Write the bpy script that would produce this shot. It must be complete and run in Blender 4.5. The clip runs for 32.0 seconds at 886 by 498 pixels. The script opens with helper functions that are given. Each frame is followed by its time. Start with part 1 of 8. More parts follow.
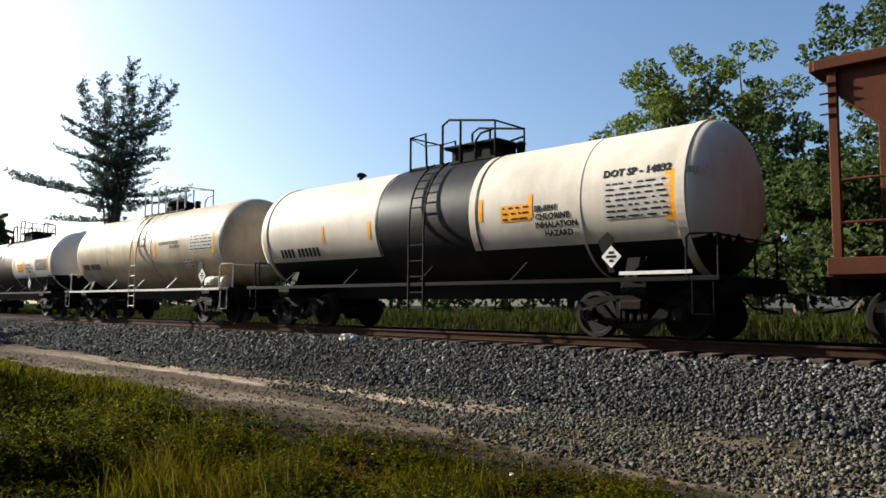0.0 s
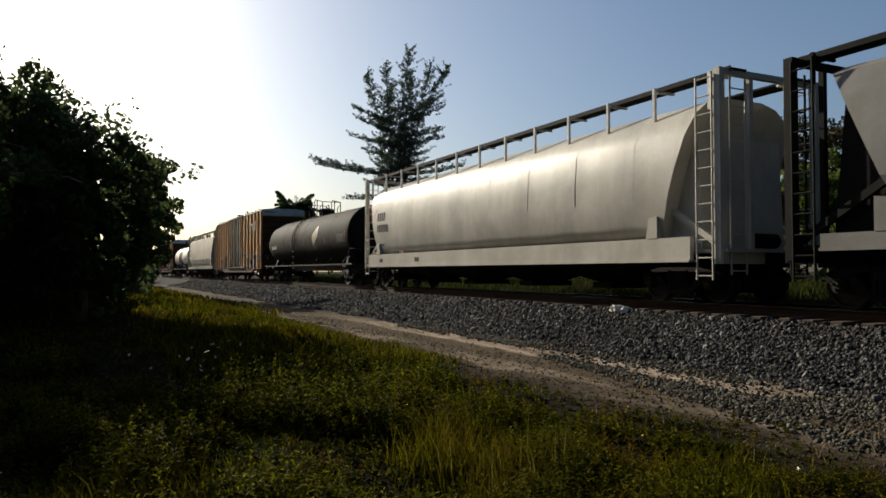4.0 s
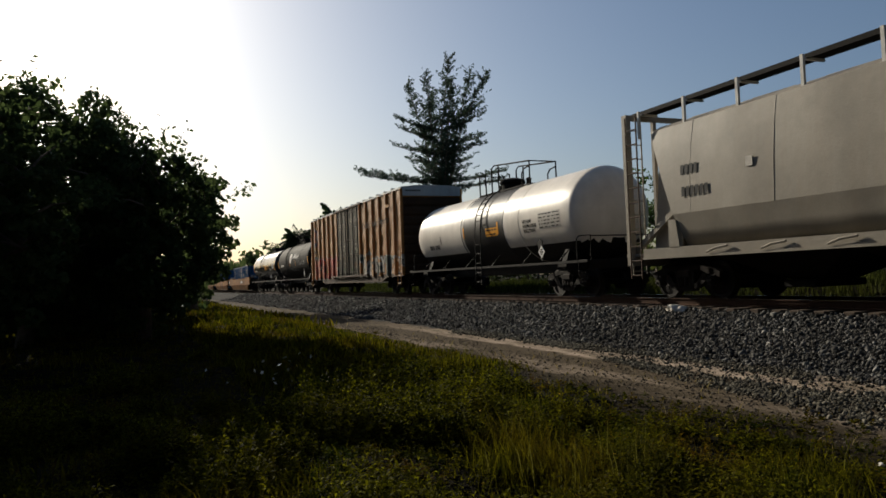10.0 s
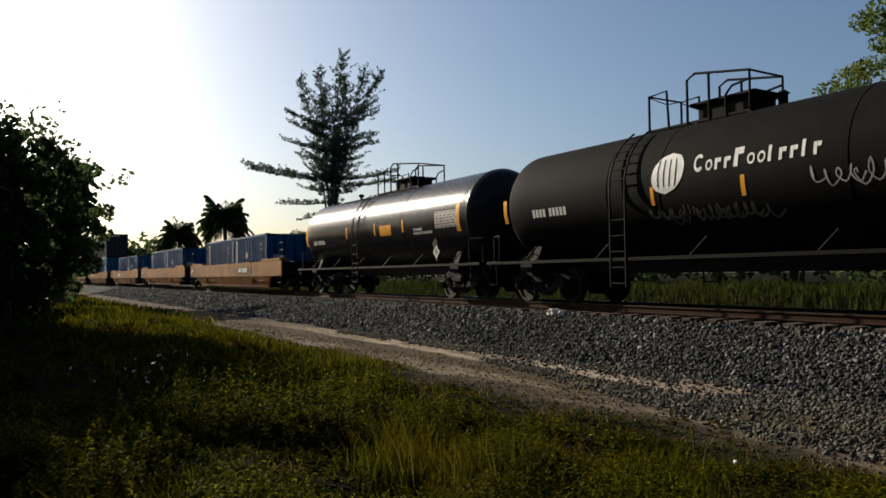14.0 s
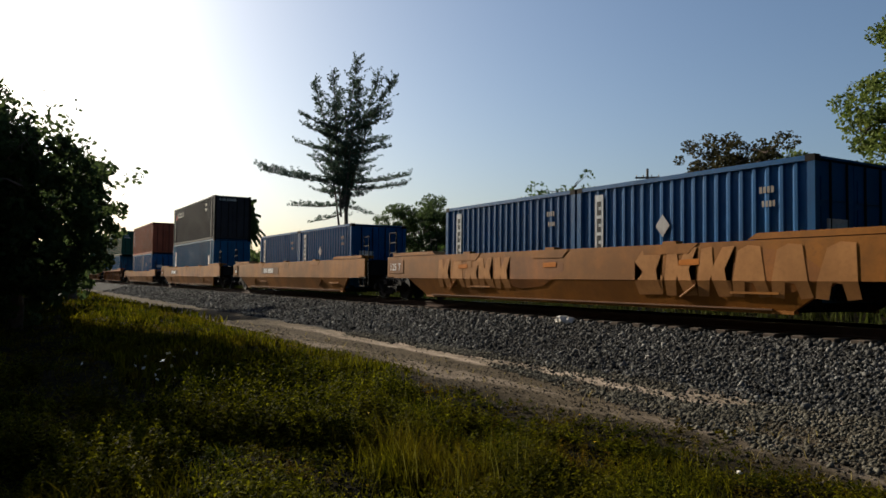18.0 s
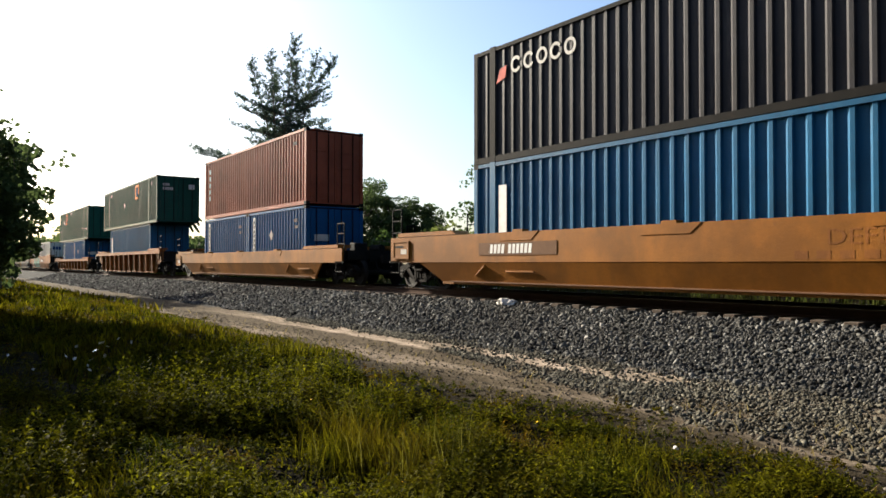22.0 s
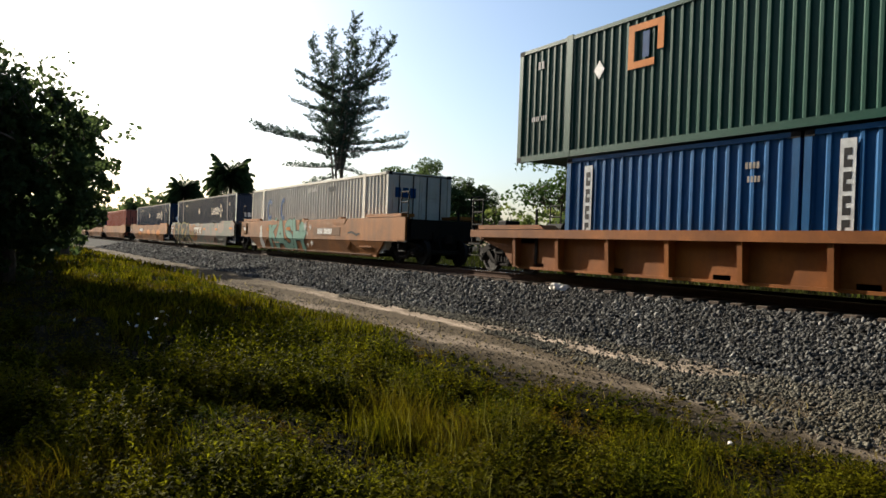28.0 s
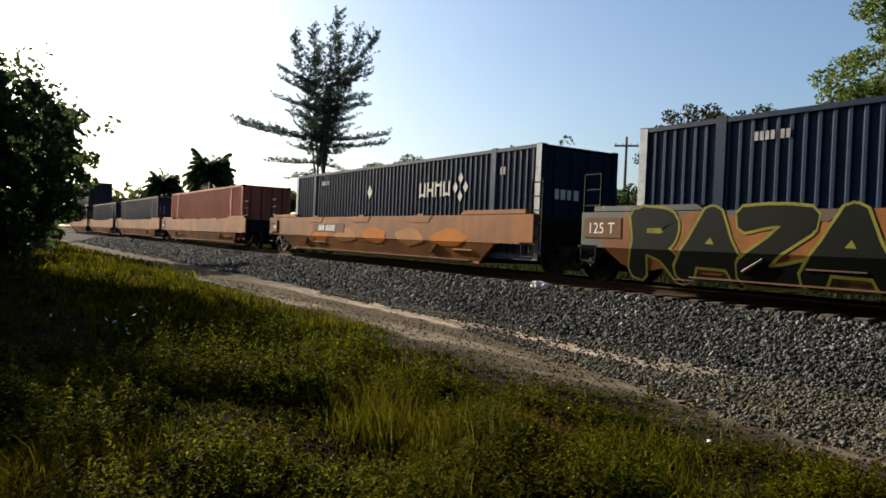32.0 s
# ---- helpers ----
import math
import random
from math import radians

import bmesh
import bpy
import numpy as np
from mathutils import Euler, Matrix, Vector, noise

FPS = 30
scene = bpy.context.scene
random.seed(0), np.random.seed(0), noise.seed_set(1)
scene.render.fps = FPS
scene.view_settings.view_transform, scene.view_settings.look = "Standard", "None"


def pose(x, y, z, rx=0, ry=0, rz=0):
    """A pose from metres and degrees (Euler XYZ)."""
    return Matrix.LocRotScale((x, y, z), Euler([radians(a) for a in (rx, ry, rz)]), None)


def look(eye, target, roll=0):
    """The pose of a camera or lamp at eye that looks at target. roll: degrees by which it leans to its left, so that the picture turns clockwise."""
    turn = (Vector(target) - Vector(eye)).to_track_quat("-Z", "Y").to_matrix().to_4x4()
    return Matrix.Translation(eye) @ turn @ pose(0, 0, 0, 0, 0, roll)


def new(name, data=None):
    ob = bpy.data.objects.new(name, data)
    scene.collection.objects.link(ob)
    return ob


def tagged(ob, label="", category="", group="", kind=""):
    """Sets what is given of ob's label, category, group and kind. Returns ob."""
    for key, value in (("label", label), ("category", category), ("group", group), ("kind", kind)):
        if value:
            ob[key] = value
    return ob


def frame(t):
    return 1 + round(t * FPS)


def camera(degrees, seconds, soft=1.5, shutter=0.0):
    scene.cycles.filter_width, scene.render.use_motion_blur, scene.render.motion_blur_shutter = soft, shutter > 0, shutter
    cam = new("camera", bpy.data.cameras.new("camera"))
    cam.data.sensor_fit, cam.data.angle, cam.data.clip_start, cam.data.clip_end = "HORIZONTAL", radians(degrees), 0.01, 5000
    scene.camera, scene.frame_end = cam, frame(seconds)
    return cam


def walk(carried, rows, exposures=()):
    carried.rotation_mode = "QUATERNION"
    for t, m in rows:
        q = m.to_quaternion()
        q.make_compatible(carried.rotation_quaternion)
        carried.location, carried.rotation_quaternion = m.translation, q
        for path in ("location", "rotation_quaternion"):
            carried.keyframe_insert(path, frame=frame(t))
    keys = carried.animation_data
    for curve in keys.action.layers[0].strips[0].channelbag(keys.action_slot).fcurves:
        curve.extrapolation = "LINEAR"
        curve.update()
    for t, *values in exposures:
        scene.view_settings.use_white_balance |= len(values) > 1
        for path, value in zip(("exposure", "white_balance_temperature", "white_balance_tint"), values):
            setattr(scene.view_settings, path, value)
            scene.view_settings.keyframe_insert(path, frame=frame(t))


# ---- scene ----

# ---------------------------------------------------------------- camera
cam = camera(61.9, 32.0, soft=1.6)
# seconds, place, heading left of the track's normal, tilt, lean
PATH = [
    (0.0, -0.104, 0.193, 1.459, 43.20, 4.40, -0.35),
    (0.5, -0.069, 0.222, 1.535, 47.95, 3.98, -0.78),
    (1.0, -0.082, 0.257, 1.606, 54.83, 3.18, -0.79),
    (1.5, -0.067, 0.308, 1.655, 61.90, 3.10, -1.08),
    (2.0, -0.073, 0.315, 1.602, 63.42, 2.91, -1.37),
    (2.5, -0.063, 0.297, 1.635, 63.27, 3.53, -1.05),
    (3.0, -0.083, 0.287, 1.556, 62.41, 1.94, -0.91),
    (3.5, -0.083, 0.298, 1.554, 64.15, 1.66, 0.13),
    (5.5, 0.004, -0.046, 1.606, 62.63, 2.26, -0.59),
    (6.0, 0.027, -0.049, 1.606, 62.43, 1.92, -0.29),
    (6.5, 0.019, -0.045, 1.607, 64.60, 1.49, 0.72),
    (7.0, 0.011, -0.044, 1.608, 64.92, 1.57, 1.27),
    (7.5, 0.026, -0.044, 1.608, 66.15, 2.30, 1.82),
    (8.0, 0.027, -0.041, 1.607, 67.18, 1.71, 2.14),
    (8.5, 0.044, -0.039, 1.609, 67.37, 2.17, 2.67),
    (9.0, 0.028, -0.041, 1.609, 67.95, 2.43, 2.16),
    (9.5, 0.043, -0.043, 1.610, 67.69, 2.33, 2.56),
    (10.0, 0.001, -0.033, 1.608, 67.33, 2.23, 2.20),
    (10.5, 0.003, -0.036, 1.608, 67.71, 2.19, 2.16),
    (11.0, -0.003, -0.042, 1.609, 68.58, 3.05, 1.31),
    (11.5, 0.004, -0.042, 1.609, 68.58, 2.54, 1.09),
    (12.0, -0.000, -0.044, 1.613, 69.00, 2.29, 0.55),
    (12.5, 0.010, -0.038, 1.610, 66.35, 2.47, 0.46),
    (13.0, 0.013, -0.031, 1.613, 63.23, 2.00, 0.50),
    (13.5, 0.007, -0.029, 1.611, 60.07, 2.38, -0.05),
    (14.0, -0.005, -0.025, 1.611, 58.69, 2.04, 0.56),
    (14.5, -0.000, -0.027, 1.611, 59.25, 1.97, 0.58),
    (16.5, 0.054, -0.037, 1.606, 58.06, 2.11, 0.14),
    (17.0, 0.047, -0.042, 1.608, 58.63, 2.56, 0.09),
    (17.5, 0.052, -0.042, 1.609, 59.61, 2.34, -0.58),
    (18.0, 0.050, -0.042, 1.607, 59.49, 2.41, -0.66),
    (18.5, 0.051, -0.040, 1.609, 58.96, 2.44, -0.71),
    (19.0, 0.054, -0.039, 1.607, 58.66, 2.35, -0.29),
    (19.5, 0.063, -0.035, 1.604, 57.85, 2.09, -0.43),
    (20.0, 0.058, -0.035, 1.601, 57.43, 1.63, -0.33),
    (20.5, 0.015, -0.036, 1.610, 57.41, 1.52, 0.43),
    (21.0, 0.016, -0.035, 1.614, 56.20, 1.64, 0.46),
    (21.5, 0.011, -0.037, 1.613, 55.27, 1.18, -0.07),
    (22.0, 0.020, -0.036, 1.609, 54.93, 1.18, -0.06),
    (22.5, 0.016, -0.035, 1.610, 55.03, 1.12, -0.23),
    (23.0, -0.016, -0.035, 1.617, 56.00, 1.31, -0.44),
    (23.5, -0.046, -0.028, 1.616, 58.66, 0.83, -1.02),
    (24.0, -0.061, -0.030, 1.618, 59.61, 0.36, -1.17),
    (24.5, -0.030, -0.031, 1.610, 59.82, 0.79, -1.58),
    (25.0, -0.031, -0.034, 1.615, 59.77, 0.43, -1.63),
    (25.5, -0.041, -0.029, 1.612, 59.71, 0.24, -1.67),
    (27.5, -0.046, -0.035, 1.615, 59.47, 0.00, -2.22),
    (28.0, -0.026, -0.035, 1.612, 58.96, -0.34, -2.07),
    (28.5, -0.043, -0.040, 1.614, 58.74, -0.61, -1.80),
    (29.0, -0.041, -0.037, 1.613, 58.33, -0.76, -1.38),
    (29.5, -0.044, -0.034, 1.616, 58.41, -0.99, -1.51),
    (30.0, -0.033, -0.034, 1.613, 58.01, -0.84, -1.83),
    (30.5, -0.042, -0.038, 1.616, 57.65, -1.00, -2.09),
    (31.0, -0.052, -0.030, 1.613, 57.30, -1.24, -2.19),
    (31.5, -0.050, -0.036, 1.619, 57.10, -0.83, -2.25),
    (32.0, -0.043, -0.035, 1.616, 57.53, -0.51, -2.51),
]
STOPS = [(0, 1.46), (1, 0.97), (2, 0.47), (6, 0.67), (8, 0.52), (10, 0.27), (12.6, 0.27), (14, 0.67), (17, 0.72), (19, 0.77), (21, 1.55), (22, 1.8), (24, 1.75), (28, 1.47), (32, 1.32)]
EXPOSURES = [(t, s, 5650 if t < 1.5 else 5800 if t < 3 else 5950, 8) for t, s in STOPS]


def held(x, y, z, yaw, tilt, lean):
    return pose(x, y, z, 90 + tilt, 0, yaw) @ pose(0, 0, 0, 0, 0, -lean)


walk(cam, [(r[0], held(*r[1:])) for r in PATH], EXPOSURES)

# ---------------------------------------------------------------- light
SUN_AZ, SUN_EL = 103.0, 23.0          # degrees left of the track's normal, degrees up
scene.view_settings.exposure = 0.0
world = bpy.data.worlds.new("world")
scene.world = world
world.use_nodes = True
wn = world.node_tree.nodes
sky = wn.new("ShaderNodeTexSky")
sky.sky_type = "NISHITA"
sky.sun_disc = False
sky.sun_elevation = radians(SUN_EL)
sky.sun_rotation = radians(-SUN_AZ)
sky.air_density, sky.dust_density, sky.ozone_density = 1.0, 2.4, 2.0
wn["Background"].inputs["Strength"].default_value = 0.06
world.node_tree.links.new(sky.outputs["Color"], wn["Background"].inputs["Color"])
sun_way = Vector((-math.sin(radians(SUN_AZ)) * math.cos(radians(SUN_EL)), math.cos(radians(SUN_AZ)) * math.cos(radians(SUN_EL)), math.sin(radians(SUN_EL))))
sun = new("sun", bpy.data.lights.new("sun", "SUN"))
sun.data.energy, sun.data.angle, sun.data.color = 5.0, radians(0.53), (1.0, 0.85, 0.64)
sun.matrix_basis = look(sun_way * 60, (0, 0, 0))

# ---------------------------------------------------------------- plan
TRACK_Y = 12.9        # centre line of the track
RAIL_Z = 0.9          # top of rail above the meadow
# seconds and the metres that the train has gone
RUN = [(0, -309.8), (1, -297.45), (2, -284.475), (3, -271.7), (3.5, -265.33), (5.5, -239.98), (6, -233.5), (7, -221.15), (8, -208.6), (9, -196.1),
       (10, -183.65), (11, -171.4), (12, -158.9), (13, -146.7), (14, -134.475), (14.5, -128.4), (16.5, -104.13), (17, -98.1), (18, -86.075), (19, -74.15), (20, -61.75),
       (21, -49.85), (22, -37.85), (23, -26.49), (24, -14.57), (25, -2.28), (25.5, 3.7), (27.5, 27.17), (28, 33.03), (28.5, 39.4), (29, 45.4),
       (30, 57.28), (31, 69.20), (32, 80.74)]
MOVERS = []           # things that go with the train, and where they sit in it


# ---------------------------------------------------------------- materials
MATS = {}


def node_mat(name):
    m = bpy.data.materials.new(name)
    m.use_nodes = True
    MATS[name] = m
    t = m.node_tree
    return m, t.nodes, t.links, t.nodes["Principled BSDF"]


def noise_node(n, l, coord, scale, detail=4.0, stretch=(1, 1, 1), rough=0.6):
    mp = n.new("ShaderNodeMapping")
    mp.inputs["Scale"].default_value = stretch
    l.new(coord, mp.inputs["Vector"])
    t = n.new("ShaderNodeTexNoise")
    t.inputs["Scale"].default_value, t.inputs["Detail"].default_value, t.inputs["Roughness"].default_value = scale, detail, rough
    l.new(mp.outputs["Vector"], t.inputs["Vector"])
    return t.outputs["Fac"]


def ramp_node(n, l, fac, lo, hi):
    r = n.new("ShaderNodeMapRange")
    r.inputs["From Min"].default_value, r.inputs["From Max"].default_value = lo, hi
    l.new(fac, r.inputs["Value"])
    return r.outputs["Result"]


def mix_node(n, l, fac, a, b, amount=1.0):
    x = n.new("ShaderNodeMix")
    x.data_type = "RGBA"
    if amount < 1.0:
        q = n.new("ShaderNodeMath")
        q.operation = "MULTIPLY"
        q.inputs[1].default_value = amount
        l.new(fac, q.inputs[0])
        fac = q.outputs[0]
    l.new(fac, x.inputs[0])
    for i, c in ((6, a), (7, b)):
        if isinstance(c, tuple):
            x.inputs[i].default_value = (*c, 1)
        else:
            l.new(c, x.inputs[i])
    return x.outputs[2]


def paint(name, base, dirt=(0.10, 0.08, 0.06), dirty=0.5, rust=0.15, rough=0.45, metal=0.0, streak=0.5, bump=0.15, spec=0.12):
    """Weathered paint on steel: broad fading, dirt runs down the side, rust freckles."""
    m, n, l, p = node_mat(name)
    co = n.new("ShaderNodeTexCoord").outputs["Object"]
    broad = ramp_node(n, l, noise_node(n, l, co, 0.6, 6, rough=0.65), 0.40, 0.62)
    runs = ramp_node(n, l, noise_node(n, l, co, 1.0, 5, (3.5, 3.5, 0.25)), 0.42, 0.70)
    fine = noise_node(n, l, co, 22, 6)
    spots = ramp_node(n, l, noise_node(n, l, co, 5.0, 8, rough=0.75), 0.60, 0.72)
    worn = 0.9 - 0.42 * dirty
    faded = tuple(min(1, c * worn + 0.02 * c) for c in base)
    c = mix_node(n, l, broad, base, faded)
    c = mix_node(n, l, runs, c, dirt, dirty * streak)
    c = mix_node(n, l, ramp_node(n, l, fine, 0.4, 0.8), c, dirt, dirty * 0.35)
    c = mix_node(n, l, spots, c, (0.10, 0.038, 0.014), rust)
    l.new(c, p.inputs["Base Color"])
    l.new(ramp_range(n, l, fine, rough - 0.1, rough + 0.18), p.inputs["Roughness"])
    p.inputs["Metallic"].default_value = metal
    p.inputs["Specular IOR Level"].default_value = spec
    b = n.new("ShaderNodeBump")
    b.inputs["Strength"].default_value, b.inputs["Distance"].default_value = bump, 0.02
    l.new(fine, b.inputs["Height"])
    l.new(b.outputs["Normal"], p.inputs["Normal"])
    return m


def ramp_range(n, l, fac, lo, hi):
    r = n.new("ShaderNodeMapRange")
    r.inputs["To Min"].default_value, r.inputs["To Max"].default_value = max(0.02, lo), min(1.0, hi)
    l.new(fac, r.inputs["Value"])
    return r.outputs["Result"]


def plain(name, base, rough=0.6, metal=0.0, var=0.25, scale=6.0):
    """A simple surface with two scales of blotches."""
    m, n, l, p = node_mat(name)
    co = n.new("ShaderNodeTexCoord").outputs["Object"]
    a = noise_node(n, l, co, scale, 6)
    c = mix_node(n, l, ramp_node(n, l, a, 0.3, 0.7), tuple(x * (1 - var) for x in base), tuple(min(1, x * (1 + var)) for x in base))
    c = mix_node(n, l, ramp_node(n, l, noise_node(n, l, co, scale * 9, 4), 0.5, 0.8), c, tuple(x * 0.6 for x in base), 0.5)
    l.new(c, p.inputs["Base Color"])
    p.inputs["Roughness"].default_value, p.inputs["Metallic"].default_value = rough, metal
    p.inputs["Specular IOR Level"].default_value = 0.06
    b = n.new("ShaderNodeBump")
    b.inputs["Strength"].default_value, b.inputs["Distance"].default_value = 0.25, 0.01
    l.new(a, b.inputs["Height"])
    l.new(b.outputs["Normal"], p.inputs["Normal"])
    return m


def island_mat(name, dark, light, third, rough=0.6, sheen=0.0, through_light=0.0, patch=0.15, blend=0.5, fourth=None):
    """Leaves, blades and stones: each piece has its own shade, with broad patches over them."""
    m, n, l, p = node_mat(name)
    g = n.new("ShaderNodeNewGeometry")
    r = n.new("ShaderNodeValToRGB")
    r.color_ramp.elements[0].color, r.color_ramp.elements[1].color = (*dark, 1), (*light, 1)
    e = r.color_ramp.elements.new(0.85)
    e.color = (*[a * 0.4 + b * 0.6 for a, b in zip(dark, light)], 1)
    r.color_ramp.elements[2].position = 1.0
    l.new(g.outputs["Random Per Island"], r.inputs["Fac"])
    co = n.new("ShaderNodeTexCoord").outputs["Object"]
    broad = ramp_node(n, l, noise_node(n, l, co, patch, 4), 0.45, 0.65)
    c = mix_node(n, l, broad, r.outputs["Color"], third, blend)
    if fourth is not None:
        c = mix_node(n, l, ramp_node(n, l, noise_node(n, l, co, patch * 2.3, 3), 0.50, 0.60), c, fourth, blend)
    l.new(c, p.inputs["Base Color"])
    p.inputs["Roughness"].default_value = rough
    p.inputs["Specular IOR Level"].default_value = 0.02
    if through_light > 0:
        tr = n.new("ShaderNodeBsdfTranslucent")
        l.new(c, tr.inputs["Color"])
        mx = n.new("ShaderNodeMixShader")
        mx.inputs[0].default_value = through_light
        l.new(p.outputs[0], mx.inputs[1])
        l.new(tr.outputs[0], mx.inputs[2])
        l.new(mx.outputs[0], n["Material Output"].inputs["Surface"])
    return m


M_WHITE = paint("white_tank_paint", (0.64, 0.58, 0.485), (0.284, 0.232, 0.163), 0.35, 0.06, 0.55)
M_CREAM = paint("stained_cream_paint", (0.48, 0.41, 0.3), (0.24, 0.144, 0.064), 0.6, 0.25, 0.45)
M_SILVER = paint("glossy_white_paint", (0.74, 0.685, 0.605), (0.4, 0.35, 0.28), 0.25, 0.04, 0.3)
M_BLACK = paint("black_tank_paint", (0.006, 0.006, 0.006), (0.02, 0.017, 0.014), 0.45, 0.05, 0.5, spec=0.15)
M_GLOSSBLACK = paint("glossy_black_paint", (0.016, 0.016, 0.018), (0.06, 0.05, 0.04), 0.3, 0.03, 0.2)
M_DULLBLACK = paint("dull_black_tank_paint", (0.0055, 0.0052, 0.005), (0.015, 0.012, 0.009), 0.6, 0.1, 0.72, spec=0.04)
M_BAND = paint("dark_grey_band_paint", (0.016, 0.016, 0.018), (0.077, 0.063, 0.049), 0.3, 0.05, 0.4)
M_GREYHOP = paint("grey_hopper_paint", (0.215, 0.21, 0.195), (0.135, 0.105, 0.075), 0.5, 0.2, 0.5)
M_WHITEHOP = paint("pale_grey_hopper_paint", (0.48, 0.46, 0.4), (0.23, 0.172, 0.115), 0.4, 0.12, 0.4)
M_TANHOP = paint("tan_grey_hopper_paint", (0.275, 0.25, 0.205), (0.192, 0.144, 0.096), 0.4, 0.12, 0.45)
M_BROWN = paint("red_brown_hopper_paint", (0.11, 0.036, 0.016), (0.045, 0.02, 0.01), 0.6, 0.5, 0.6)
M_BOXCAR = paint("yellow_brown_boxcar_paint", (0.40, 0.18, 0.032), (0.16, 0.07, 0.02), 0.6, 0.4, 0.5)
M_BOXDOOR = paint("black_door_paint", (0.0035, 0.004, 0.0042), (0.008, 0.007, 0.006), 0.5, 0.1, 0.42, spec=0.10)
M_BOXEND = paint("grimy_brown_end_paint", (0.0585, 0.0293, 0.0126), (0.0315, 0.0203, 0.0135), 0.7, 0.5, 0.6)
M_ROOF = paint("galvanised_roof", (0.44, 0.448, 0.456), (0.2, 0.16, 0.128), 0.4, 0.15, 0.4, 0.4)
M_ORANGE = paint("faded_orange_well_paint", (0.29, 0.108, 0.011), (0.145, 0.06, 0.011), 0.85, 0.5, 0.5)
M_ORANGE2 = paint("dirty_orange_well_paint", (0.28, 0.10, 0.016), (0.12, 0.052, 0.018), 0.95, 0.6, 0.55)
M_RIBORANGE = paint("rust_orange_well_paint", (0.25, 0.082, 0.011), (0.115, 0.040, 0.012), 0.9, 0.6, 0.55)
M_BLUE = paint("blue_container_paint", (0.007, 0.07, 0.19), (0.03, 0.035, 0.045), 0.35, 0.12, 0.4)
M_BLUE2 = paint("lighter_blue_container_paint", (0.012, 0.095, 0.2), (0.04, 0.05, 0.055), 0.4, 0.18, 0.45)
M_NAVY = paint("navy_container_paint", (0.006, 0.019, 0.05), (0.03, 0.03, 0.03), 0.3, 0.06, 0.4)
M_RUST = paint("rust_red_container_paint", (0.29, 0.066, 0.03), (0.1, 0.035, 0.018), 0.5, 0.4, 0.5)
M_DARKCONT = paint("dark_grey_container_paint", (0.026, 0.025, 0.03), (0.06, 0.048, 0.04), 0.5, 0.3, 0.5)
M_GREEN = paint("dark_green_container_paint", (0.006, 0.052, 0.034), (0.012, 0.028, 0.022), 0.35, 0.05, 0.42)
M_WHITECONT = paint("off_white_container_paint", (0.58, 0.54, 0.46), (0.264, 0.194, 0.123), 0.4, 0.2, 0.45)
M_REDCONT = paint("brick_red_container_paint", (0.38, 0.10, 0.06), (0.15, 0.08, 0.05), 0.4, 0.2, 0.45)
M_STEEL = paint("grimy_black_steel", (0.007, 0.0065, 0.006), (0.02, 0.016, 0.012), 0.7, 0.3, 0.75, spec=0.1)
M_TRUCK = paint("rusty_cast_steel", (0.012, 0.0095, 0.008), (0.028, 0.02, 0.015), 0.7, 0.4, 0.8, spec=0.1)
M_WHEEL = paint("worn_wheel_steel", (0.02, 0.017, 0.014), (0.022, 0.016, 0.012), 0.6, 0.3, 0.6, 0.2, spec=0.15)
M_RAILTOP = plain("polished_rail_top", (0.33, 0.318, 0.3), 0.25, 0.95, 0.1)
M_RAILSIDE = plain("rusty_rail_side", (0.05, 0.0275, 0.0175), 0.85, 0.1)
M_TIE = plain("weathered_sleeper_wood", (0.085, 0.066, 0.052), 0.9, 0, 0.4, 3)
M_YELLOW = plain("orange_yellow_marking", (0.80, 0.36, 0.03), 0.5, 0, 0.12)
M_LABEL = plain("pale_label_sheet", (0.50, 0.47, 0.42), 0.5, 0, 0.2, 12)
M_INK = plain("black_lettering", (0.02, 0.02, 0.02), 0.6, 0, 0.2)
M_CHALK = plain("white_lettering", (0.72, 0.70, 0.66), 0.6, 0, 0.15)
M_PALEBAR = plain("pale_grey_rail_paint", (0.62, 0.60, 0.55), 0.5, 0, 0.2)
M_BLUEINK = plain("blue_lettering", (0.006, 0.042, 0.13), 0.5, 0, 0.15)
M_REDPAINT = plain("red_spray_paint", (0.413, 0.0413, 0.0225), 0.5, 0, 0.35, 2)
M_TEAL = plain("teal_spray_paint", (0.15, 0.26, 0.20), 0.5, 0, 0.25, 2)
M_OLIVE = plain("yellow_green_spray_paint", (0.20, 0.185, 0.03), 0.5, 0, 0.25, 2)
M_DKGREEN = plain("dark_green_spray_paint", (0.035, 0.09, 0.03), 0.55, 0, 0.35, 1.5)
M_GREYPAINT = plain("pale_grey_spray_paint", (0.24, 0.22, 0.19), 0.6, 0, 0.3, 2)
M_HAZYPAINT = plain("smudged_grey_spray", (0.10, 0.095, 0.085), 0.7, 0, 0.5, 3)
M_CHALKDIM = plain("worn_white_spray", (0.33, 0.32, 0.31), 0.7, 0, 0.3, 3)
M_NAMEPANEL = plain("worn_pale_panel", (0.42, 0.43, 0.43), 0.55, 0, 0.3, 6)
M_TANLEAF = plain("pale_tan_emblem", (0.42, 0.33, 0.20), 0.55, 0, 0.25, 4)
M_SPRAYBLACK = plain("black_spray_paint", (0.004, 0.005, 0.0035), 0.6, 0, 0.4, 3)
M_PATCH = plain("touched_up_orange_patch", (0.42, 0.14, 0.02), 0.5, 0, 0.15, 2)
M_BROWNPATCH = plain("brown_number_panel", (0.14, 0.075, 0.04), 0.6, 0, 0.2, 2)
M_FAINT = plain("faded_tan_spray_paint", (0.34, 0.16, 0.055), 0.6, 0, 0.25, 1.5)
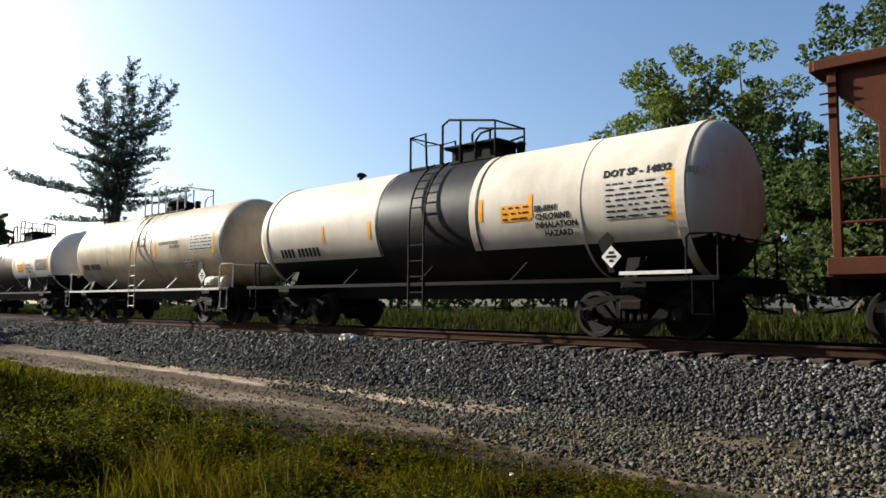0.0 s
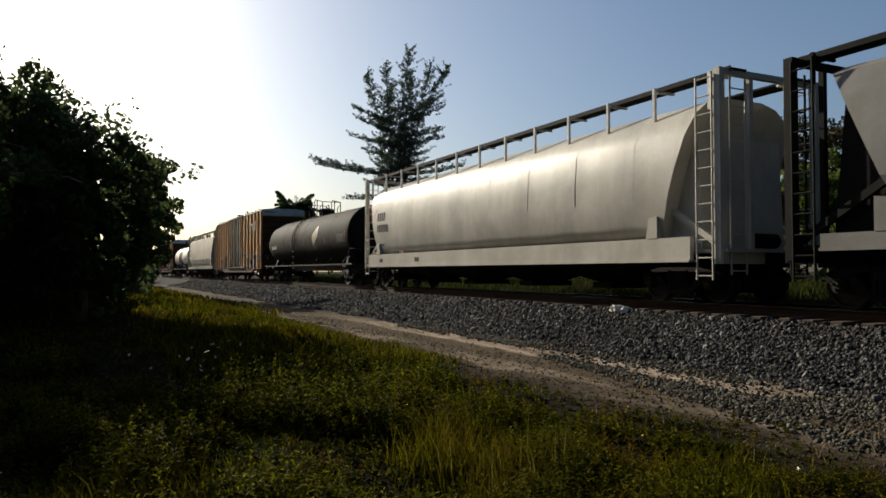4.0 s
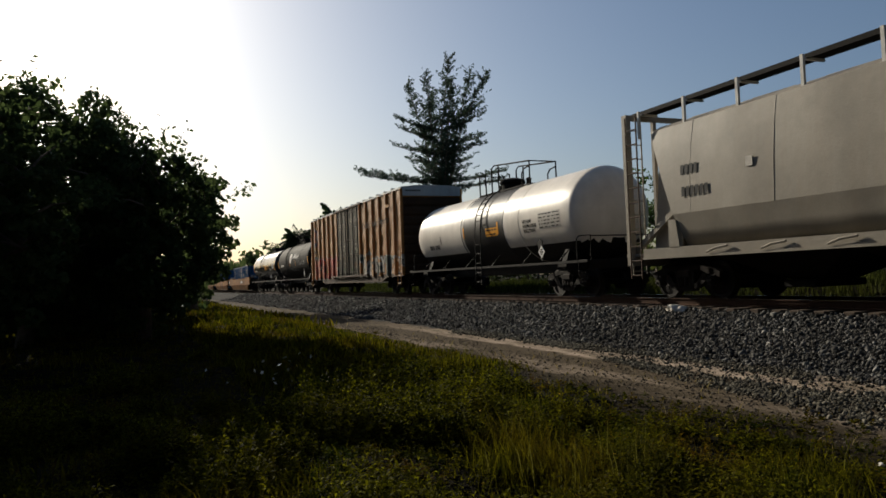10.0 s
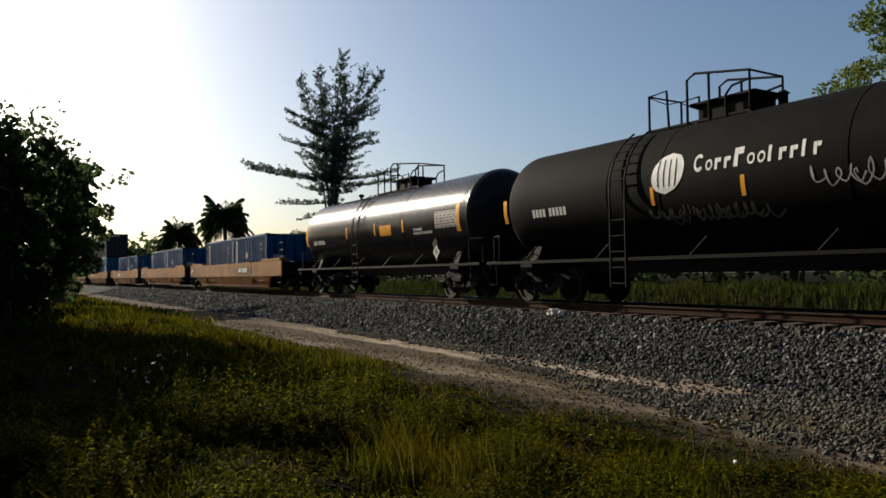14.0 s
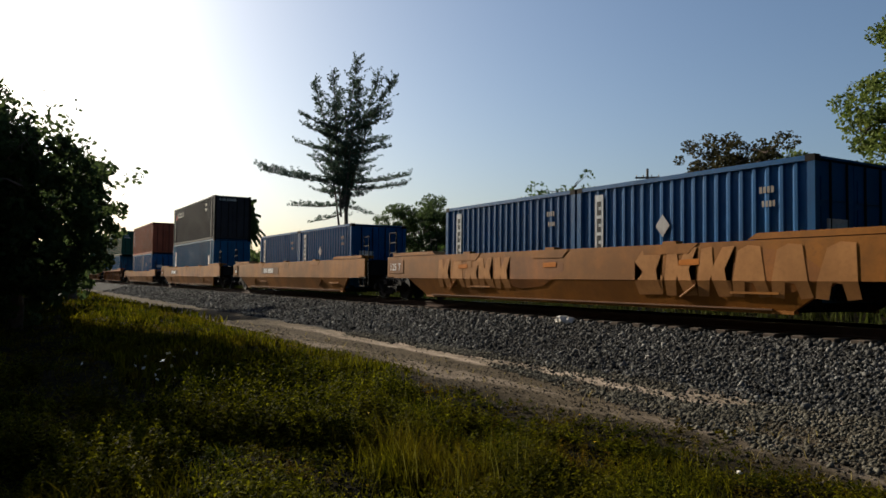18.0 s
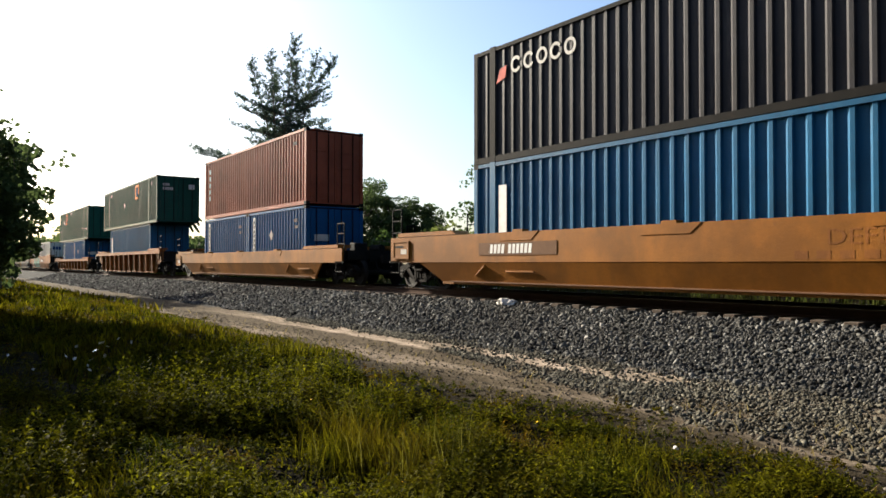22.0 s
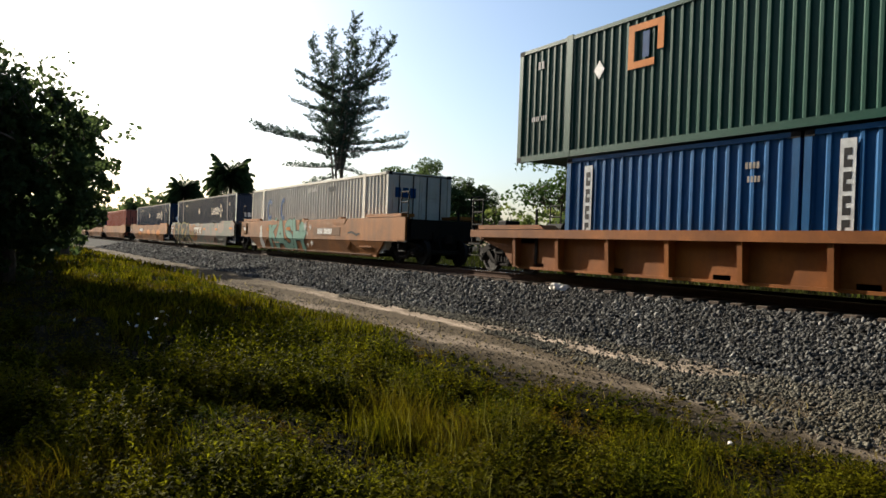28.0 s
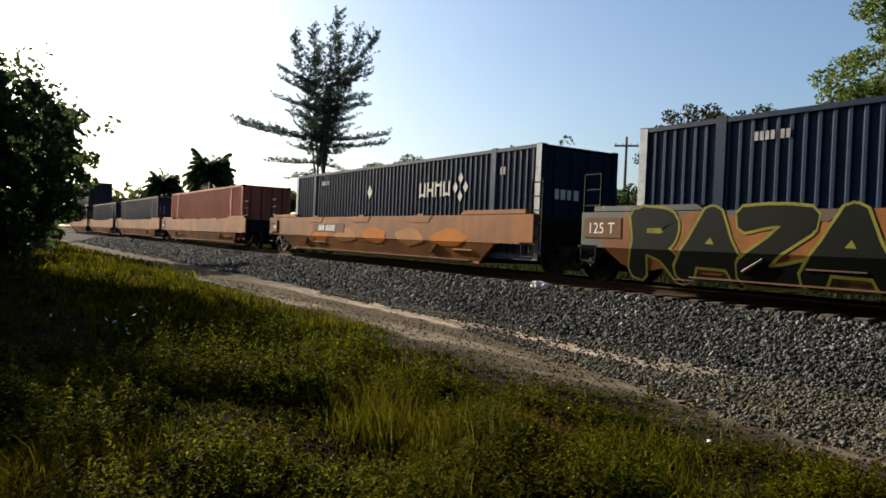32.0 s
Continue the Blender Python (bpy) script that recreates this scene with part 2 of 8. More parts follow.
M_BARK = plain("brown_bark", (0.11, 0.085, 0.065), 0.95, 0, 0.4, 5)
M_POLE = plain("grey_pole_wood", (0.16, 0.13, 0.10), 0.9, 0, 0.3, 5)
M_LITTER = plain("white_litter", (0.6, 0.56, 0.496), 0.6, 0, 0.3, 9)
M_LEAF = island_mat("broad_leaves", (0.025, 0.05, 0.012), (0.085, 0.13, 0.03), (0.06, 0.075, 0.02), 0.5, through_light=0.35)
M_LEAFDARK = island_mat("dark_leaves", (0.03, 0.05, 0.016), (0.09, 0.12, 0.04), (0.06, 0.075, 0.028), 0.5, through_light=0.5)
M_LEAFBROWN = island_mat("brownish_leaves", (0.022, 0.022, 0.010), (0.085, 0.07, 0.028), (0.05, 0.05, 0.018), 0.5, through_light=0.35)
M_LEAFPALE = island_mat("pale_yellow_green_leaves", (0.06, 0.09, 0.02), (0.17, 0.20, 0.05), (0.14, 0.14, 0.035), 0.5, through_light=0.4)
M_NEEDLE = island_mat("feathery_needles", (0.03, 0.05, 0.035), (0.085, 0.115, 0.075), (0.06, 0.075, 0.05), 0.6, through_light=0.45)
# grass, herb and weed tones are widened to paint in lit tips and dark gaps
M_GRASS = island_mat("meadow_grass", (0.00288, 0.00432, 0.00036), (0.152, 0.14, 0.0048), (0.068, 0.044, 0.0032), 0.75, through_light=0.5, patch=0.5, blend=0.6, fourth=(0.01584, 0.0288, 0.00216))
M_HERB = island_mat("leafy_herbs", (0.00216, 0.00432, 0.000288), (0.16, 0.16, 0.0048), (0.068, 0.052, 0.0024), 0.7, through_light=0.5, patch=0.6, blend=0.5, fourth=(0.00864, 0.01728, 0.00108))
M_STEM = island_mat("pale_grass_stems", (0.0648, 0.072, 0.00864), (0.1728, 0.1656, 0.0324), (0.1224, 0.108, 0.0216), 0.75, through_light=0.5)
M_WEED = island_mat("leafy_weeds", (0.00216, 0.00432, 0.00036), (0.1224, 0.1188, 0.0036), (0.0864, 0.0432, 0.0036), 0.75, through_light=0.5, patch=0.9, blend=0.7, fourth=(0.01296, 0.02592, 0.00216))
M_DRYGRASS = island_mat("dry_grass", (0.16, 0.12, 0.05), (0.30, 0.25, 0.11), (0.2, 0.17, 0.06), 0.6, through_light=0.4)
M_FLOWER = plain("yellow_petals", (0.75, 0.50, 0.03), 0.6, 0, 0.2)
M_VERGE = island_mat("rough_verge_grass", (0.01, 0.016, 0.004), (0.07, 0.085, 0.014), (0.05, 0.05, 0.012), 0.8, through_light=0.3, patch=0.4)
M_GRAVEL = island_mat("brown_path_gravel", (0.02, 0.018, 0.015), (0.13, 0.115, 0.095), (0.05, 0.042, 0.033), 0.85, patch=0.35)
M_LOOSE = island_mat("loose_path_stones", (0.014, 0.013, 0.010), (0.185, 0.172, 0.137), (0.07, 0.06, 0.044), 0.85, patch=0.35)
M_STONE = island_mat("granite_ballast", (0.004, 0.004, 0.004), (0.19, 0.185, 0.172), (0.04, 0.037, 0.033), 0.8, patch=0.35)


def ground_mat():
    """Meadow soil, a sandy footpath beside the ballast, and dark fines under the stones, told apart by the distance from the track."""
    m, n, l, p = node_mat("ground_soil")
    co = n.new("ShaderNodeTexCoord").outputs["Object"]
    sep = n.new("ShaderNodeSeparateXYZ")
    l.new(co, sep.inputs[0])
    wob = noise_node(n, l, co, 0.35, 6)
    add = n.new("ShaderNodeMath")
    add.operation = "MULTIPLY_ADD"
    l.new(wob, add.inputs[0])
    add.inputs[1].default_value = 1.6
    l.new(sep.outputs["Y"], add.inputs[2])
    y = add.outputs[0]
    fine = noise_node(n, l, co, 14, 8, rough=0.7)
    # soil is near-black, so gaps in the growth look shaded by colour
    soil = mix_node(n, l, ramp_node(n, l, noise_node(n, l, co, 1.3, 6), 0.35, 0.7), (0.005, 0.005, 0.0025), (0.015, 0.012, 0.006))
    streak = noise_node(n, l, co, 0.9, 6, (0.35, 2.2, 1), 0.7)
    sand = mix_node(n, l, ramp_node(n, l, noise_node(n, l, co, 2.2, 9, (0.5, 1.6, 1), 0.8), 0.35, 0.68), (0.46, 0.37, 0.285), (0.13, 0.10, 0.07))
    fines = mix_node(n, l, ramp_node(n, l, fine, 0.3, 0.7), (0.012, 0.012, 0.012), (0.045, 0.045, 0.045))
    earth = mix_node(n, l, ramp_node(n, l, fine, 0.35, 0.7), (0.105, 0.082, 0.055), (0.03, 0.024, 0.015))
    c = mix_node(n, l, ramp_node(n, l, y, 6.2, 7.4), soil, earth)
    trod = n.new("ShaderNodeMath")
    trod.operation = "MULTIPLY"
    l.new(ramp_node(n, l, streak, 0.44, 0.56), trod.inputs[0])
    band = n.new("ShaderNodeMath")
    band.operation = "MULTIPLY"
    l.new(ramp_node(n, l, y, 6.9, 7.2), band.inputs[0])
    l.new(ramp_node(n, l, y, 8.0, 7.6), band.inputs[1])
    l.new(band.outputs[0], trod.inputs[1])
    c = mix_node(n, l, trod.outputs[0], c, sand, 0.4)
    strip = n.new("ShaderNodeMath")
    strip.operation = "MULTIPLY"
    worn_way = n.new("ShaderNodeMath")
    worn_way.operation = "MULTIPLY"
    l.new(ramp_node(n, l, y, 8.65, 8.85), worn_way.inputs[0])
    l.new(ramp_range(n, l, ramp_node(n, l, streak, 0.38, 0.5), 0.35, 1.0), worn_way.inputs[1])
    l.new(worn_way.outputs[0], strip.inputs[0])
    ends = n.new("ShaderNodeMath")
    ends.operation = "MULTIPLY"
    # far end: sand fades to darker earth, painting in the shade on the path
    l.new(ramp_node(n, l, sep.outputs["X"], -27, -17), ends.inputs[0])
    l.new(ramp_node(n, l, sep.outputs["X"], -3.0, -6.0), ends.inputs[1])
    l.new(ends.outputs[0], strip.inputs[1])
    c = mix_node(n, l, strip.outputs[0], c, sand, 0.9)
    c = mix_node(n, l, ramp_node(n, l, y, 9.35, 9.6), c, fines)
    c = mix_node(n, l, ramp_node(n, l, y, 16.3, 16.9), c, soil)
    l.new(c, p.inputs["Base Color"])
    p.inputs["Roughness"].default_value = 0.95
    p.inputs["Specular IOR Level"].default_value = 0.02
    b = n.new("ShaderNodeBump")
    b.inputs["Strength"].default_value, b.inputs["Distance"].default_value = 0.6, 0.04
    l.new(fine, b.inputs["Height"])
    l.new(b.outputs["Normal"], p.inputs["Normal"])
    return m


M_GROUND = ground_mat()


# ---------------------------------------------------------------- mesh tools
def mesh_from(name, bm, *mats, smooth=False):
    bmesh.ops.recalc_face_normals(bm, faces=bm.faces)
    me = bpy.data.meshes.new(name)
    bm.to_mesh(me)
    bm.free()
    for m in mats:
        me.materials.append(m)
    if smooth:
        me.polygons.foreach_set("use_smooth", [True] * len(me.polygons))
    return me


def part(name, bm, material, parent, label="", smooth=False):
    """A bmesh as one mesh object under a thing or a part."""
    mats = material if isinstance(material, (list, tuple)) else [material]
    me = bm if isinstance(bm, bpy.types.Mesh) else mesh_from(name, bm, *mats, smooth=smooth)
    ob = new(name, me)
    ob.parent = parent
    return tagged(ob, label)


def thing(name, label, category, group="", m=None):
    ob = tagged(new(name), label, category, group)
    if m is not None:
        ob.matrix_basis = m
    return ob


def array_mesh(name, verts, faces, *mats):
    """A mesh from numpy arrays with equal-sized faces."""
    me = bpy.data.meshes.new(name)
    k = faces.shape[1]
    me.vertices.add(len(verts))
    me.vertices.foreach_set("co", np.ascontiguousarray(verts, dtype=np.float32).ravel())
    me.loops.add(faces.size)
    me.loops.foreach_set("vertex_index", np.ascontiguousarray(faces, dtype=np.int32).ravel())
    me.polygons.add(len(faces))
    me.polygons.foreach_set("loop_start", np.arange(0, faces.size, k, dtype=np.int32))
    me.polygons.foreach_set("loop_total", np.full(len(faces), k, dtype=np.int32))
    for m in mats:
        me.materials.append(m)
    me.update(calc_edges=True)
    return me


def box(bm, x0, x1, y0, y1, z0, z1, bevel=0.0):
    v = [bm.verts.new(p) for p in ((x0, y0, z0), (x1, y0, z0), (x1, y1, z0), (x0, y1, z0), (x0, y0, z1), (x1, y0, z1), (x1, y1, z1), (x0, y1, z1))]
    f = [bm.faces.new([v[i] for i in q]) for q in ((0, 3, 2, 1), (4, 5, 6, 7), (0, 1, 5, 4), (1, 2, 6, 5), (2, 3, 7, 6), (3, 0, 4, 7))]
    if bevel > 0:
        es = {e for q in f for e in q.edges}
        bmesh.ops.bevel(bm, geom=list(es), offset=bevel, segments=1, affect="EDGES")
    return bm


def prism(bm, prof, a, b, axis="x"):
    """A closed outline drawn out between a and b along an axis. prof: the two other coordinates, in order."""
    def at(u, v, w):
        return {"x": (w, u, v), "y": (u, w, v), "z": (u, v, w)}[axis]
    r0 = [bm.verts.new(at(u, v, a)) for u, v in prof]
    r1 = [bm.verts.new(at(u, v, b)) for u, v in prof]
    k = len(prof)
    for i in range(k):
        bm.faces.new((r0[i], r0[(i + 1) % k], r1[(i + 1) % k], r1[i]))
    bm.faces.new(r0[::-1])
    bm.faces.new(r1)
    return bm


def pipe(bm, pts, r, seg=6, r1=None):
    """A tube along points, with a taper if r1 is given."""
    pts = [Vector(p) for p in pts]
    rings = []
    for i, p in enumerate(pts):
        d = (pts[min(i + 1, len(pts) - 1)] - pts[max(i - 1, 0)]).normalized()
        u = d.orthogonal().normalized() if i == 0 else (u - d * u.dot(d)).normalized()
        w = d.cross(u)
        rr = r if r1 is None else r + (r1 - r) * i / max(1, len(pts) - 1)
        rings.append([bm.verts.new(p + u * math.cos(2 * math.pi * k / seg) * rr + w * math.sin(2 * math.pi * k / seg) * rr) for k in range(seg)])
    for a, b in zip(rings, rings[1:]):
        for k in range(seg):
            bm.faces.new((a[k], a[(k + 1) % seg], b[(k + 1) % seg], b[k]))
    bm.faces.new(rings[0][::-1])
    bm.faces.new(rings[-1])
    return bm


def lathe(bm, prof, cx, cy, cz, seg=24, axis="y"):
    """Revolves (along, radius) pairs round an axis through a centre."""
    rings = []
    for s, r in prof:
        ring = []
        for k in range(seg):
            a = 2 * math.pi * k / seg
            u, v = r * math.cos(a), r * math.sin(a)
            ring.append(bm.verts.new({"y": (cx + u, cy + s, cz + v), "x": (cx + s, cy + u, cz + v), "z": (cx + u, cy + v, cz + s)}[axis]))
        rings.append(ring)
    for a, b in zip(rings, rings[1:]):
        for k in range(seg):
            bm.faces.new((a[k], a[(k + 1) % seg], b[(k + 1) % seg], b[k]))
    bm.faces.new(rings[0][::-1])
    bm.faces.new(rings[-1])
    return bm


def rows_of_letters(text, size, fat=0.0):
    """Text as flat triangles: points (x, y) and index triples, with the foot of the line at y = 0."""
    cu = bpy.data.curves.new("lettering", "FONT")
    cu.body, cu.size = text, size
    cu.resolution_u, cu.offset = 2, fat
    ob = new("lettering", cu)
    me = bpy.data.meshes.new_from_object(ob)
    pts = [(v.co.x, v.co.y) for v in me.vertices]
    tris = [tuple(f.vertices) for f in me.polygons]
    bpy.data.objects.remove(ob)
    bpy.data.curves.remove(cu)
    bpy.data.meshes.remove(me)
    return pts, tris


def letters(bm, text, size, place, fat=0.0):
    """Adds text to bm; place(x, y) gives the point in space."""
    pts, tris = rows_of_letters(text, size, fat)
    vs = [bm.verts.new(place(*p)) for p in pts]
    for t in tris:
        try:
            bm.faces.new([vs[i] for i in t])
        except ValueError:
            pass
    return bm


def bars(bm, count, size, place, gap_after=()):
    """Plain upright bars of a line of letters, each about a letter wide."""
    x = 0.0
    for i in range(count):
        w = size * 0.46
        q = [place(x, 0), place(x + w, 0), place(x + w, size), place(x, size)]
        vs = [bm.verts.new(v) for v in q]
        bm.faces.new(vs)
        x += size * 0.66 + (size * 0.5 if i in gap_after else 0)
    return bm


def polygon(bm, pts, place):
    vs = [bm.verts.new(place(*p)) for p in pts]
    bm.faces.new(vs)
    return bm


def ribbon(bm, pts, widths, place, smooth=5):
    """A flat brush stroke through the points, rounded at both ends; place(x, y) gives the point in space."""
    p = [Vector(q) for q in pts]
    p = [p[0] * 2 - p[1]] + p + [p[-1] * 2 - p[-2]]
    line, wide = [], []
    for i in range(1, len(p) - 2):
        for k in range(smooth + (1 if i == len(p) - 3 else 0)):
            t = k / smooth
            line.append(0.5 * (2 * p[i] + (p[i + 1] - p[i - 1]) * t + (2 * p[i - 1] - 5 * p[i] + 4 * p[i + 1] - p[i + 2]) * t * t + (3 * p[i] - p[i - 1] - 3 * p[i + 1] + p[i + 2]) * t ** 3))
            wide.append(widths[i - 1] + (widths[i] - widths[i - 1]) * t)
    prev = None
    n = len(line)
    first, last = (line[0] - line[1]).normalized() * wide[0] * 0.3, (line[-1] - line[-2]).normalized() * wide[-1] * 0.3
    line, wide = [line[0] + first] + line + [line[-1] + last], [wide[0] * 0.55] + wide + [wide[-1] * 0.55]
    for i, q in enumerate(line):
        d = (line[min(i + 1, n + 1)] - line[max(i - 1, 0)]).normalized()
        w = Vector((-d.y, d.x)) * wide[i] / 2
        row = [bm.verts.new(place(q.x + w.x, q.y + w.y)), bm.verts.new(place(q.x - w.x, q.y - w.y))]
        if prev:
            bm.faces.new((prev[0], prev[1], row[1], row[0]))
        prev = row
    return bm


def scrawl(bm, rnd, x, z, w, h, turns, thick, place):
    """A looping handwritten line."""
    pts = []
    n = turns * 4
    for k in range(n + 1):
        t = k / n
        pts.append((x + w * t + 0.35 * w / turns * math.cos(k * 1.57) * rnd.uniform(0.3, 1.6), z + h * (0.5 + 0.5 * math.sin(k * 1.57) * rnd.uniform(0.3, 1.0))))
    return ribbon(bm, pts, [thick * rnd.uniform(0.7, 1.3) for _ in pts], place, 3)


def pieces(name, bm, material, parent, label=""):
    """Each separate piece of a bmesh becomes a part of its own."""
    left = set(bm.verts)
    while left:
        todo = [left.pop()]
        seen = set(todo)
        while todo:
            v = todo.pop()
            for e in v.link_edges:
                w = e.other_vert(v)
                if w not in seen:
                    seen.add(w)
                    left.discard(w)
                    todo.append(w)
        b2 = bmesh.new()
        mp = {v: b2.verts.new(v.co) for v in seen}
        for f in {f for v in seen for f in v.link_faces}:
            b2.faces.new([mp[v] for v in f.verts])
        part(name, b2, material, parent, label)
    bm.free()


def ride(ob, at, z=0.0):
    """Puts a thing in the train: at metres along it, z above the rail."""
    MOVERS.append((ob, at, z))
    return ob


# ---------------------------------------------------------------- train: shared parts
WHEELS = []           # turning wheelsets and where they sit in the train


def make_wheelset_mesh():
    bm = bmesh.new()
    for s in (-1, 1):
        lathe(bm, [(s * 0.66, 0.14), (s * 0.66, 0.40), (s * 0.665, 0.455), (s * 0.695, 0.455), (s * 0.70, 0.425), (s * 0.80, 0.415), (s * 0.80, 0.35), (s * 0.765, 0.33), (s * 0.765, 0.15), (s * 0.82, 0.13), (s * 0.82, 0.09)], 0, 0, 0, 28)
        lathe(bm, [(s * 0.82, 0.08), (s * 0.93, 0.08), (s * 0.93, 0.125), (s * 1.12, 0.125), (s * 1.12, 0.10), (s * 1.145, 0.09)], 0, 0, 0, 14)
        for k in range(3):
            a = k * 2.094
            box(bm, 0.06 * math.cos(a) - 0.018, 0.06 * math.cos(a) + 0.018, s * 1.16 - 0.02, s * 1.16 + 0.02, 0.06 * math.sin(a) - 0.018, 0.06 * math.sin(a) + 0.018)
    lathe(bm, [(-0.7, 0.08), (0.7, 0.08)], 0, 0, 0, 12)
    return mesh_from("wheelset", bm, M_WHEEL)


def make_truck_mesh():
    bm = bmesh.new()
    for s in (-1, 1):
        y0, y1 = (s * 0.93, s * 1.07)
        top = [(-1.12, 0.50), (-1.12, 0.62), (-0.95, 0.68), (-0.55, 0.76), (0.55, 0.76), (0.95, 0.68), (1.12, 0.62), (1.12, 0.50), (1.0, 0.50), (0.98, 0.57), (0.72, 0.57), (0.68, 0.60), (0.5, 0.66), (-0.5, 0.66), (-0.68, 0.60), (-0.72, 0.57), (-0.98, 0.57), (-1.0, 0.50)]
        prism(bm, top, y0, y1, "y")
        for e in (-1, 1):
            prism(bm, [(e * 0.72, 0.57), (e * 0.66, 0.40), (e * 0.38, 0.24), (e * 0.26, 0.24), (e * 0.26, 0.34), (e * 0.36, 0.36), (e * 0.58, 0.60)], y0, y1, "y")
            box(bm, e * 0.26 - 0.04, e * 0.26 + 0.04, y0, y1, 0.24, 0.70)
        box(bm, -0.36, 0.36, y0 - 0.03, y1 + 0.03, 0.18, 0.30, 0.02)
        for k in range(3):
            lathe(bm, [(0.30, 0.07), (0.56, 0.07)], -0.15 + 0.15 * k, s * 1.0, 0, 10, "z")
        for k in (-0.875, 0.875):
            box(bm, k - 0.13, k + 0.13, s * 0.95, s * 1.09, 0.42, 0.56, 0.02)
    box(bm, -0.22, 0.22, -1.12, 1.12, 0.50, 0.68, 0.03)
    box(bm, -0.5, -0.42, -0.75, 0.75, 0.34, 0.46)
    box(bm, 0.42, 0.5, -0.75, 0.75, 0.34, 0.46)
    return mesh_from("truck", bm, M_TRUCK)


WHEELSET_MESH, TRUCK_MESH = make_wheelset_mesh(), make_truck_mesh()


def make_coupler_mesh():
    bm = bmesh.new()
    box(bm, -0.55, 0.0, -0.09, 0.09, 0.80, 0.98, 0.02)
    prism(bm, [(0.0, -0.17), (0.22, -0.20), (0.34, -0.10), (0.30, 0.02), (0.20, 0.0), (0.20, 0.12), (0.06, 0.17), (0.0, 0.15)], 0.74, 1.04, "z")
    pipe(bm, [(-0.2, -0.25, 0.8), (0.05, -0.3, 0.55), (0.45, -0.28, 0.48)], 0.025)
    return mesh_from("coupler", bm, M_STEEL)


COUPLER_MESH = make_coupler_mesh()


def truck(car, x, at):
    """A two-axle truck under a car; its wheelsets turn."""
    t = part("truck", TRUCK_MESH, None, car)
    t.location = (x, 0, 0)
    for k in (-0.875, 0.875):
        w = part("wheelset", WHEELSET_MESH, None, t, "steel wheels on an axle")
        w.location = (k, 0, 0.425)
        WHEELS.append((w, k, at + x + k))
    return t


def couplers(car, x0, x1):
    a = part("coupler", COUPLER_MESH, None, car)
    a.matrix_basis = pose(x1, 0, 0)
    b = part("coupler", COUPLER_MESH, None, car)
    b.matrix_basis = pose(x0, 0, 0, 0, 0, 180)


def ladder(bm, x, y, z0, z1, w=0.42, step=0.34, r=0.016, axis="x"):
    def at(u, z):
        return (x + u, y, z) if axis == "x" else (x, y + u, z)
    for s in (-w / 2, w / 2):
        pipe(bm, [at(s, z0), at(s, z1)], r * 1.3, 6)
    k = int((z1 - z0) / step)
    for i in range(k + 1):
        z = z0 + 0.08 + i * step
        if z < z1:
            pipe(bm, [at(-w / 2, z), at(w / 2, z)], r, 6)
    return bm


# ---------------------------------------------------------------- tank cars
TANK_SEG = 96


def tank_body(x0, x1, zc, r, paint_at, mats, head=0.55):
    """A tank with dished heads, its courses of plate a little proud at the welds; paint_at(x, z) gives the material of each facet."""
    bm = bmesh.new()
    xs = [(x0 + head * (1 - math.cos(a)), r * math.sin(a) ** 0.8) for a in [k * math.pi / 2 / 9 for k in range(10)]]
    n = 26
    mid = [(x0 + head + (x1 - x0 - 2 * head) * k / n, r) for k in range(1, n)]
    end = [(x1 - (x - x0), q) for x, q in reversed(xs)]
    rings = []
    for x, q in xs + mid + end:
        q = max(q, 0.02)
        rings.append([bm.verts.new((x, q * math.sin(2 * math.pi * k / TANK_SEG), zc + q * math.cos(2 * math.pi * k / TANK_SEG))) for k in range(TANK_SEG)])
    for a, b in zip(rings, rings[1:]):
        for k in range(TANK_SEG):
            f = bm.faces.new((a[k], a[(k + 1) % TANK_SEG], b[(k + 1) % TANK_SEG], b[k]))
            c = f.calc_center_median()
            f.material_index = paint_at(c.x, c.z)
            f.smooth = True
    bm.faces.new(rings[0][::-1])
    bm.faces.new(rings[-1])
    return mesh_from("tank_shell", bm, *mats)


def hoop(x, zc, r, w=0.05, d=0.012, seg=72):
    bm = bmesh.new()
    lathe(bm, [(-w / 2, r - 0.02), (-w / 2, r + d), (w / 2, r + d), (w / 2, r - 0.02)], x, 0, zc, seg, "x")
    return bm


def on_tank(zc, r, x0, z0, lift=0.006):
    """A placing rule for flat drawings on the near side of a tank: x along it, y up its curve from the height z0."""
    a0 = math.asin(max(-1, min(1, (z0 - zc) / r)))
    def place(u, v):
        a = a0 + v / r
        return (x0 + u, -(r + lift) * math.cos(a), zc + (r + lift) * math.sin(a))
    return place


def sheet_on(bm, place, w, h, n=6):
    """A rectangle bent onto a curved side in n strips."""
    prev = None
    for k in range(n + 1):
        v = h * k / n
        row = [bm.verts.new(place(0, v)), bm.verts.new(place(w, v))]
        if prev:
            bm.faces.new((prev[0], prev[1], row[1], row[0]))
        prev = row
    return bm


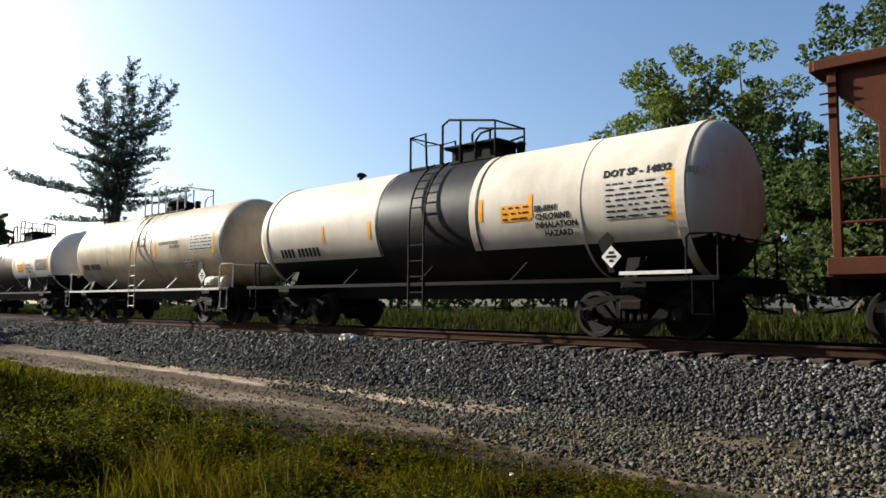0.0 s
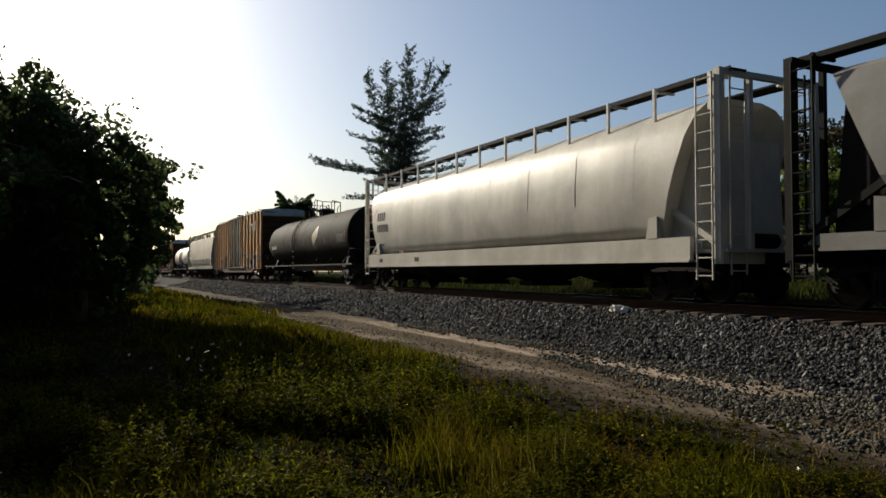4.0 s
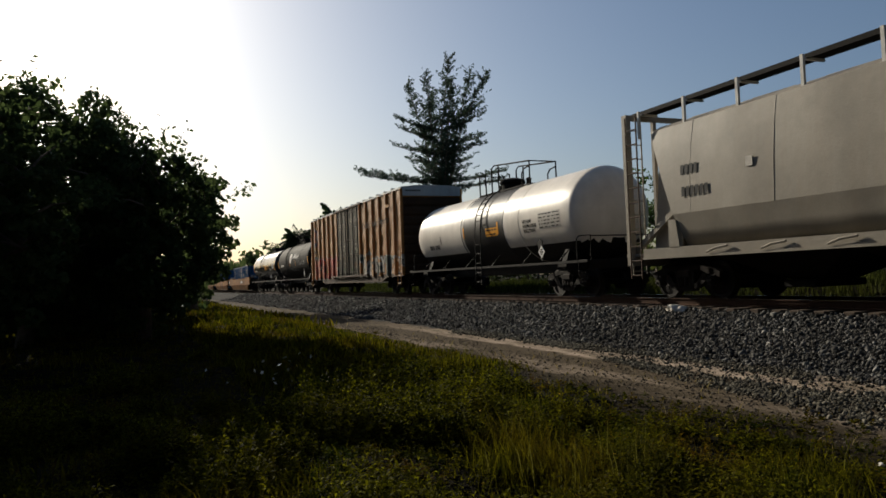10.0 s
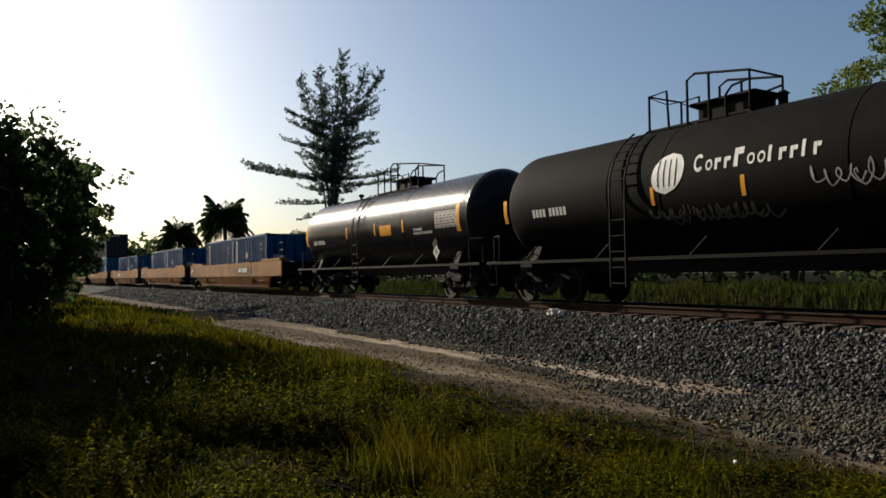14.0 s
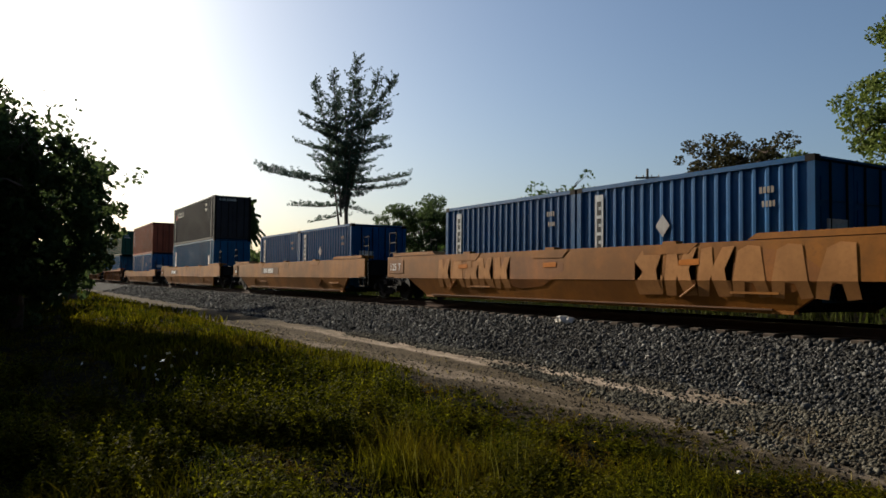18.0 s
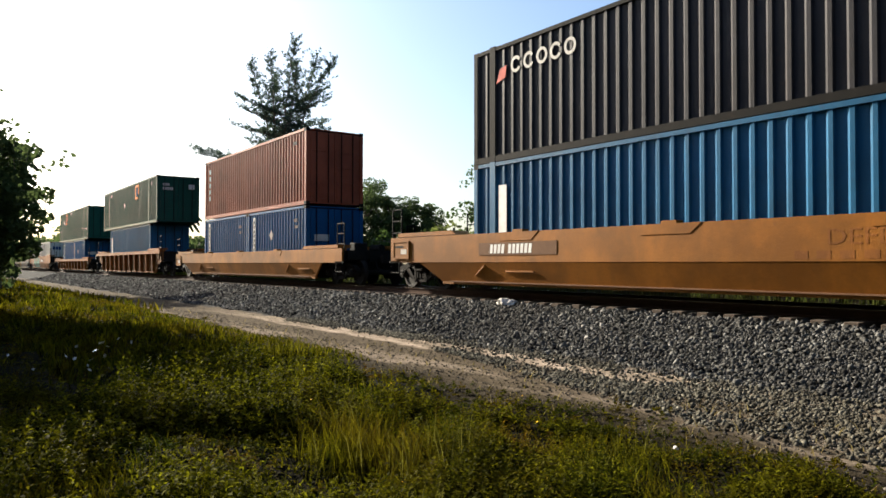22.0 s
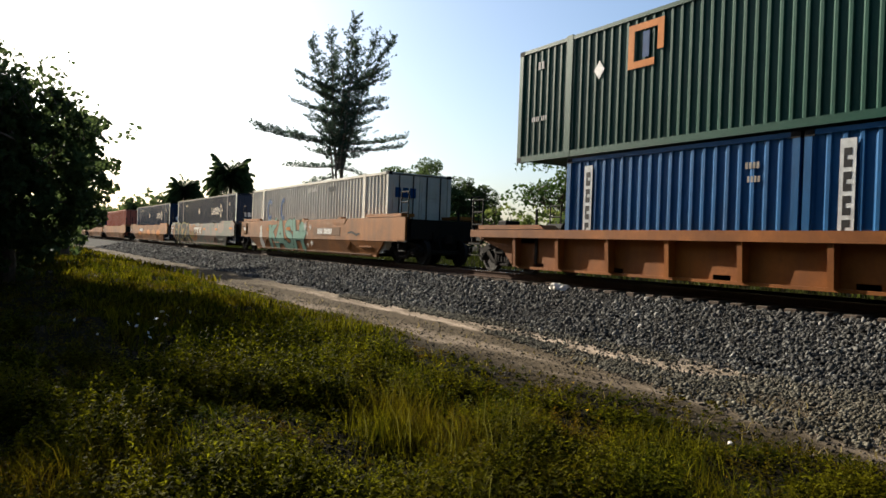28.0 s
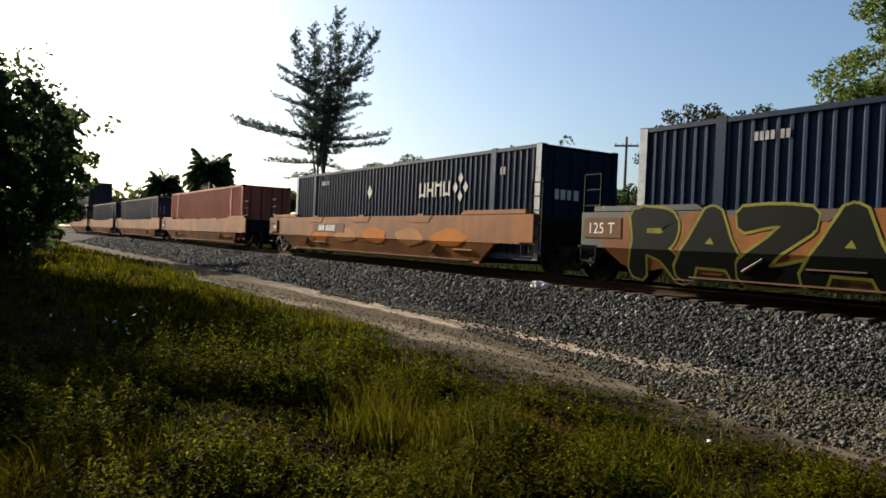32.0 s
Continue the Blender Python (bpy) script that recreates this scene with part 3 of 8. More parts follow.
def tank_car(at, length, x0, x1, zc, r, shell, label, rail_mat, dome=0.0, sill_z=1.02, frame_pale=False, plat=(-1.5, 1.5), ladder_x=-1.3, sill_mat=None, dome_kind="box", ladder_mat=None):
    """at: the middle of the car in the train. shell: (paint rule, materials)."""
    car = thing("tank_car", label, "tank car", "tank cars of the train")
    sill = sill_mat or M_STEEL
    part("tank_shell", tank_body(x0, x1, zc, r, *shell), None, car, smooth=False)
    h = length / 2
    # centre sill, bolsters and end platforms
    bm = bmesh.new()
    box(bm, -h + 0.3, h - 0.3, -0.32, 0.32, 0.72, 1.05, 0.02)
    for e in (-1, 1):
        box(bm, e * (h - 1.55) - 0.25, e * (h - 1.55) + 0.25, -1.35, 1.35, 0.78, 1.05, 0.02)
        prism(bm, [(-1.2, 1.0), (1.2, 1.0), (1.05, 1.42), (0.7, 1.2), (0, 1.1), (-0.7, 1.2), (-1.05, 1.42)], e * (h - 1.7) - 0.12, e * (h - 1.7) + 0.12, "x")
    part("centre_sill", bm, M_STEEL, car)
    for e in (-1, 1):
        bm = bmesh.new()
        box(bm, e * (h - 0.25) - 0.25, e * (h - 0.25) + 0.25, -1.5, 1.5, 0.98, 1.06, 0.01)
        box(bm, e * h - 0.05, e * h + 0.05, -1.4, 1.4, 0.80, 1.0, 0.01)
        part("end_platform", bm, M_STEEL, car)
        bm = bmesh.new()
        for s in (-1, 1):
            xe = e * (h - 0.55)
            pipe(bm, [(xe, s * 1.46, 1.0), (xe, s * 1.46, 1.68), (xe + e * 0.04, s * 1.42, 1.74), (e * (h - 0.1), s * 1.3, 1.74), (e * (h - 0.1), s * 1.3, 1.06)], 0.022, 7)
            for k in range(2):
                pipe(bm, [(e * (h - 0.45), s * 1.48, 1.0), (e * (h - 0.45), s * 1.48, 0.45), (e * (h - 0.1), s * 1.48, 0.45), (e * (h - 0.1), s * 1.48, 1.0)], 0.018, 6)
        pipe(bm, [(e * (h - 0.1), -1.3, 1.72), (e * (h - 0.1), 1.3, 1.72)], 0.02, 6)
        part("grab_rail", bm, rail_mat, car)
    # side running rails with slanted stays
    for s in (-1, 1):
        bm = bmesh.new()
        box(bm, -h + 0.5, h - 0.5, s * 1.47 - 0.035, s * 1.47 + 0.035, sill_z - 0.035, sill_z + 0.035)
        k = max(3, int(length / 2.3))
        for i in range(k):
            x = -h + 1.6 + (length - 3.2) * i / (k - 1)
            pipe(bm, [(x, s * 1.46, sill_z), (x + 0.25, s * (r * 0.88), sill_z + 0.38)], 0.022, 6)
        part("side_rail", bm, rail_mat, car)
    # ladders up to the top platform
    for s in (-1, 1):
        bm = bmesh.new()
        ladder(bm, ladder_x, s * 1.50, 0.42, 2.2, 0.45)
        for w in (-0.225, 0.225):
            pts = [(ladder_x + w, s * 1.50, 2.2)]
            for k in range(1, 8):
                a = math.radians(0 + 62 * k / 7)
                pts.append((ladder_x + w, s * (r + 0.1) * math.cos(a), zc + (r + 0.1) * math.sin(a)))
            pipe(bm, pts, 0.022, 6)
        for k in range(1, 7):
            a = math.radians(62 * k / 7)
            pipe(bm, [(ladder_x - 0.225, s * (r + 0.1) * math.cos(a), zc + (r + 0.1) * math.sin(a)), (ladder_x + 0.225, s * (r + 0.1) * math.cos(a), zc + (r + 0.1) * math.sin(a))], 0.016, 6)
        part("ladder", bm, ladder_mat or M_STEEL, car)
    # top platform, railing and fittings
    p0, p1 = plat
    zt = zc + r
    bm = bmesh.new()
    for y in (-0.46, -0.30, 0.30, 0.46):
        box(bm, p0, p1, y - 0.07, y + 0.07, zt - 0.08, zt - 0.03)
    for x in (p0, (p0 + p1) / 2, p1):
        box(bm, x - 0.05, x + 0.05, -0.55, 0.55, zt - 0.16, zt - 0.08)
    part("top_platform", bm, M_STEEL, car)
    bm = bmesh.new()
    for s in (-1, 1):
        y = s * 0.52
        pipe(bm, [(p0, y, zt - 0.1), (p0, y, zt + 0.72), (p0 + 0.5, y, zt + 0.75), (p0 + 0.55, y, zt - 0.1)], 0.028, 7)
        pipe(bm, [(p0 + 1.05, y, zt - 0.1), (p0 + 1.05, y, zt + 0.85), (p0 + 1.25, y, zt + 0.95), (p1, y, zt + 0.72), (p1, y, zt + 0.0)], 0.028, 7)
        pipe(bm, [(p0 + 1.6, y, zt - 0.1), (p0 + 1.6, y, zt + 0.9)], 0.028, 7)
        pipe(bm, [(p1 - 0.55, y, zt - 0.1), (p1 - 0.55, y, zt + 0.35), (p1 - 0.4, y, zt + 0.5), (p1, y, zt + 0.55)], 0.025, 7)
        pipe(bm, [(p0, y, zt + 0.70), (p0 + 0.5, y, zt + 0.45), (p0 + 1.05, y, zt + 0.42)], 0.012, 5)
    pipe(bm, [(p0, -0.52, zt + 0.72), (p0, 0.52, zt + 0.72)], 0.022, 6)
    pipe(bm, [(p1, -0.52, zt + 0.72), (p1, 0.52, zt + 0.72)], 0.022, 6)
    part("railing", bm, rail_mat if frame_pale else M_STEEL, car)
    bm = bmesh.new()
    if dome_kind == "box":
        box(bm, p0 + 1.2, p0 + 2.5, -0.42, 0.42, zt - 0.1, zt + 0.33, 0.06)
        box(bm, p0 + 1.05, p0 + 2.65, -0.5, 0.5, zt + 0.27, zt + 0.35, 0.03)
    else:
        lathe(bm, [(-0.1, 0.42), (0.18, 0.42), (0.24, 0.48), (0.34, 0.46), (0.42, 0.25)], p0 + 1.7, 0, zt, 20, "z")
        lathe(bm, [(-0.1, 0.16), (0.25, 0.16), (0.3, 0.1)], p0 + 0.75, 0.1, zt, 14, "z")
    lathe(bm, [(-0.1, 0.09), (0.22, 0.09), (0.24, 0.13), (0.30, 0.05)], p0 + 2.9, 0, zt, 12, "z")
    pieces("valve_housing", bm, M_STEEL, car)
    truck(car, -h + 1.75, at)
    truck(car, h - 1.75, at)
    couplers(car, -h, h)
    ride(car, at)
    return car


def placard(car, x, z, y=-1.50, size=0.27):
    """A diamond sign on a plate on the side of the frame."""
    bm = bmesh.new()
    prism(bm, [(x - size * 0.72, z), (x, z - size * 0.72), (x + size * 0.72, z), (x, z + size * 0.72)], y - 0.012, y, "y")
    ob = part("placard", bm, M_CHALK, car, "white diamond-shaped hazard placard")
    bm = bmesh.new()
    for dz, w in ((0.07, 0.1), (0.0, 0.2), (-0.07, 0.08)):
        box(bm, x - w / 2, x + w / 2, y - 0.016, y - 0.0125, z + dz - 0.022, z + dz + 0.022)
    part("placard_mark", bm, M_INK, ob)
    bm = bmesh.new()
    prism(bm, [(x - size, z + 0.28), (x - size * 0.3, z + size * 1.6), (x + size * 0.1, z + size * 1.2), (x + size * 0.2, z - size), (x - size * 0.2, z - size)], y + 0.004, y + 0.03, "y")
    part("placard_holder", bm, M_STEEL, car)


def tank_stripes(car, zc, r, xs, mat=None, h=0.55, w=0.13, z0=None):
    for x in xs:
        bm = bmesh.new()
        sheet_on(bm, on_tank(zc, r, x, zc - 0.15 if z0 is None else z0), w, h, 6)
        part("reflector_stripe", bm, mat or M_YELLOW, car, "orange-yellow upright reflective stripe")


def data_panel(car, zc, r, x, z, w, h, ink=None, ground=None, rows=5):
    bm = bmesh.new()
    sheet_on(bm, on_tank(zc, r, x, z), w, h, 6)
    ob = part("data_panel", bm, ground or M_LABEL, car, "pale stencilled data panel")
    bm = bmesh.new()
    rnd = random.Random(int(x * 100) + rows)
    for k in range(rows):
        u = 0.05
        while u < w - 0.1:
            q = rnd.uniform(0.04, 0.22)
            sheet_on(bm, on_tank(zc, r, x + u, z + h * (k + 0.3) / rows, 0.011), min(q, w - u - 0.04), h * 0.32 / rows, 1)
            u += q + rnd.uniform(0.02, 0.12)
    tagged(part("panel_print", bm, ink or M_INK, ob), kind="stuff")


def tank_lines(car, zc, r, x, z, lines, size, mat, name="lettering", step=1.35):
    for k, t in enumerate(lines):
        bm = bmesh.new()
        dx = 0
        if isinstance(t, tuple):
            t, dx = t
        place = on_tank(zc, r, x + dx, z - k * size * step, 0.008)
        if isinstance(t, str):
            letters(bm, t, size * 1.35, place, size * 0.06)
        else:
            bars(bm, t, size, place, (3,))
        tagged(part("number_print" if name == "number_bars" else name, bm, mat, car), kind="stuff")


def crown_vent(car, x, z):
    bm = bmesh.new()
    lathe(bm, [(-0.05, 0.05), (0.10, 0.05), (0.12, 0.11), (0.2, 0.12), (0.24, 0.05)], x, 0, z, 12, "z")
    pipe(bm, [(x, 0, z + 0.17), (x + 0.2, 0, z + 0.14)], 0.035, 6)
    part("vent_valve", bm, M_STEEL, car)


def c_tank_1():
    zc, r, at = 2.46, 1.38, 298.37
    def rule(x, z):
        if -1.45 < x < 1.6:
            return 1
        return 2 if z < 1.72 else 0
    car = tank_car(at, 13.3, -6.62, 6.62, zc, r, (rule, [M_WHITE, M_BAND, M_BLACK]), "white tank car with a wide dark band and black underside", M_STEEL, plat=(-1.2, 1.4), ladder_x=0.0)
    for x in (-1.45, 1.6, 4.05):
        part("plate_seam", hoop(x, zc, r, 0.05, 0.008), M_WHITE if x > 3 else M_BAND, car)
    part("head_rim", hoop(5.97, zc, r, 0.16, 0.02), M_WHITE, car)
    part("head_rim", hoop(-5.97, zc, r, 0.16, 0.02), M_WHITE, car)
    tank_stripes(car, zc, r, (-3.5, -1.75), h=0.42, w=0.10, z0=2.1)
    tank_stripes(car, zc, r, (1.66, 2.9), h=0.45, w=0.11, z0=2.25)
    tank_stripes(car, zc, r, (5.7, -6.1), h=0.85, w=0.22, z0=2.0)
    data_panel(car, zc, r, 2.24, 2.2, 0.72, 0.32, M_INK, M_YELLOW, 3)
    data_panel(car, zc, r, 4.55, 2.08, 1.25, 0.66, rows=7)
    tank_lines(car, zc, r, 4.52, 2.83, ["DOT SP - 14832"], 0.14, M_INK)
    tank_lines(car, zc, r, 3.05, 2.35, [("SR-8841", 0), ("CHLORINE", 0.02), ("INHALATION", 0.0), ("HAZARD", 0.18)], 0.115, M_INK, "hazard_lettering")
    tank_lines(car, zc, r, -5.35, 1.80, [10], 0.24, M_INK, "number_bars")
    tank_lines(car, zc, r, 6.08, 2.75, [5], 0.10, M_INK, "number_bars")
    placard(car, 4.75, 1.42, -1.46)
    bm = bmesh.new()
    box(bm, 4.9, 6.2, -1.48, -1.474, 1.10, 1.16)
    part("pale_stencil", bm, M_CHALK, car)
    crown_vent(car, -3.62, zc + r)
    return car


def c_tank_2():
    zc, r, at = 2.47, 1.36, 284.6
    car = tank_car(at, 12.3, -5.9, 5.9, zc, r, (lambda x, z: 0, [M_CREAM]), "stained cream tank car with a pale ladder and railing", M_PALEBAR, frame_pale=True, plat=(-1.4, 1.6), ladder_x=-0.1, dome_kind="round", ladder_mat=M_CREAM)
    for x in (-2.7, 0.9, 5.3):
        part("plate_seam", hoop(x, zc, r, 0.05, 0.008), M_CREAM, car)
    tank_stripes(car, zc, r, (-2.0,), h=0.32, w=0.07, z0=2.1)
    tank_stripes(car, zc, r, (-0.55, 1.15), h=0.42, w=0.10, z0=2.15)
    tank_stripes(car, zc, r, (4.85,), h=0.75, w=0.17, z0=2.1)
    data_panel(car, zc, r, 3.55, 2.22, 1.4, 0.5, M_INK, M_LABEL, 5)
    data_panel(car, zc, r, 3.0, 1.72, 0.65, 0.3, M_INK, M_LABEL, 3)
    tank_lines(car, zc, r, 1.5, 2.50, ["SODIUM HYDROXIDE", ("SOLUTION", 0.75)], 0.10, M_INK)
    tank_lines(car, zc, r, -4.9, 1.85, [10], 0.22, M_INK, "number_bars")
    placard(car, 4.6, 1.42, -1.46, 0.3)
    bm = bmesh.new()
    lathe(bm, [(-0.55, 0.05), (-0.5, 0.19), (0.5, 0.19), (0.55, 0.05)], 5.0, -1.15, 1.22, 14, "x")
    part("air_reservoir", bm, M_CREAM, car)
    return car


def c_tank_3():
    zc, r, at = 2.36, 1.29, 269.75
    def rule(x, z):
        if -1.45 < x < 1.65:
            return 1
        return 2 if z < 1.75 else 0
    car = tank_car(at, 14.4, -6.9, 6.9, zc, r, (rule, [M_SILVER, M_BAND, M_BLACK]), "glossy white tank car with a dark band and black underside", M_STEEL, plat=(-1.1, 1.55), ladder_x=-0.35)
    for x in (-1.45, 1.65, -2.6, 4.1):
        part("plate_seam", hoop(x, zc, r, 0.05, 0.008), M_SILVER, car)
    part("head_rim", hoop(6.3, zc, r, 0.14, 0.02), M_SILVER, car)
    tank_stripes(car, zc, r, (-3.8, 1.68, 3.0), h=0.42, w=0.10, z0=2.1)
    tank_stripes(car, zc, r, (5.9, -6.3), h=0.85, w=0.2, z0=1.95)
    data_panel(car, zc, r, 2.2, 1.98, 0.75, 0.36, M_INK, M_YELLOW, 3)
    data_panel(car, zc, r, 4.5, 2.0, 1.35, 0.5, M_CHALK, M_BAND, 6)
    tank_lines(car, zc, r, 3.25, 2.22, ["CHLORINE", "INHALATION", ("HAZARD", 0.1)], 0.105, M_INK, "hazard_lettering")
    tank_lines(car, zc, r, -5.6, 1.84, [10], 0.16, M_INK, "number_bars")
    placard(car, 4.5, 1.42, -1.46)
    return car


def c_tank_6():
    zc, r, at = 2.47, 1.42, 217.6
    car = tank_car(at, 17.8, -8.55, 8.5, zc, r, (lambda x, z: 0, [M_DULLBLACK]), "long dull black tank car with a pale leaf-shaped emblem", M_STEEL, plat=(-1.65, 1.05), ladder_x=-1.6, dome_kind="round")
    for x in (-4.3, -2.1, 0.2, 5.0, 8.0):
        part("plate_seam", hoop(x, zc, r, 0.05, 0.008), M_DULLBLACK, car)
    corners = [Vector((0.30, -0.10)), Vector((1.20, 0.42)), Vector((0.98, 1.02)), Vector((0.10, 0.48))]

    def lozenge(place, k0, k1):
        bm = bmesh.new()
        n = 6
        at2 = lambda i, j: corners[0].lerp(corners[1], i).lerp(corners[3].lerp(corners[2], i), j)
        span = [k0 + (k1 - k0) * q / n for q in range(n + 1)]
        g = [[bm.verts.new(place(*at2(u, v))) for v in span] for u in span]
        for i in range(n):
            for j in range(n):
                bm.faces.new((g[i][j], g[i + 1][j], g[i + 1][j + 1], g[i][j + 1]))
        return bm
    em = part("emblem", lozenge(on_tank(zc, r, 1.9, 2.15, 0.008), 0.0, 1.0), M_LABEL, car, "pale leaf-shaped lozenge emblem")
    part("emblem_leaf", lozenge(on_tank(zc, r, 1.9, 2.15, 0.012), 0.12, 0.86), M_TANLEAF, em)
    bm = bmesh.new()
    pl = on_tank(zc, r, 1.9, 2.15, 0.016)
    for q in range(5):
        u0, u1 = q / 5, (q + 1) / 5
        p0, p1 = corners[0].lerp(corners[2], u0), corners[0].lerp(corners[2], u1)
        polygon(bm, [(p0.x - 0.03, p0.y), (p0.x + 0.03, p0.y - 0.02), (p1.x + 0.03, p1.y - 0.02), (p1.x - 0.03, p1.y)], pl)
    part("emblem_vein", bm, M_LABEL, em)
    tank_lines(car, zc, r, 2.1, 1.92, [3], 0.3, M_BROWNPATCH, "faint_lettering")
    tank_stripes(car, zc, r, (-2.6, 0.25, 4.3), h=0.35, w=0.07, z0=2.1, mat=M_BROWNPATCH)
    tank_stripes(car, zc, r, (7.6, -8.2), h=0.5, w=0.10, z0=2.1, mat=M_BROWNPATCH)
    data_panel(car, zc, r, 6.3, 2.1, 1.2, 0.42, M_DULLBLACK, M_HAZYPAINT, 5)
    tank_lines(car, zc, r, -7.4, 2.1, [9], 0.2, M_CHALK, "number_bars")
    return car


def c_tank_9():
    zc, r, at = 2.47, 1.38, 159.4
    def rule(x, z):
        if -1.55 < x < 1.9:
            return 1
        return 2 if z < 1.62 else 0
    car = tank_car(at, 14.2, -6.6, 6.6, zc, r, (rule, [M_SILVER, M_BAND, M_BLACK]), "white tank car with a black middle and underside", M_STEEL, plat=(-1.5, 2.4), ladder_x=0.15, dome_kind="round")
    for x in (-1.55, 1.9, 3.0):
        part("plate_seam", hoop(x, zc, r, 0.05, 0.008), M_SILVER if x > 2 else M_BAND, car)
    tank_stripes(car, zc, r, (-3.7,), h=0.35, w=0.06, z0=2.05, mat=M_INK)
    tank_stripes(car, zc, r, (-1.4, 1.45), h=0.42, w=0.1, z0=2.15)
    data_panel(car, zc, r, 0.55, 2.1, 0.9, 0.3, M_INK, M_YELLOW, 2)
    data_panel(car, zc, r, 4.3, 2.1, 1.3, 0.5, M_INK, M_LABEL, 5)
    tank_lines(car, zc, r, 3.3, 2.35, ["SODIUM", "HYDROXIDE", "SOLUTION"], 0.11, M_INK)
    tank_lines(car, zc, r, -5.0, 1.88, [8], 0.19, M_INK, "number_bars")
    placard(car, 4.6, 1.38, -1.46)
    return car


def c_tank_11():
    zc, r, at = 2.49, 1.41, 124.75
    car = tank_car(at, 13.6, -6.3, 6.3, zc, r, (lambda x, z: 0, [M_DULLBLACK]), "black tank car with a pale round emblem and scrawled spray paint", M_STEEL, plat=(-1.8, 0.75), ladder_x=-1.85)
    for x in (-2.3, -0.8, 3.1, 5.7):
        part("plate_seam", hoop(x, zc, r, 0.05, 0.008), M_DULLBLACK, car)
    place = on_tank(zc, r, -0.55, 2.72, 0.008)
    bm = bmesh.new()
    prev = None
    for k in range(13):
        v = -0.42 + 0.84 * k / 12
        w = 0.40 * math.sqrt(max(0.0, 1 - (v / 0.42) ** 2)) + 0.005
        row = [bm.verts.new(place(-w + v * 0.15, v)), bm.verts.new(place(w + v * 0.15, v))]
        if prev:
            bm.faces.new((prev[0], prev[1], row[1], row[0]))
        prev = row
    em = part("emblem", bm, M_CHALK, car, "pale round emblem with curved stripes")
    bm = bmesh.new()
    pl = on_tank(zc, r, -0.55, 2.72, 0.013)
    for k in (-0.22, -0.08, 0.06, 0.2):
        pts = [(k * math.cos(q * 0.5) * 1.1, q * 0.28) for q in (-1, -0.5, 0, 0.5, 1)]
        for a, b in zip(pts, pts[1:]):
            polygon(bm, [(a[0] - 0.012, a[1]), (a[0] + 0.012, a[1]), (b[0] + 0.012, b[1]), (b[0] - 0.012, b[1])], pl)
    part("emblem_stripe", bm, M_DULLBLACK, em)
    # the name beside the emblem, as plain upright shapes
    x = 0.1
    for k in range(12):
        hgt = 0.36 if k in (0, 4) else 0.30 if k in (7, 10) else 0.22
        w = 0.23 if k in (0, 4) else 0.16
        bm = bmesh.new()
        if k in (0, 1, 5, 6):
            place = on_tank(zc, r, x + w / 2, 2.64 + hgt / 2, 0.008)
            prev = None
            for q in range(13):
                g = 0.7 + (2 * math.pi - 1.4) * q / 12 if k == 0 else 2 * math.pi * q / 12
                row = [bm.verts.new(place(w * m * math.cos(g), hgt * m * math.sin(g))) for m in (0.5, 0.30)]
                if prev:
                    bm.faces.new((prev[0], prev[1], row[1], row[0]))
                prev = row
        else:
            sheet_on(bm, on_tank(zc, r, x, 2.64, 0.008), w * 0.38, hgt, 2)
            if k not in (7, 10):
                sheet_on(bm, on_tank(zc, r, x + w * 0.4, 2.64 + hgt * 0.62, 0.008), w * 0.45, hgt * 0.38, 1)
        part("name_shape", bm, M_CHALK, car)
        x += w + 0.05
    rnd = random.Random(5)
    for k in range(9):
        bm = bmesh.new()
        pl = on_tank(zc, r, 0, 1.62, 0.007 + k * 0.0005)
        scrawl(bm, rnd, -1.15 + 0.3 * k, rnd.uniform(0.0, 0.2), rnd.uniform(0.35, 0.6), rnd.uniform(0.3, 0.5), rnd.choice((2, 3)), rnd.uniform(0.02, 0.05), pl)
        part("spray_scrawl", bm, M_HAZYPAINT, car, "smudged grey spray-paint scrawl")
    for k in range(3):
        bm = bmesh.new()
        scrawl(bm, rnd, 2.45 + 0.75 * k, 0.0, 0.9, 0.42, 4, 0.026, on_tank(zc, r, 0, 2.06, 0.008 + k * 0.0006))
        part("spray_tag", bm, M_CHALKDIM, car, "thin white spray-paint tag")
    tank_stripes(car, zc, r, (-1.0, 1.15), h=0.38, w=0.09, z0=2.1)
    tank_stripes(car, zc, r, (-6.1, 5.75), h=0.6, w=0.14, z0=2.05)
    tank_lines(car, zc, r, -4.9, 2.12, [9], 0.2, M_CHALK, "number_bars")
    placard(car, 4.9, 1.42, -1.46)
    return car


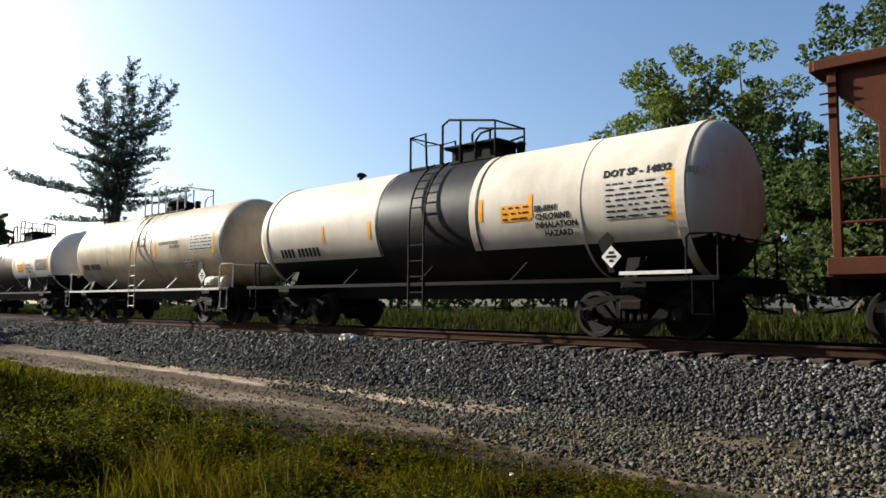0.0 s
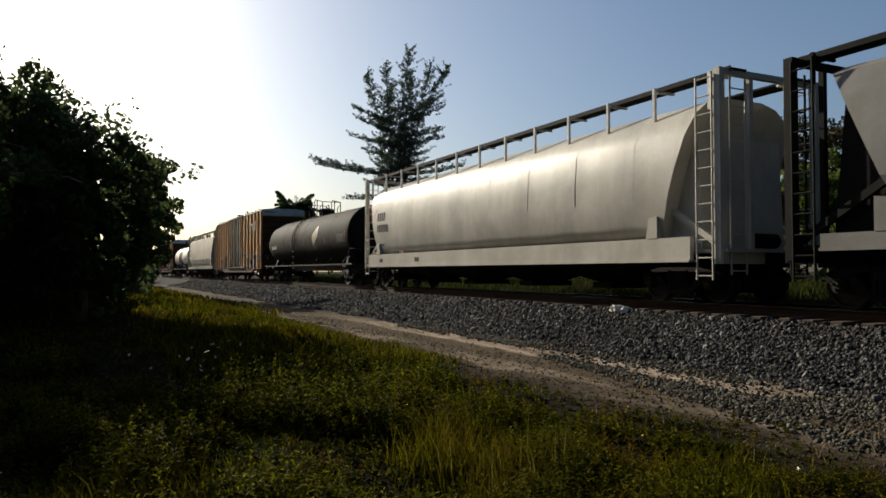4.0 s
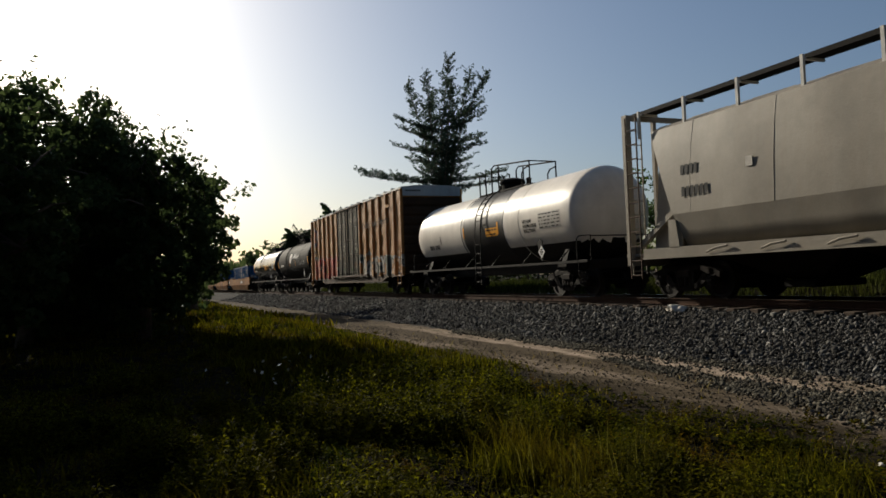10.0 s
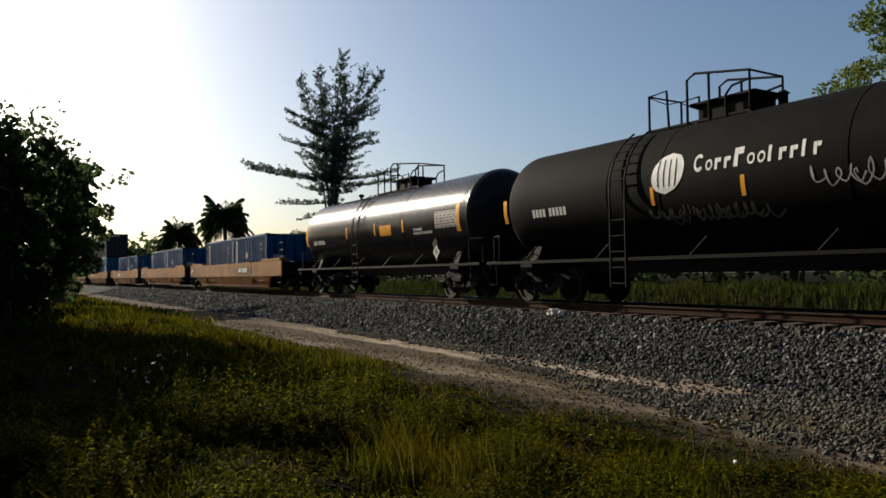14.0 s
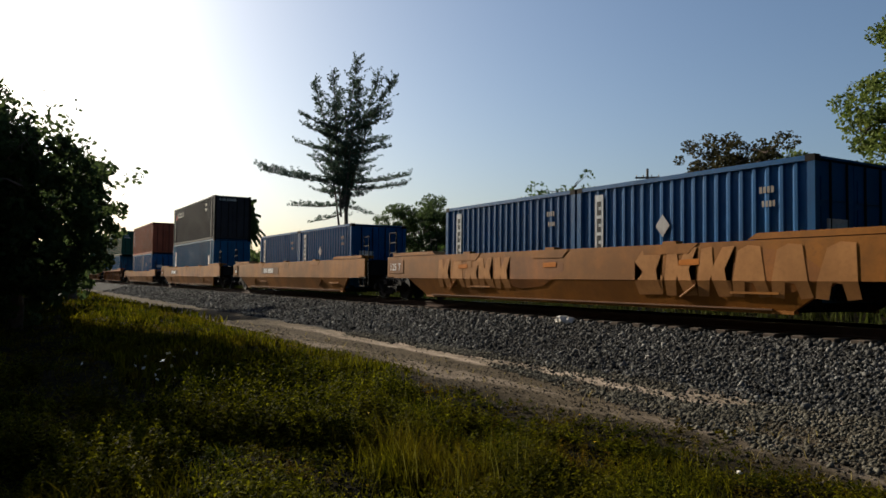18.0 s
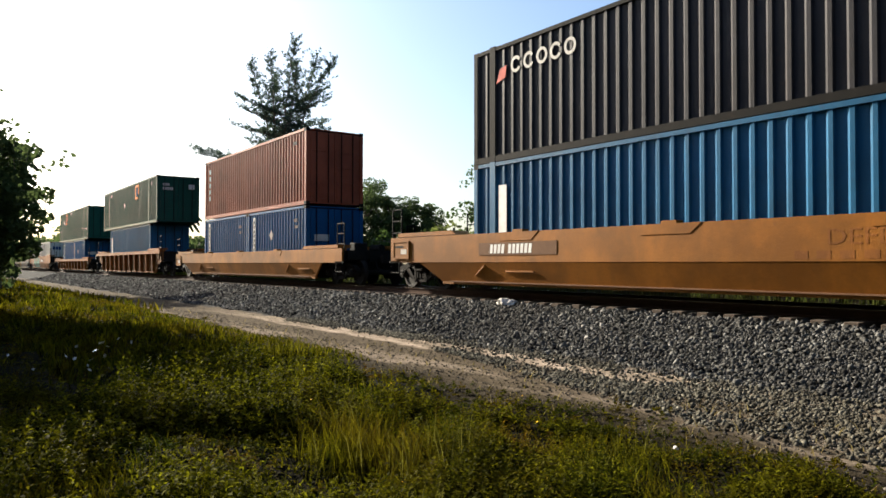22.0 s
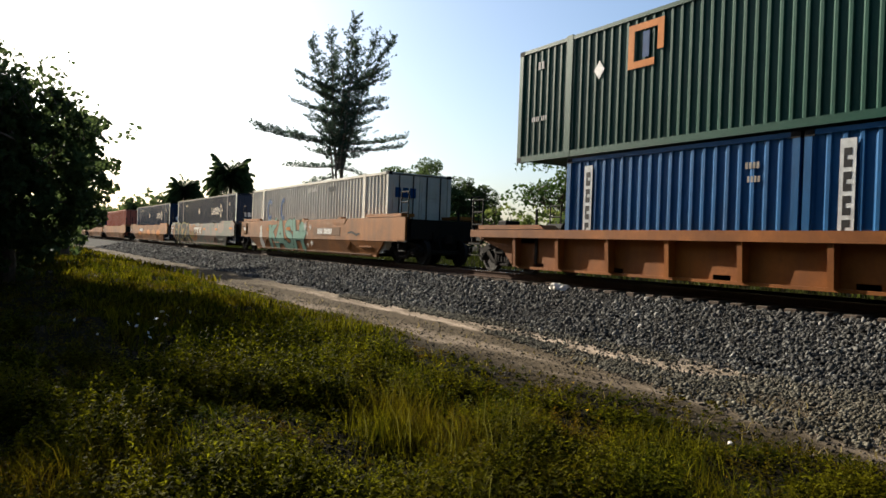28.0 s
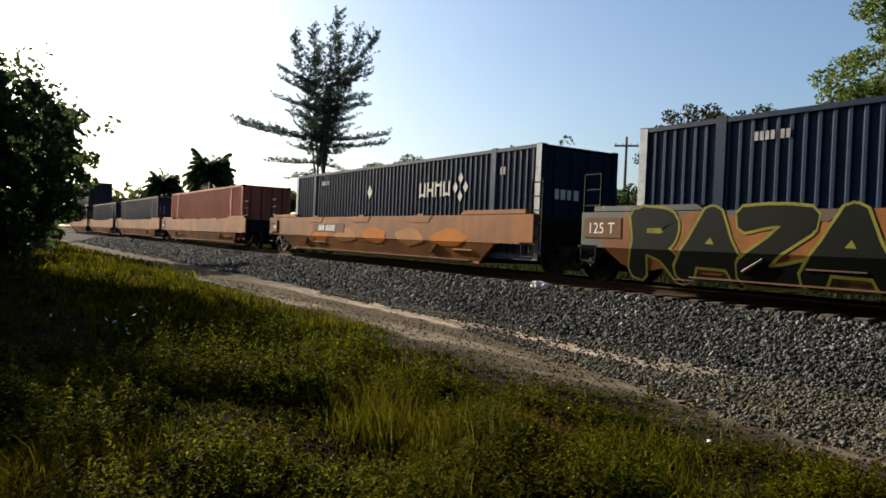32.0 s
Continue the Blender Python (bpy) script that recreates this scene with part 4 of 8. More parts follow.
def c_tank_12():
    zc, r, at = 2.46, 1.38, 110.5
    car = tank_car(at, 14.2, -6.85, 6.85, zc, r, (lambda x, z: 0, [M_GLOSSBLACK]), "glossy black tank car with orange-yellow markings", M_STEEL, plat=(-1.1, 2.0), ladder_x=-1.1)
    for x in (-1.7, 2.3):
        part("plate_seam", hoop(x, zc, r, 0.05, 0.008), M_GLOSSBLACK, car)
    part("head_rim", hoop(6.25, zc, r, 0.14, 0.015), M_GLOSSBLACK, car)
    tank_stripes(car, zc, r, (-2.2, 0.25, 2.35), h=0.42, w=0.1, z0=2.15)
    tank_stripes(car, zc, r, (5.7, -6.4), h=0.85, w=0.2, z0=2.0)
    data_panel(car, zc, r, 0.7, 2.1, 0.85, 0.36, M_YELLOW, M_YELLOW, 3)
    data_panel(car, zc, r, 4.5, 2.15, 1.25, 0.5, M_BAND, M_LABEL, 6)
    tank_lines(car, zc, r, 3.05, 2.15, [("CHLORINE", 0.05), ("INHALATION HAZARD", 0.05)], 0.085, M_CHALK, "hazard_lettering")
    tank_lines(car, zc, r, -5.6, 2.02, [10], 0.17, M_CHALK, "number_bars")
    placard(car, 4.75, 1.42, -1.46)
    crown_vent(car, -3.7, zc + r)
    return car


# ---------------------------------------------------------------- covered hoppers
def hopper_car(at, length, mat, label, top_z=4.02, walk_z=4.45, cut=1.05, slope=0.5, sill=(1.03, 1.30), end_mat=None, round_side=False, seams=6, crease=2.16, rung_mat=None):
    """A covered hopper: bulging sides, slope sheets at both ends, end frames, running boards on the roof and discharge bays below."""
    car = thing("covered_hopper_car", label, "hopper car", "hopper cars of the train")
    h = length / 2
    end_mat = end_mat or mat
    if round_side:
        half = [(0.55, top_z + 0.32), (1.0, top_z + 0.2), (1.32, top_z - 0.05), (1.50, top_z - 0.5), (1.57, top_z - 1.2), (1.57, 2.3), (1.50, 1.7), (1.38, sill[1])]
    else:
        half = [(0.55, top_z + 0.28), (1.05, top_z + 0.15), (1.36, top_z), (1.45, 3.5), (1.52, 2.8), (1.56, crease), (1.49, crease - 0.36), (1.42, sill[1])]
    prof = [(-y, z) for y, z in half] + [(y, z) for y, z in reversed(half)]
    bm = bmesh.new()
    nx = 70
    rings = []
    for k in range(nx + 1):
        u = -1 + 2 * k / nx
        ring = []
        for y, z in prof:
            e = h - cut - max(0.0, (top_z - z)) * slope
            ring.append(bm.verts.new((u * e, y * (1 + 0.006 * noise.noise((u * h * 0.9 + at, y, z * 0.8)) + 0.003 * math.sin(u * h * 2.6)), z)))
        rings.append(ring)
    for a, b in zip(rings, rings[1:]):
        for k in range(len(prof) - 1):
            f = bm.faces.new((a[k], a[k + 1], b[k + 1], b[k]))
            f.smooth = True
    if not round_side:
        for a, b in zip(rings, rings[1:]):
            for k in (2, 5, len(prof) - 3, len(prof) - 6):
                bm.edges.get((a[k], b[k])).smooth = False
    for rg in (rings[0], rings[-1]):
        bm.faces.new(rg)
        for k in range(len(prof) - 1):
            bm.edges.get((rg[k], rg[k + 1])).smooth = False
    part("body", bm, mat, car)
    # weld seams on the side sheets
    for s in (-1, 1):
        for k in range(seams):
            x = -h + 2.6 + (length - 5.2) * k / (seams - 1)
            bm = bmesh.new()
            pts = [(x, s * (y - 0.004), z) for y, z in half[2:6]]
            pipe(bm, pts, 0.008, 5)
            part("side_seam", bm, mat, car)
    # slope sheets and discharge bays
    bm = bmesh.new()
    bays = 3 if length < 16 else 4
    for k in range(bays):
        x = -h + 3.0 + (length - 6.0) * (k + 0.5) / bays
        w = (length - 6.2) / bays / 2
        for y in (-1,):
            r0 = [(x - w, -1.4, sill[0]), (x + w, -1.4, sill[0]), (x + w, 1.4, sill[0]), (x - w, 1.4, sill[0])]
            r1 = [(x - 0.35, -0.45, 0.38), (x + 0.35, -0.45, 0.38), (x + 0.35, 0.45, 0.38), (x - 0.35, 0.45, 0.38)]
            a, b = [bm.verts.new(p) for p in r0], [bm.verts.new(p) for p in r1]
            for i in range(4):
                bm.faces.new((a[i], a[(i + 1) % 4], b[(i + 1) % 4], b[i]))
            bm.faces.new(b)
        box(bm, x - 0.4, x + 0.4, -0.7, 0.7, 0.25, 0.40, 0.02)
    pieces("discharge_bay", bm, M_STEEL, car)
    for s in (-1, 1):
        bm = bmesh.new()
        box(bm, -h + 0.9, h - 0.9, s * 1.50 - 0.05, s * 1.50 + 0.05, sill[0], sill[1])
        box(bm, -h + 0.9, h - 0.9, s * 1.50 - 0.09, s * 1.50 + 0.09, sill[0] - 0.02, sill[0] + 0.03)
        part("side_sill", bm, mat, car)
        bm = bmesh.new()
        for e in (-1, 1):
            prism(bm, [(e * (h - 2.2), sill[1]), (e * (h - 1.85), sill[1]), (e * (h - 1.85), 1.85), (e * (h - 2.1), 1.82)], s * 1.44, s * 1.56, "y")
        pieces("sill_gusset", bm, mat, car)
    bm = bmesh.new()
    box(bm, -h + 0.1, h - 0.1, -0.3, 0.3, 0.75, 1.05)
    part("centre_sill", bm, M_STEEL, car)
    for e in (-1, 1):
        bm = bmesh.new()
        xe = e * (h - 0.25)
        for y in (-1.40, 1.40):
            box(bm, xe - 0.09, xe + 0.09, y - 0.07, y + 0.07, 0.85, walk_z)
        for y in (-0.55, 0.55):
            box(bm, xe - 0.05, xe + 0.05, y - 0.05, y + 0.05, 0.95, walk_z - 0.1)
        box(bm, xe - 0.12, xe + 0.12, -1.45, 1.45, 0.82, 1.12)
        box(bm, xe - 0.06, xe + 0.06, -1.45, 1.45, walk_z - 0.12, walk_z)
        for y in (-1.3, 1.3):
            prism(bm, [(e * (h - 0.3), 1.1), (e * (h - 0.3), 1.25), (e * (h - 2.6), 2.6), (e * (h - 2.6), 2.45)], y - 0.05, y + 0.05, "y")
        part("end_frame", bm, end_mat, car)
        bm = bmesh.new()
        box(bm, e * (h - 0.65) - 0.6, e * (h - 0.65) + 0.6, -1.4, 1.4, 1.05, 1.12)
        prism(bm, [(e * (h - 0.9), 1.12), (e * (h - 1.6), 1.12), (e * (h - 3.0), 2.3), (e * (h - cut - 0.35), top_z - 0.5), (e * (h - cut - 0.1), top_z - 0.5)], -1.2, 1.2, "y")
        part("slope_sheet", bm, end_mat, car)
        for s in (-1, 1):
            part("ladder", ladder(bmesh.new(), e * (h - 0.55), s * 1.50, 0.5, walk_z - 0.1, 0.42, 0.36), rung_mat or end_mat, car)
        part("end_ladder", ladder(bmesh.new(), e * (h - 0.1), -1.05, 0.6, walk_z - 0.2, 0.42, 0.36, axis="y"), end_mat, car)
        bm = bmesh.new()
        lathe(bm, [(-0.3, 0.16), (0.3, 0.16)], e * (h - 0.8), 0.5, 1.32, 12)
        box(bm, e * (h - 1.2) - 0.2, e * (h - 1.2) + 0.2, -0.9, -0.3, 1.12, 1.5, 0.03)
        pieces("brake_gear", bm, M_STEEL, car)
    for s in (-1, 1):
        bm = bmesh.new()
        y = s * 0.95
        box(bm, -h + 0.15, h - 0.15, y - 0.22, y + 0.22, walk_z - 0.02, walk_z + 0.02)
        box(bm, -h + 0.15, h - 0.15, y + s * 0.22 - 0.012, y + s * 0.22 + 0.012, walk_z - 0.05, walk_z + 0.05)
        part("running_board", bm, M_STEEL, car)
        bm = bmesh.new()
        k = int(length / 1.7)
        for i in range(k + 1):
            x = -h + 0.6 + (length - 1.2) * i / k
            box(bm, x - 0.035, x + 0.035, s * 1.24, s * 1.30, top_z - 0.05, walk_z + 0.03)
            box(bm, x - 0.03, x + 0.03, min(s * 0.7, s * 1.27), max(s * 0.7, s * 1.27), walk_z - 0.07, walk_z - 0.02)
        pieces("board_bracket", bm, M_PALEBAR if mat is not M_GREYHOP else M_STEEL, car)
    bm = bmesh.new()
    for k in range(int(length / 1.9)):
        x = -h + 2.0 + k * 1.9
        if x < h - 1.5:
            box(bm, x - 0.6, x + 0.6, -0.32, 0.32, top_z + 0.27, top_z + 0.38, 0.02)
    pieces("roof_hatch", bm, mat, car)
    truck(car, -h + 1.75, at)
    truck(car, h - 1.75, at)
    couplers(car, -h, h)
    ride(car, at)
    return car


def side_bars(car, x, z, count, size, mat, y=-1.575, gap=(3,), name="number_bars"):
    bm = bmesh.new()
    bars(bm, count, size, lambda u, v: (x + u, y, z + v), gap)
    tagged(part("number_print" if name == "number_bars" else name, bm, mat, car), kind="stuff")


def side_lines(car, x, z, lines, size, mat, y=-1.575, step=1.35, name="lettering"):
    for k, t in enumerate(lines):
        part(name, letters(bmesh.new(), t, size * 1.35, lambda u, v: (x + u, y, z - k * size * step + v)), mat, car)


def hopper_side(z, rounded=False):
    """The near side of a hopper's bulging body at a height."""
    if rounded:
        return -0.014 - float(np.interp(z, [1.38, 1.7, 2.3, 2.8, 3.5, 3.95], [1.38, 1.50, 1.57, 1.57, 1.50, 1.32]))
    return -0.014 - float(np.interp(z, [1.25, 1.75, 2.16, 2.8, 3.5, 4.02], [1.42, 1.47, 1.56, 1.52, 1.45, 1.36]))


def hopper_bars(car, x, z, count, size, mat, gap=(3,), rounded=False):
    bm = bmesh.new()
    bars(bm, count, size, lambda u, v: (x + u, hopper_side(z + v, rounded), z + v), gap)
    tagged(part("number_print", bm, mat, car), kind="stuff")


def brown_hopper(at, length):
    """An open-topped hopper: sloped end sheets under an overhanging rim, corner posts and rungs at the ends."""
    car = thing("open_hopper_car", "rusty red-brown open hopper car with sloped ends and thin corner posts", "hopper car", "hopper cars of the train")
    h = length / 2
    bm = bmesh.new()
    prism(bm, [(-h + 0.35, 3.98), (h - 0.35, 3.98), (h - 0.35, 3.55), (h - 2.9, 1.35), (-h + 2.9, 1.35), (-h + 0.35, 3.55)], -1.42, 1.42, "y")
    part("body", bm, M_BROWN, car)
    for s in (-1, 1):
        part("top_rim", box(bmesh.new(), -h + 0.05, h - 0.05, s * 1.46 - 0.07, s * 1.46 + 0.07, 3.94, 4.10, 0.015), M_BROWN, car)
        part("side_sill", box(bmesh.new(), -h + 0.15, h - 0.15, s * 1.44 - 0.06, s * 1.44 + 0.06, 1.02, 1.26, 0.01), M_BROWN, car)
        for k in range(9):
            x = -h + 3.1 + (length - 6.2) * k / 8
            part("side_stake", box(bmesh.new(), x - 0.06, x + 0.06, min(s * 1.42, s * 1.52), max(s * 1.42, s * 1.52), 1.26, 3.94), M_BROWN, car)
        for e in (-1, 1):
            x = e * (h - 0.28)
            part("corner_post", box(bmesh.new(), x - 0.06, x + 0.06, s * 1.42 - 0.05, s * 1.42 + 0.05, 1.0, 3.94, 0.008), M_BROWN, car)
            bm = bmesh.new()
            for z in (1.75, 2.35):
                pipe(bm, [(x, s * 1.45, z), (e * (h - 1.25), s * 1.45, z)], 0.018, 6)
            for z in (3.3, 3.45, 3.6, 3.75):
                pipe(bm, [(x - e * 0.04, s * 1.49, z), (x + e * 0.16, s * 1.49, z)], 0.014, 5)
            pieces("grab_iron", bm, M_BROWN, car)
    for e in (-1, 1):
        part("end_rim", box(bmesh.new(), min(e * (h - 0.12), e * (h + 0.02)), max(e * (h - 0.12), e * (h + 0.02)), -1.5, 1.5, 3.94, 4.10, 0.015), M_BROWN, car)
        part("end_platform", box(bmesh.new(), min(e * (h - 1.6), e * (h - 0.1)), max(e * (h - 1.6), e * (h - 0.1)), -1.4, 1.4, 1.0, 1.08), M_BROWN, car)
        bm = bmesh.new()
        prism(bm, [(e * (h - 0.6), 1.08), (e * (h - 0.5), 1.08), (e * (h - 1.5), 2.5), (e * (h - 1.6), 2.5)], -0.25, 0.25, "y")
        part("end_brace", bm, M_BROWN, car)
    bm = bmesh.new()
    for k in range(4):
        x = -4.2 + k * 2.8
        prism(bm, [(x - 1.1, 1.4), (x + 1.1, 1.4), (x + 0.4, 0.5), (x - 0.4, 0.5)], -1.2, 1.2, "y")
    pieces("discharge_bay", bm, M_BROWN, car)
    part("centre_sill", box(bmesh.new(), -h + 0.1, h - 0.1, -0.3, 0.3, 0.75, 1.05), M_STEEL, car)
    truck(car, -h + 1.75, at)
    truck(car, h - 1.75, at)
    couplers(car, -h, h)
    ride(car, at)
    return car


def hoppers():
    a = hopper_car(256.0, 12.6, M_GREYHOP, "short grey covered hopper car with dark end frames", end_mat=M_STEEL, top_z=3.98, seams=4)
    hopper_bars(a, -4.2, 2.35, 8, 0.16, M_BAND)
    hopper_bars(a, 3.0, 1.85, 4, 0.16, M_STEEL)
    b = hopper_car(238.3, 20.5, M_WHITEHOP, "long pale covered hopper car with rounded sides", round_side=True, top_z=4.0, walk_z=4.7, cut=0.9, slope=0.35, sill=(0.88, 1.38), end_mat=M_WHITEHOP, seams=8)
    hopper_bars(b, -8.3, 2.75, 4, 0.34, M_INK, rounded=True)
    hopper_bars(b, -8.3, 2.3, 6, 0.3, M_INK, (), True)
    hopper_bars(b, -8.25, 1.72, 9, 0.1, M_INK, rounded=True)
    bm = bmesh.new()
    rnd = random.Random(3)
    for k in range(26):
        u, v, s, g = -9.35 + rnd.random() * 1.2, 2.9 + rnd.random() * 0.75, rnd.uniform(0.1, 0.34), rnd.uniform(-1.2, 1.9)
        dx, dz = math.cos(g) * s * 0.6, math.sin(g) * s
        polygon(bm, [(u, v), (u + dx, v + dz), (u + dx + 0.03, v + dz), (u + 0.03, v)], lambda p, q: (p, -1.605 + (0.05 if q > 3.5 else 0), q))
    part("spray_scrawl", bm, M_REDPAINT, b, "red spray-paint scrawl")
    bm = bmesh.new()
    for x in (-9.0, -6.2):
        box(bm, x, x + 0.45, -1.455, -1.44, 1.40, 1.52)
    pieces("rust_tag", bm, M_BROWNPATCH, b)
    bm = bmesh.new()
    for k in range(2):
        box(bm, -8.1 + k * 3.6, -7.75 + k * 3.6, -1.562, -1.556, 1.05, 1.2)
    pieces("sill_stencil", bm, M_INK, b)
    c = hopper_car(177.7, 19.2, M_TANHOP, "long tan-grey covered hopper car with pale end frames", top_z=4.02, walk_z=4.62, cut=1.15, slope=0.42, sill=(0.98, 1.21), end_mat=M_TANHOP, seams=7, crease=1.95, rung_mat=M_BOXEND)
    hopper_bars(c, -7.3, 2.82, 4, 0.22, M_INK)
    hopper_bars(c, -7.25, 2.32, 6, 0.22, M_INK, ())
    bm = bmesh.new()
    box(bm, -5.35, -5.17, -1.545, -1.532, 2.72, 2.92)
    part("consolidated_stencil", bm, M_LABEL, c)
    bm = bmesh.new()
    box(bm, 5.05, 5.6, -1.575, -1.565, 1.75, 2.0)
    box(bm, 2.0, 2.5, -1.575, -1.565, 1.75, 1.9)
    pieces("dark_stencil", bm, M_BAND, c)
    bm = bmesh.new()
    for k in range(9):
        x = -6.5 + k * 1.5
        pipe(bm, [(x, -1.60, 1.05), (x + 0.25, -1.62, 1.12), (x + 0.6, -1.60, 1.16)], 0.025, 6)
    pieces("gate_crank", bm, M_TANHOP, c)
    bm = bmesh.new()
    box(bm, 7.45, 7.8, -1.575, -1.555, 1.3, 2.1, 0.01)
    part("brake_panel", bm, M_PALEBAR, c)
    bm = bmesh.new()
    box(bm, 7.55, 7.7, -1.585, -1.576, 1.65, 1.85)
    part("red_tag", bm, M_REDPAINT, c)
    brown_hopper(313.6, 14.4)


# ---------------------------------------------------------------- box cars
def boxcar(at, length, label, spray, door):
    """A high box car with pressed posts, a double plug door, corrugated ends and a pale roof."""
    car = thing("box_car", label, "box car", "box cars of the train")
    h = length / 2
    z0, z1, w = 0.98, 4.98, 1.46
    bm = bmesh.new()
    box(bm, -h + 0.06, h - 0.06, -w, w, z0, z1)
    part("body", bm, M_BOXCAR, car)
    d0, d1 = door
    lay = [(-h, d0), (d1, h)]
    for s in (-1, 1):
        for a, b in lay:
            k = max(4, round((b - a) / 1.22))
            for i in range(k + 1):
                x = a + (b - a) * i / k
                x = min(max(x, -h + 0.10), h - 0.10)
                bm = bmesh.new()
                q = 0.13 if 0 < i < k else 0.10
                prism(bm, [(x - q, s * w), (x - q * 0.6, s * (w + 0.115)), (x + q * 0.6, s * (w + 0.115)), (x + q, s * w)], z0 - 0.08, z1 - 0.06, "z")
                part("side_post", bm, spray(x, s), car)
            for i in range(k):
                x0, x1 = a + (b - a) * i / k + 0.12, a + (b - a) * (i + 1) / k - 0.12
                bm = bmesh.new()
                nz, nx = 20, 5
                g = [[bm.verts.new((x0 + (x1 - x0) * p / nx, s * (w + 0.004 + (0.024 + 0.05 * noise.noise((x0 * 3, s * 5, z0 + (z1 - z0) * r / nz * 1.7))) * math.sin(math.pi * p / nx) * (0.75 + 0.35 * math.sin(r * 1.3 + i * 2))), z0 + 0.02 + (z1 - z0 - 0.12) * r / nz)) for p in range(nx + 1)] for r in range(nz + 1)]
                for r in range(nz):
                    for p in range(nx):
                        f = bm.faces.new((g[r][p], g[r][p + 1], g[r + 1][p + 1], g[r + 1][p]))
                        f.smooth = True
                part("side_panel", bm, spray(x0, s), car)
        # doors
        for k in range(2):
            a = d0 + (d1 - d0) * k / 2
            b = d0 + (d1 - d0) * (k + 1) / 2
            bm = bmesh.new()
            box(bm, a + 0.03, b - 0.03, min(s * w, s * (w + 0.07)), max(s * w, s * (w + 0.07)), z0 + 0.05, z1 - 0.12)
            dr = part("door", bm, M_BOXDOOR, car, "black plug door")
            bm = bmesh.new()
            for u in (0.12, 0.5, 0.88):
                x = a + (b - a) * u
                pipe(bm, [(x, s * (w + 0.12), z0), (x, s * (w + 0.12), z1 - 0.1)], 0.03, 6)
            for z in (z0 + 0.25, z0 + 1.2, z0 + 2.1, z0 + 2.9, z1 - 0.3):
                box(bm, a + 0.05, b - 0.05, min(s * (w + 0.07), s * (w + 0.11)), max(s * (w + 0.07), s * (w + 0.11)), z - 0.04, z + 0.04)
            pieces("lock_rod", bm, M_BOXDOOR, dr)
            bm = bmesh.new()
            for u in range(3):
                for q, (za, zb) in enumerate(((0.32, 1.12), (1.28, 2.02), (2.18, 2.82), (2.98, 3.55))):
                    xa, xb = a + (b - a) * (0.16, 0.54, 0.92)[u] - (0.06 if u == 2 else 0), a + (b - a) * (0.46, 0.84, 0.97)[u]
                    if xb - xa > 0.2:
                        box(bm, xa, xb, min(s * (w + 0.07), s * (w + 0.085)), max(s * (w + 0.07), s * (w + 0.085)), z0 + za, z0 + zb, 0.012)
            pieces("door_panel", bm, M_BOXDOOR, dr)
            if s < 0:
                rnd = random.Random(int(at) + k)
                for mat, n in ((M_GREYPAINT, 6), (M_BROWNPATCH, 3), (M_DKGREEN, 2)):
                    for q in range(n):
                        x, z = rnd.uniform(a + 0.15, b - 0.75), rnd.uniform(z0 + 0.25, z0 + 1.35)
                        y = -(w + 0.088 + 0.0006 * q)
                        part("door_scrawl", scrawl(bmesh.new(), rnd, x, z, rnd.uniform(0.25, 0.6), rnd.uniform(0.15, 0.4), rnd.choice((2, 3, 4)), rnd.uniform(0.012, 0.03), lambda p, v: (p, y, v)), mat, dr)
                bm = bmesh.new()
                for x, z, sw, sh in ((0.58, 1.5, 0.2, 0.12), (0.62, 1.75, 0.22, 0.08), (0.2, 1.95, 0.1, 0.16), (0.86, 0.9, 0.08, 0.2)):
                    box(bm, a + (b - a) * x, a + (b - a) * x + sw, -(w + 0.091), -(w + 0.086), z0 + z, z0 + z + sh)
                pieces("worn_label", bm, M_GREYPAINT, dr)
        bm = bmesh.new()
        box(bm, d0 - 1.4, d1 + 1.4, min(s * (w + 0.05), s * (w + 0.16)), max(s * (w + 0.05), s * (w + 0.16)), z0 - 0.02, z0 + 0.07)
        box(bm, d0 - 0.5, d1 + 0.5, min(s * (w + 0.02), s * (w + 0.16)), max(s * (w + 0.02), s * (w + 0.16)), z1 - 0.10, z1 - 0.02)
        pieces("door_track", bm, M_BOXEND, car)
        bm = bmesh.new()
        prism(bm, [(-h + 0.1, z0 + 0.02), (-h + 0.1, 0.86), (-h + 2.6, 0.84), (-h + 3.4, 0.62), (h - 3.4, 0.62), (h - 2.6, 0.84), (h - 0.1, 0.86), (h - 0.1, z0 + 0.02)], min(s * (w - 0.02), s * (w + 0.03)), max(s * (w - 0.02), s * (w + 0.03)), "y")
        part("side_sill", bm, M_BOXEND, car)
        for e in (-1, 1):
            part("ladder", ladder(bmesh.new(), e * (h - 0.35), s * (w + 0.16), 0.45, 2.5, 0.45, 0.36), M_BOXCAR, car)
            bm = bmesh.new()
            box(bm, e * (h - 1.9) - 0.25, e * (h - 1.9) + 0.25, min(s * (w + 0.1), s * (w + 0.14)), max(s * (w + 0.1), s * (w + 0.14)), z1 - 0.75, z1 - 0.62)
            part("lifting_bracket", bm, M_BOXCAR, car)
        for e, q in ((-1, 3.0), (1, 4.4)):
            bm = bmesh.new()
            box(bm, e * (h - q) - 0.25, e * (h - q) + 0.15, min(s * (w + 0.1), s * (w + 0.15)), max(s * (w + 0.1), s * (w + 0.15)), 1.55, 1.68)
            pipe(bm, [(e * (h - q), s * (w + 0.13), 1.62), (e * (h - q) + 0.05, s * (w + 0.14), 0.9)], 0.03, 6)
            part("door_handle", bm, M_BOXEND, car)
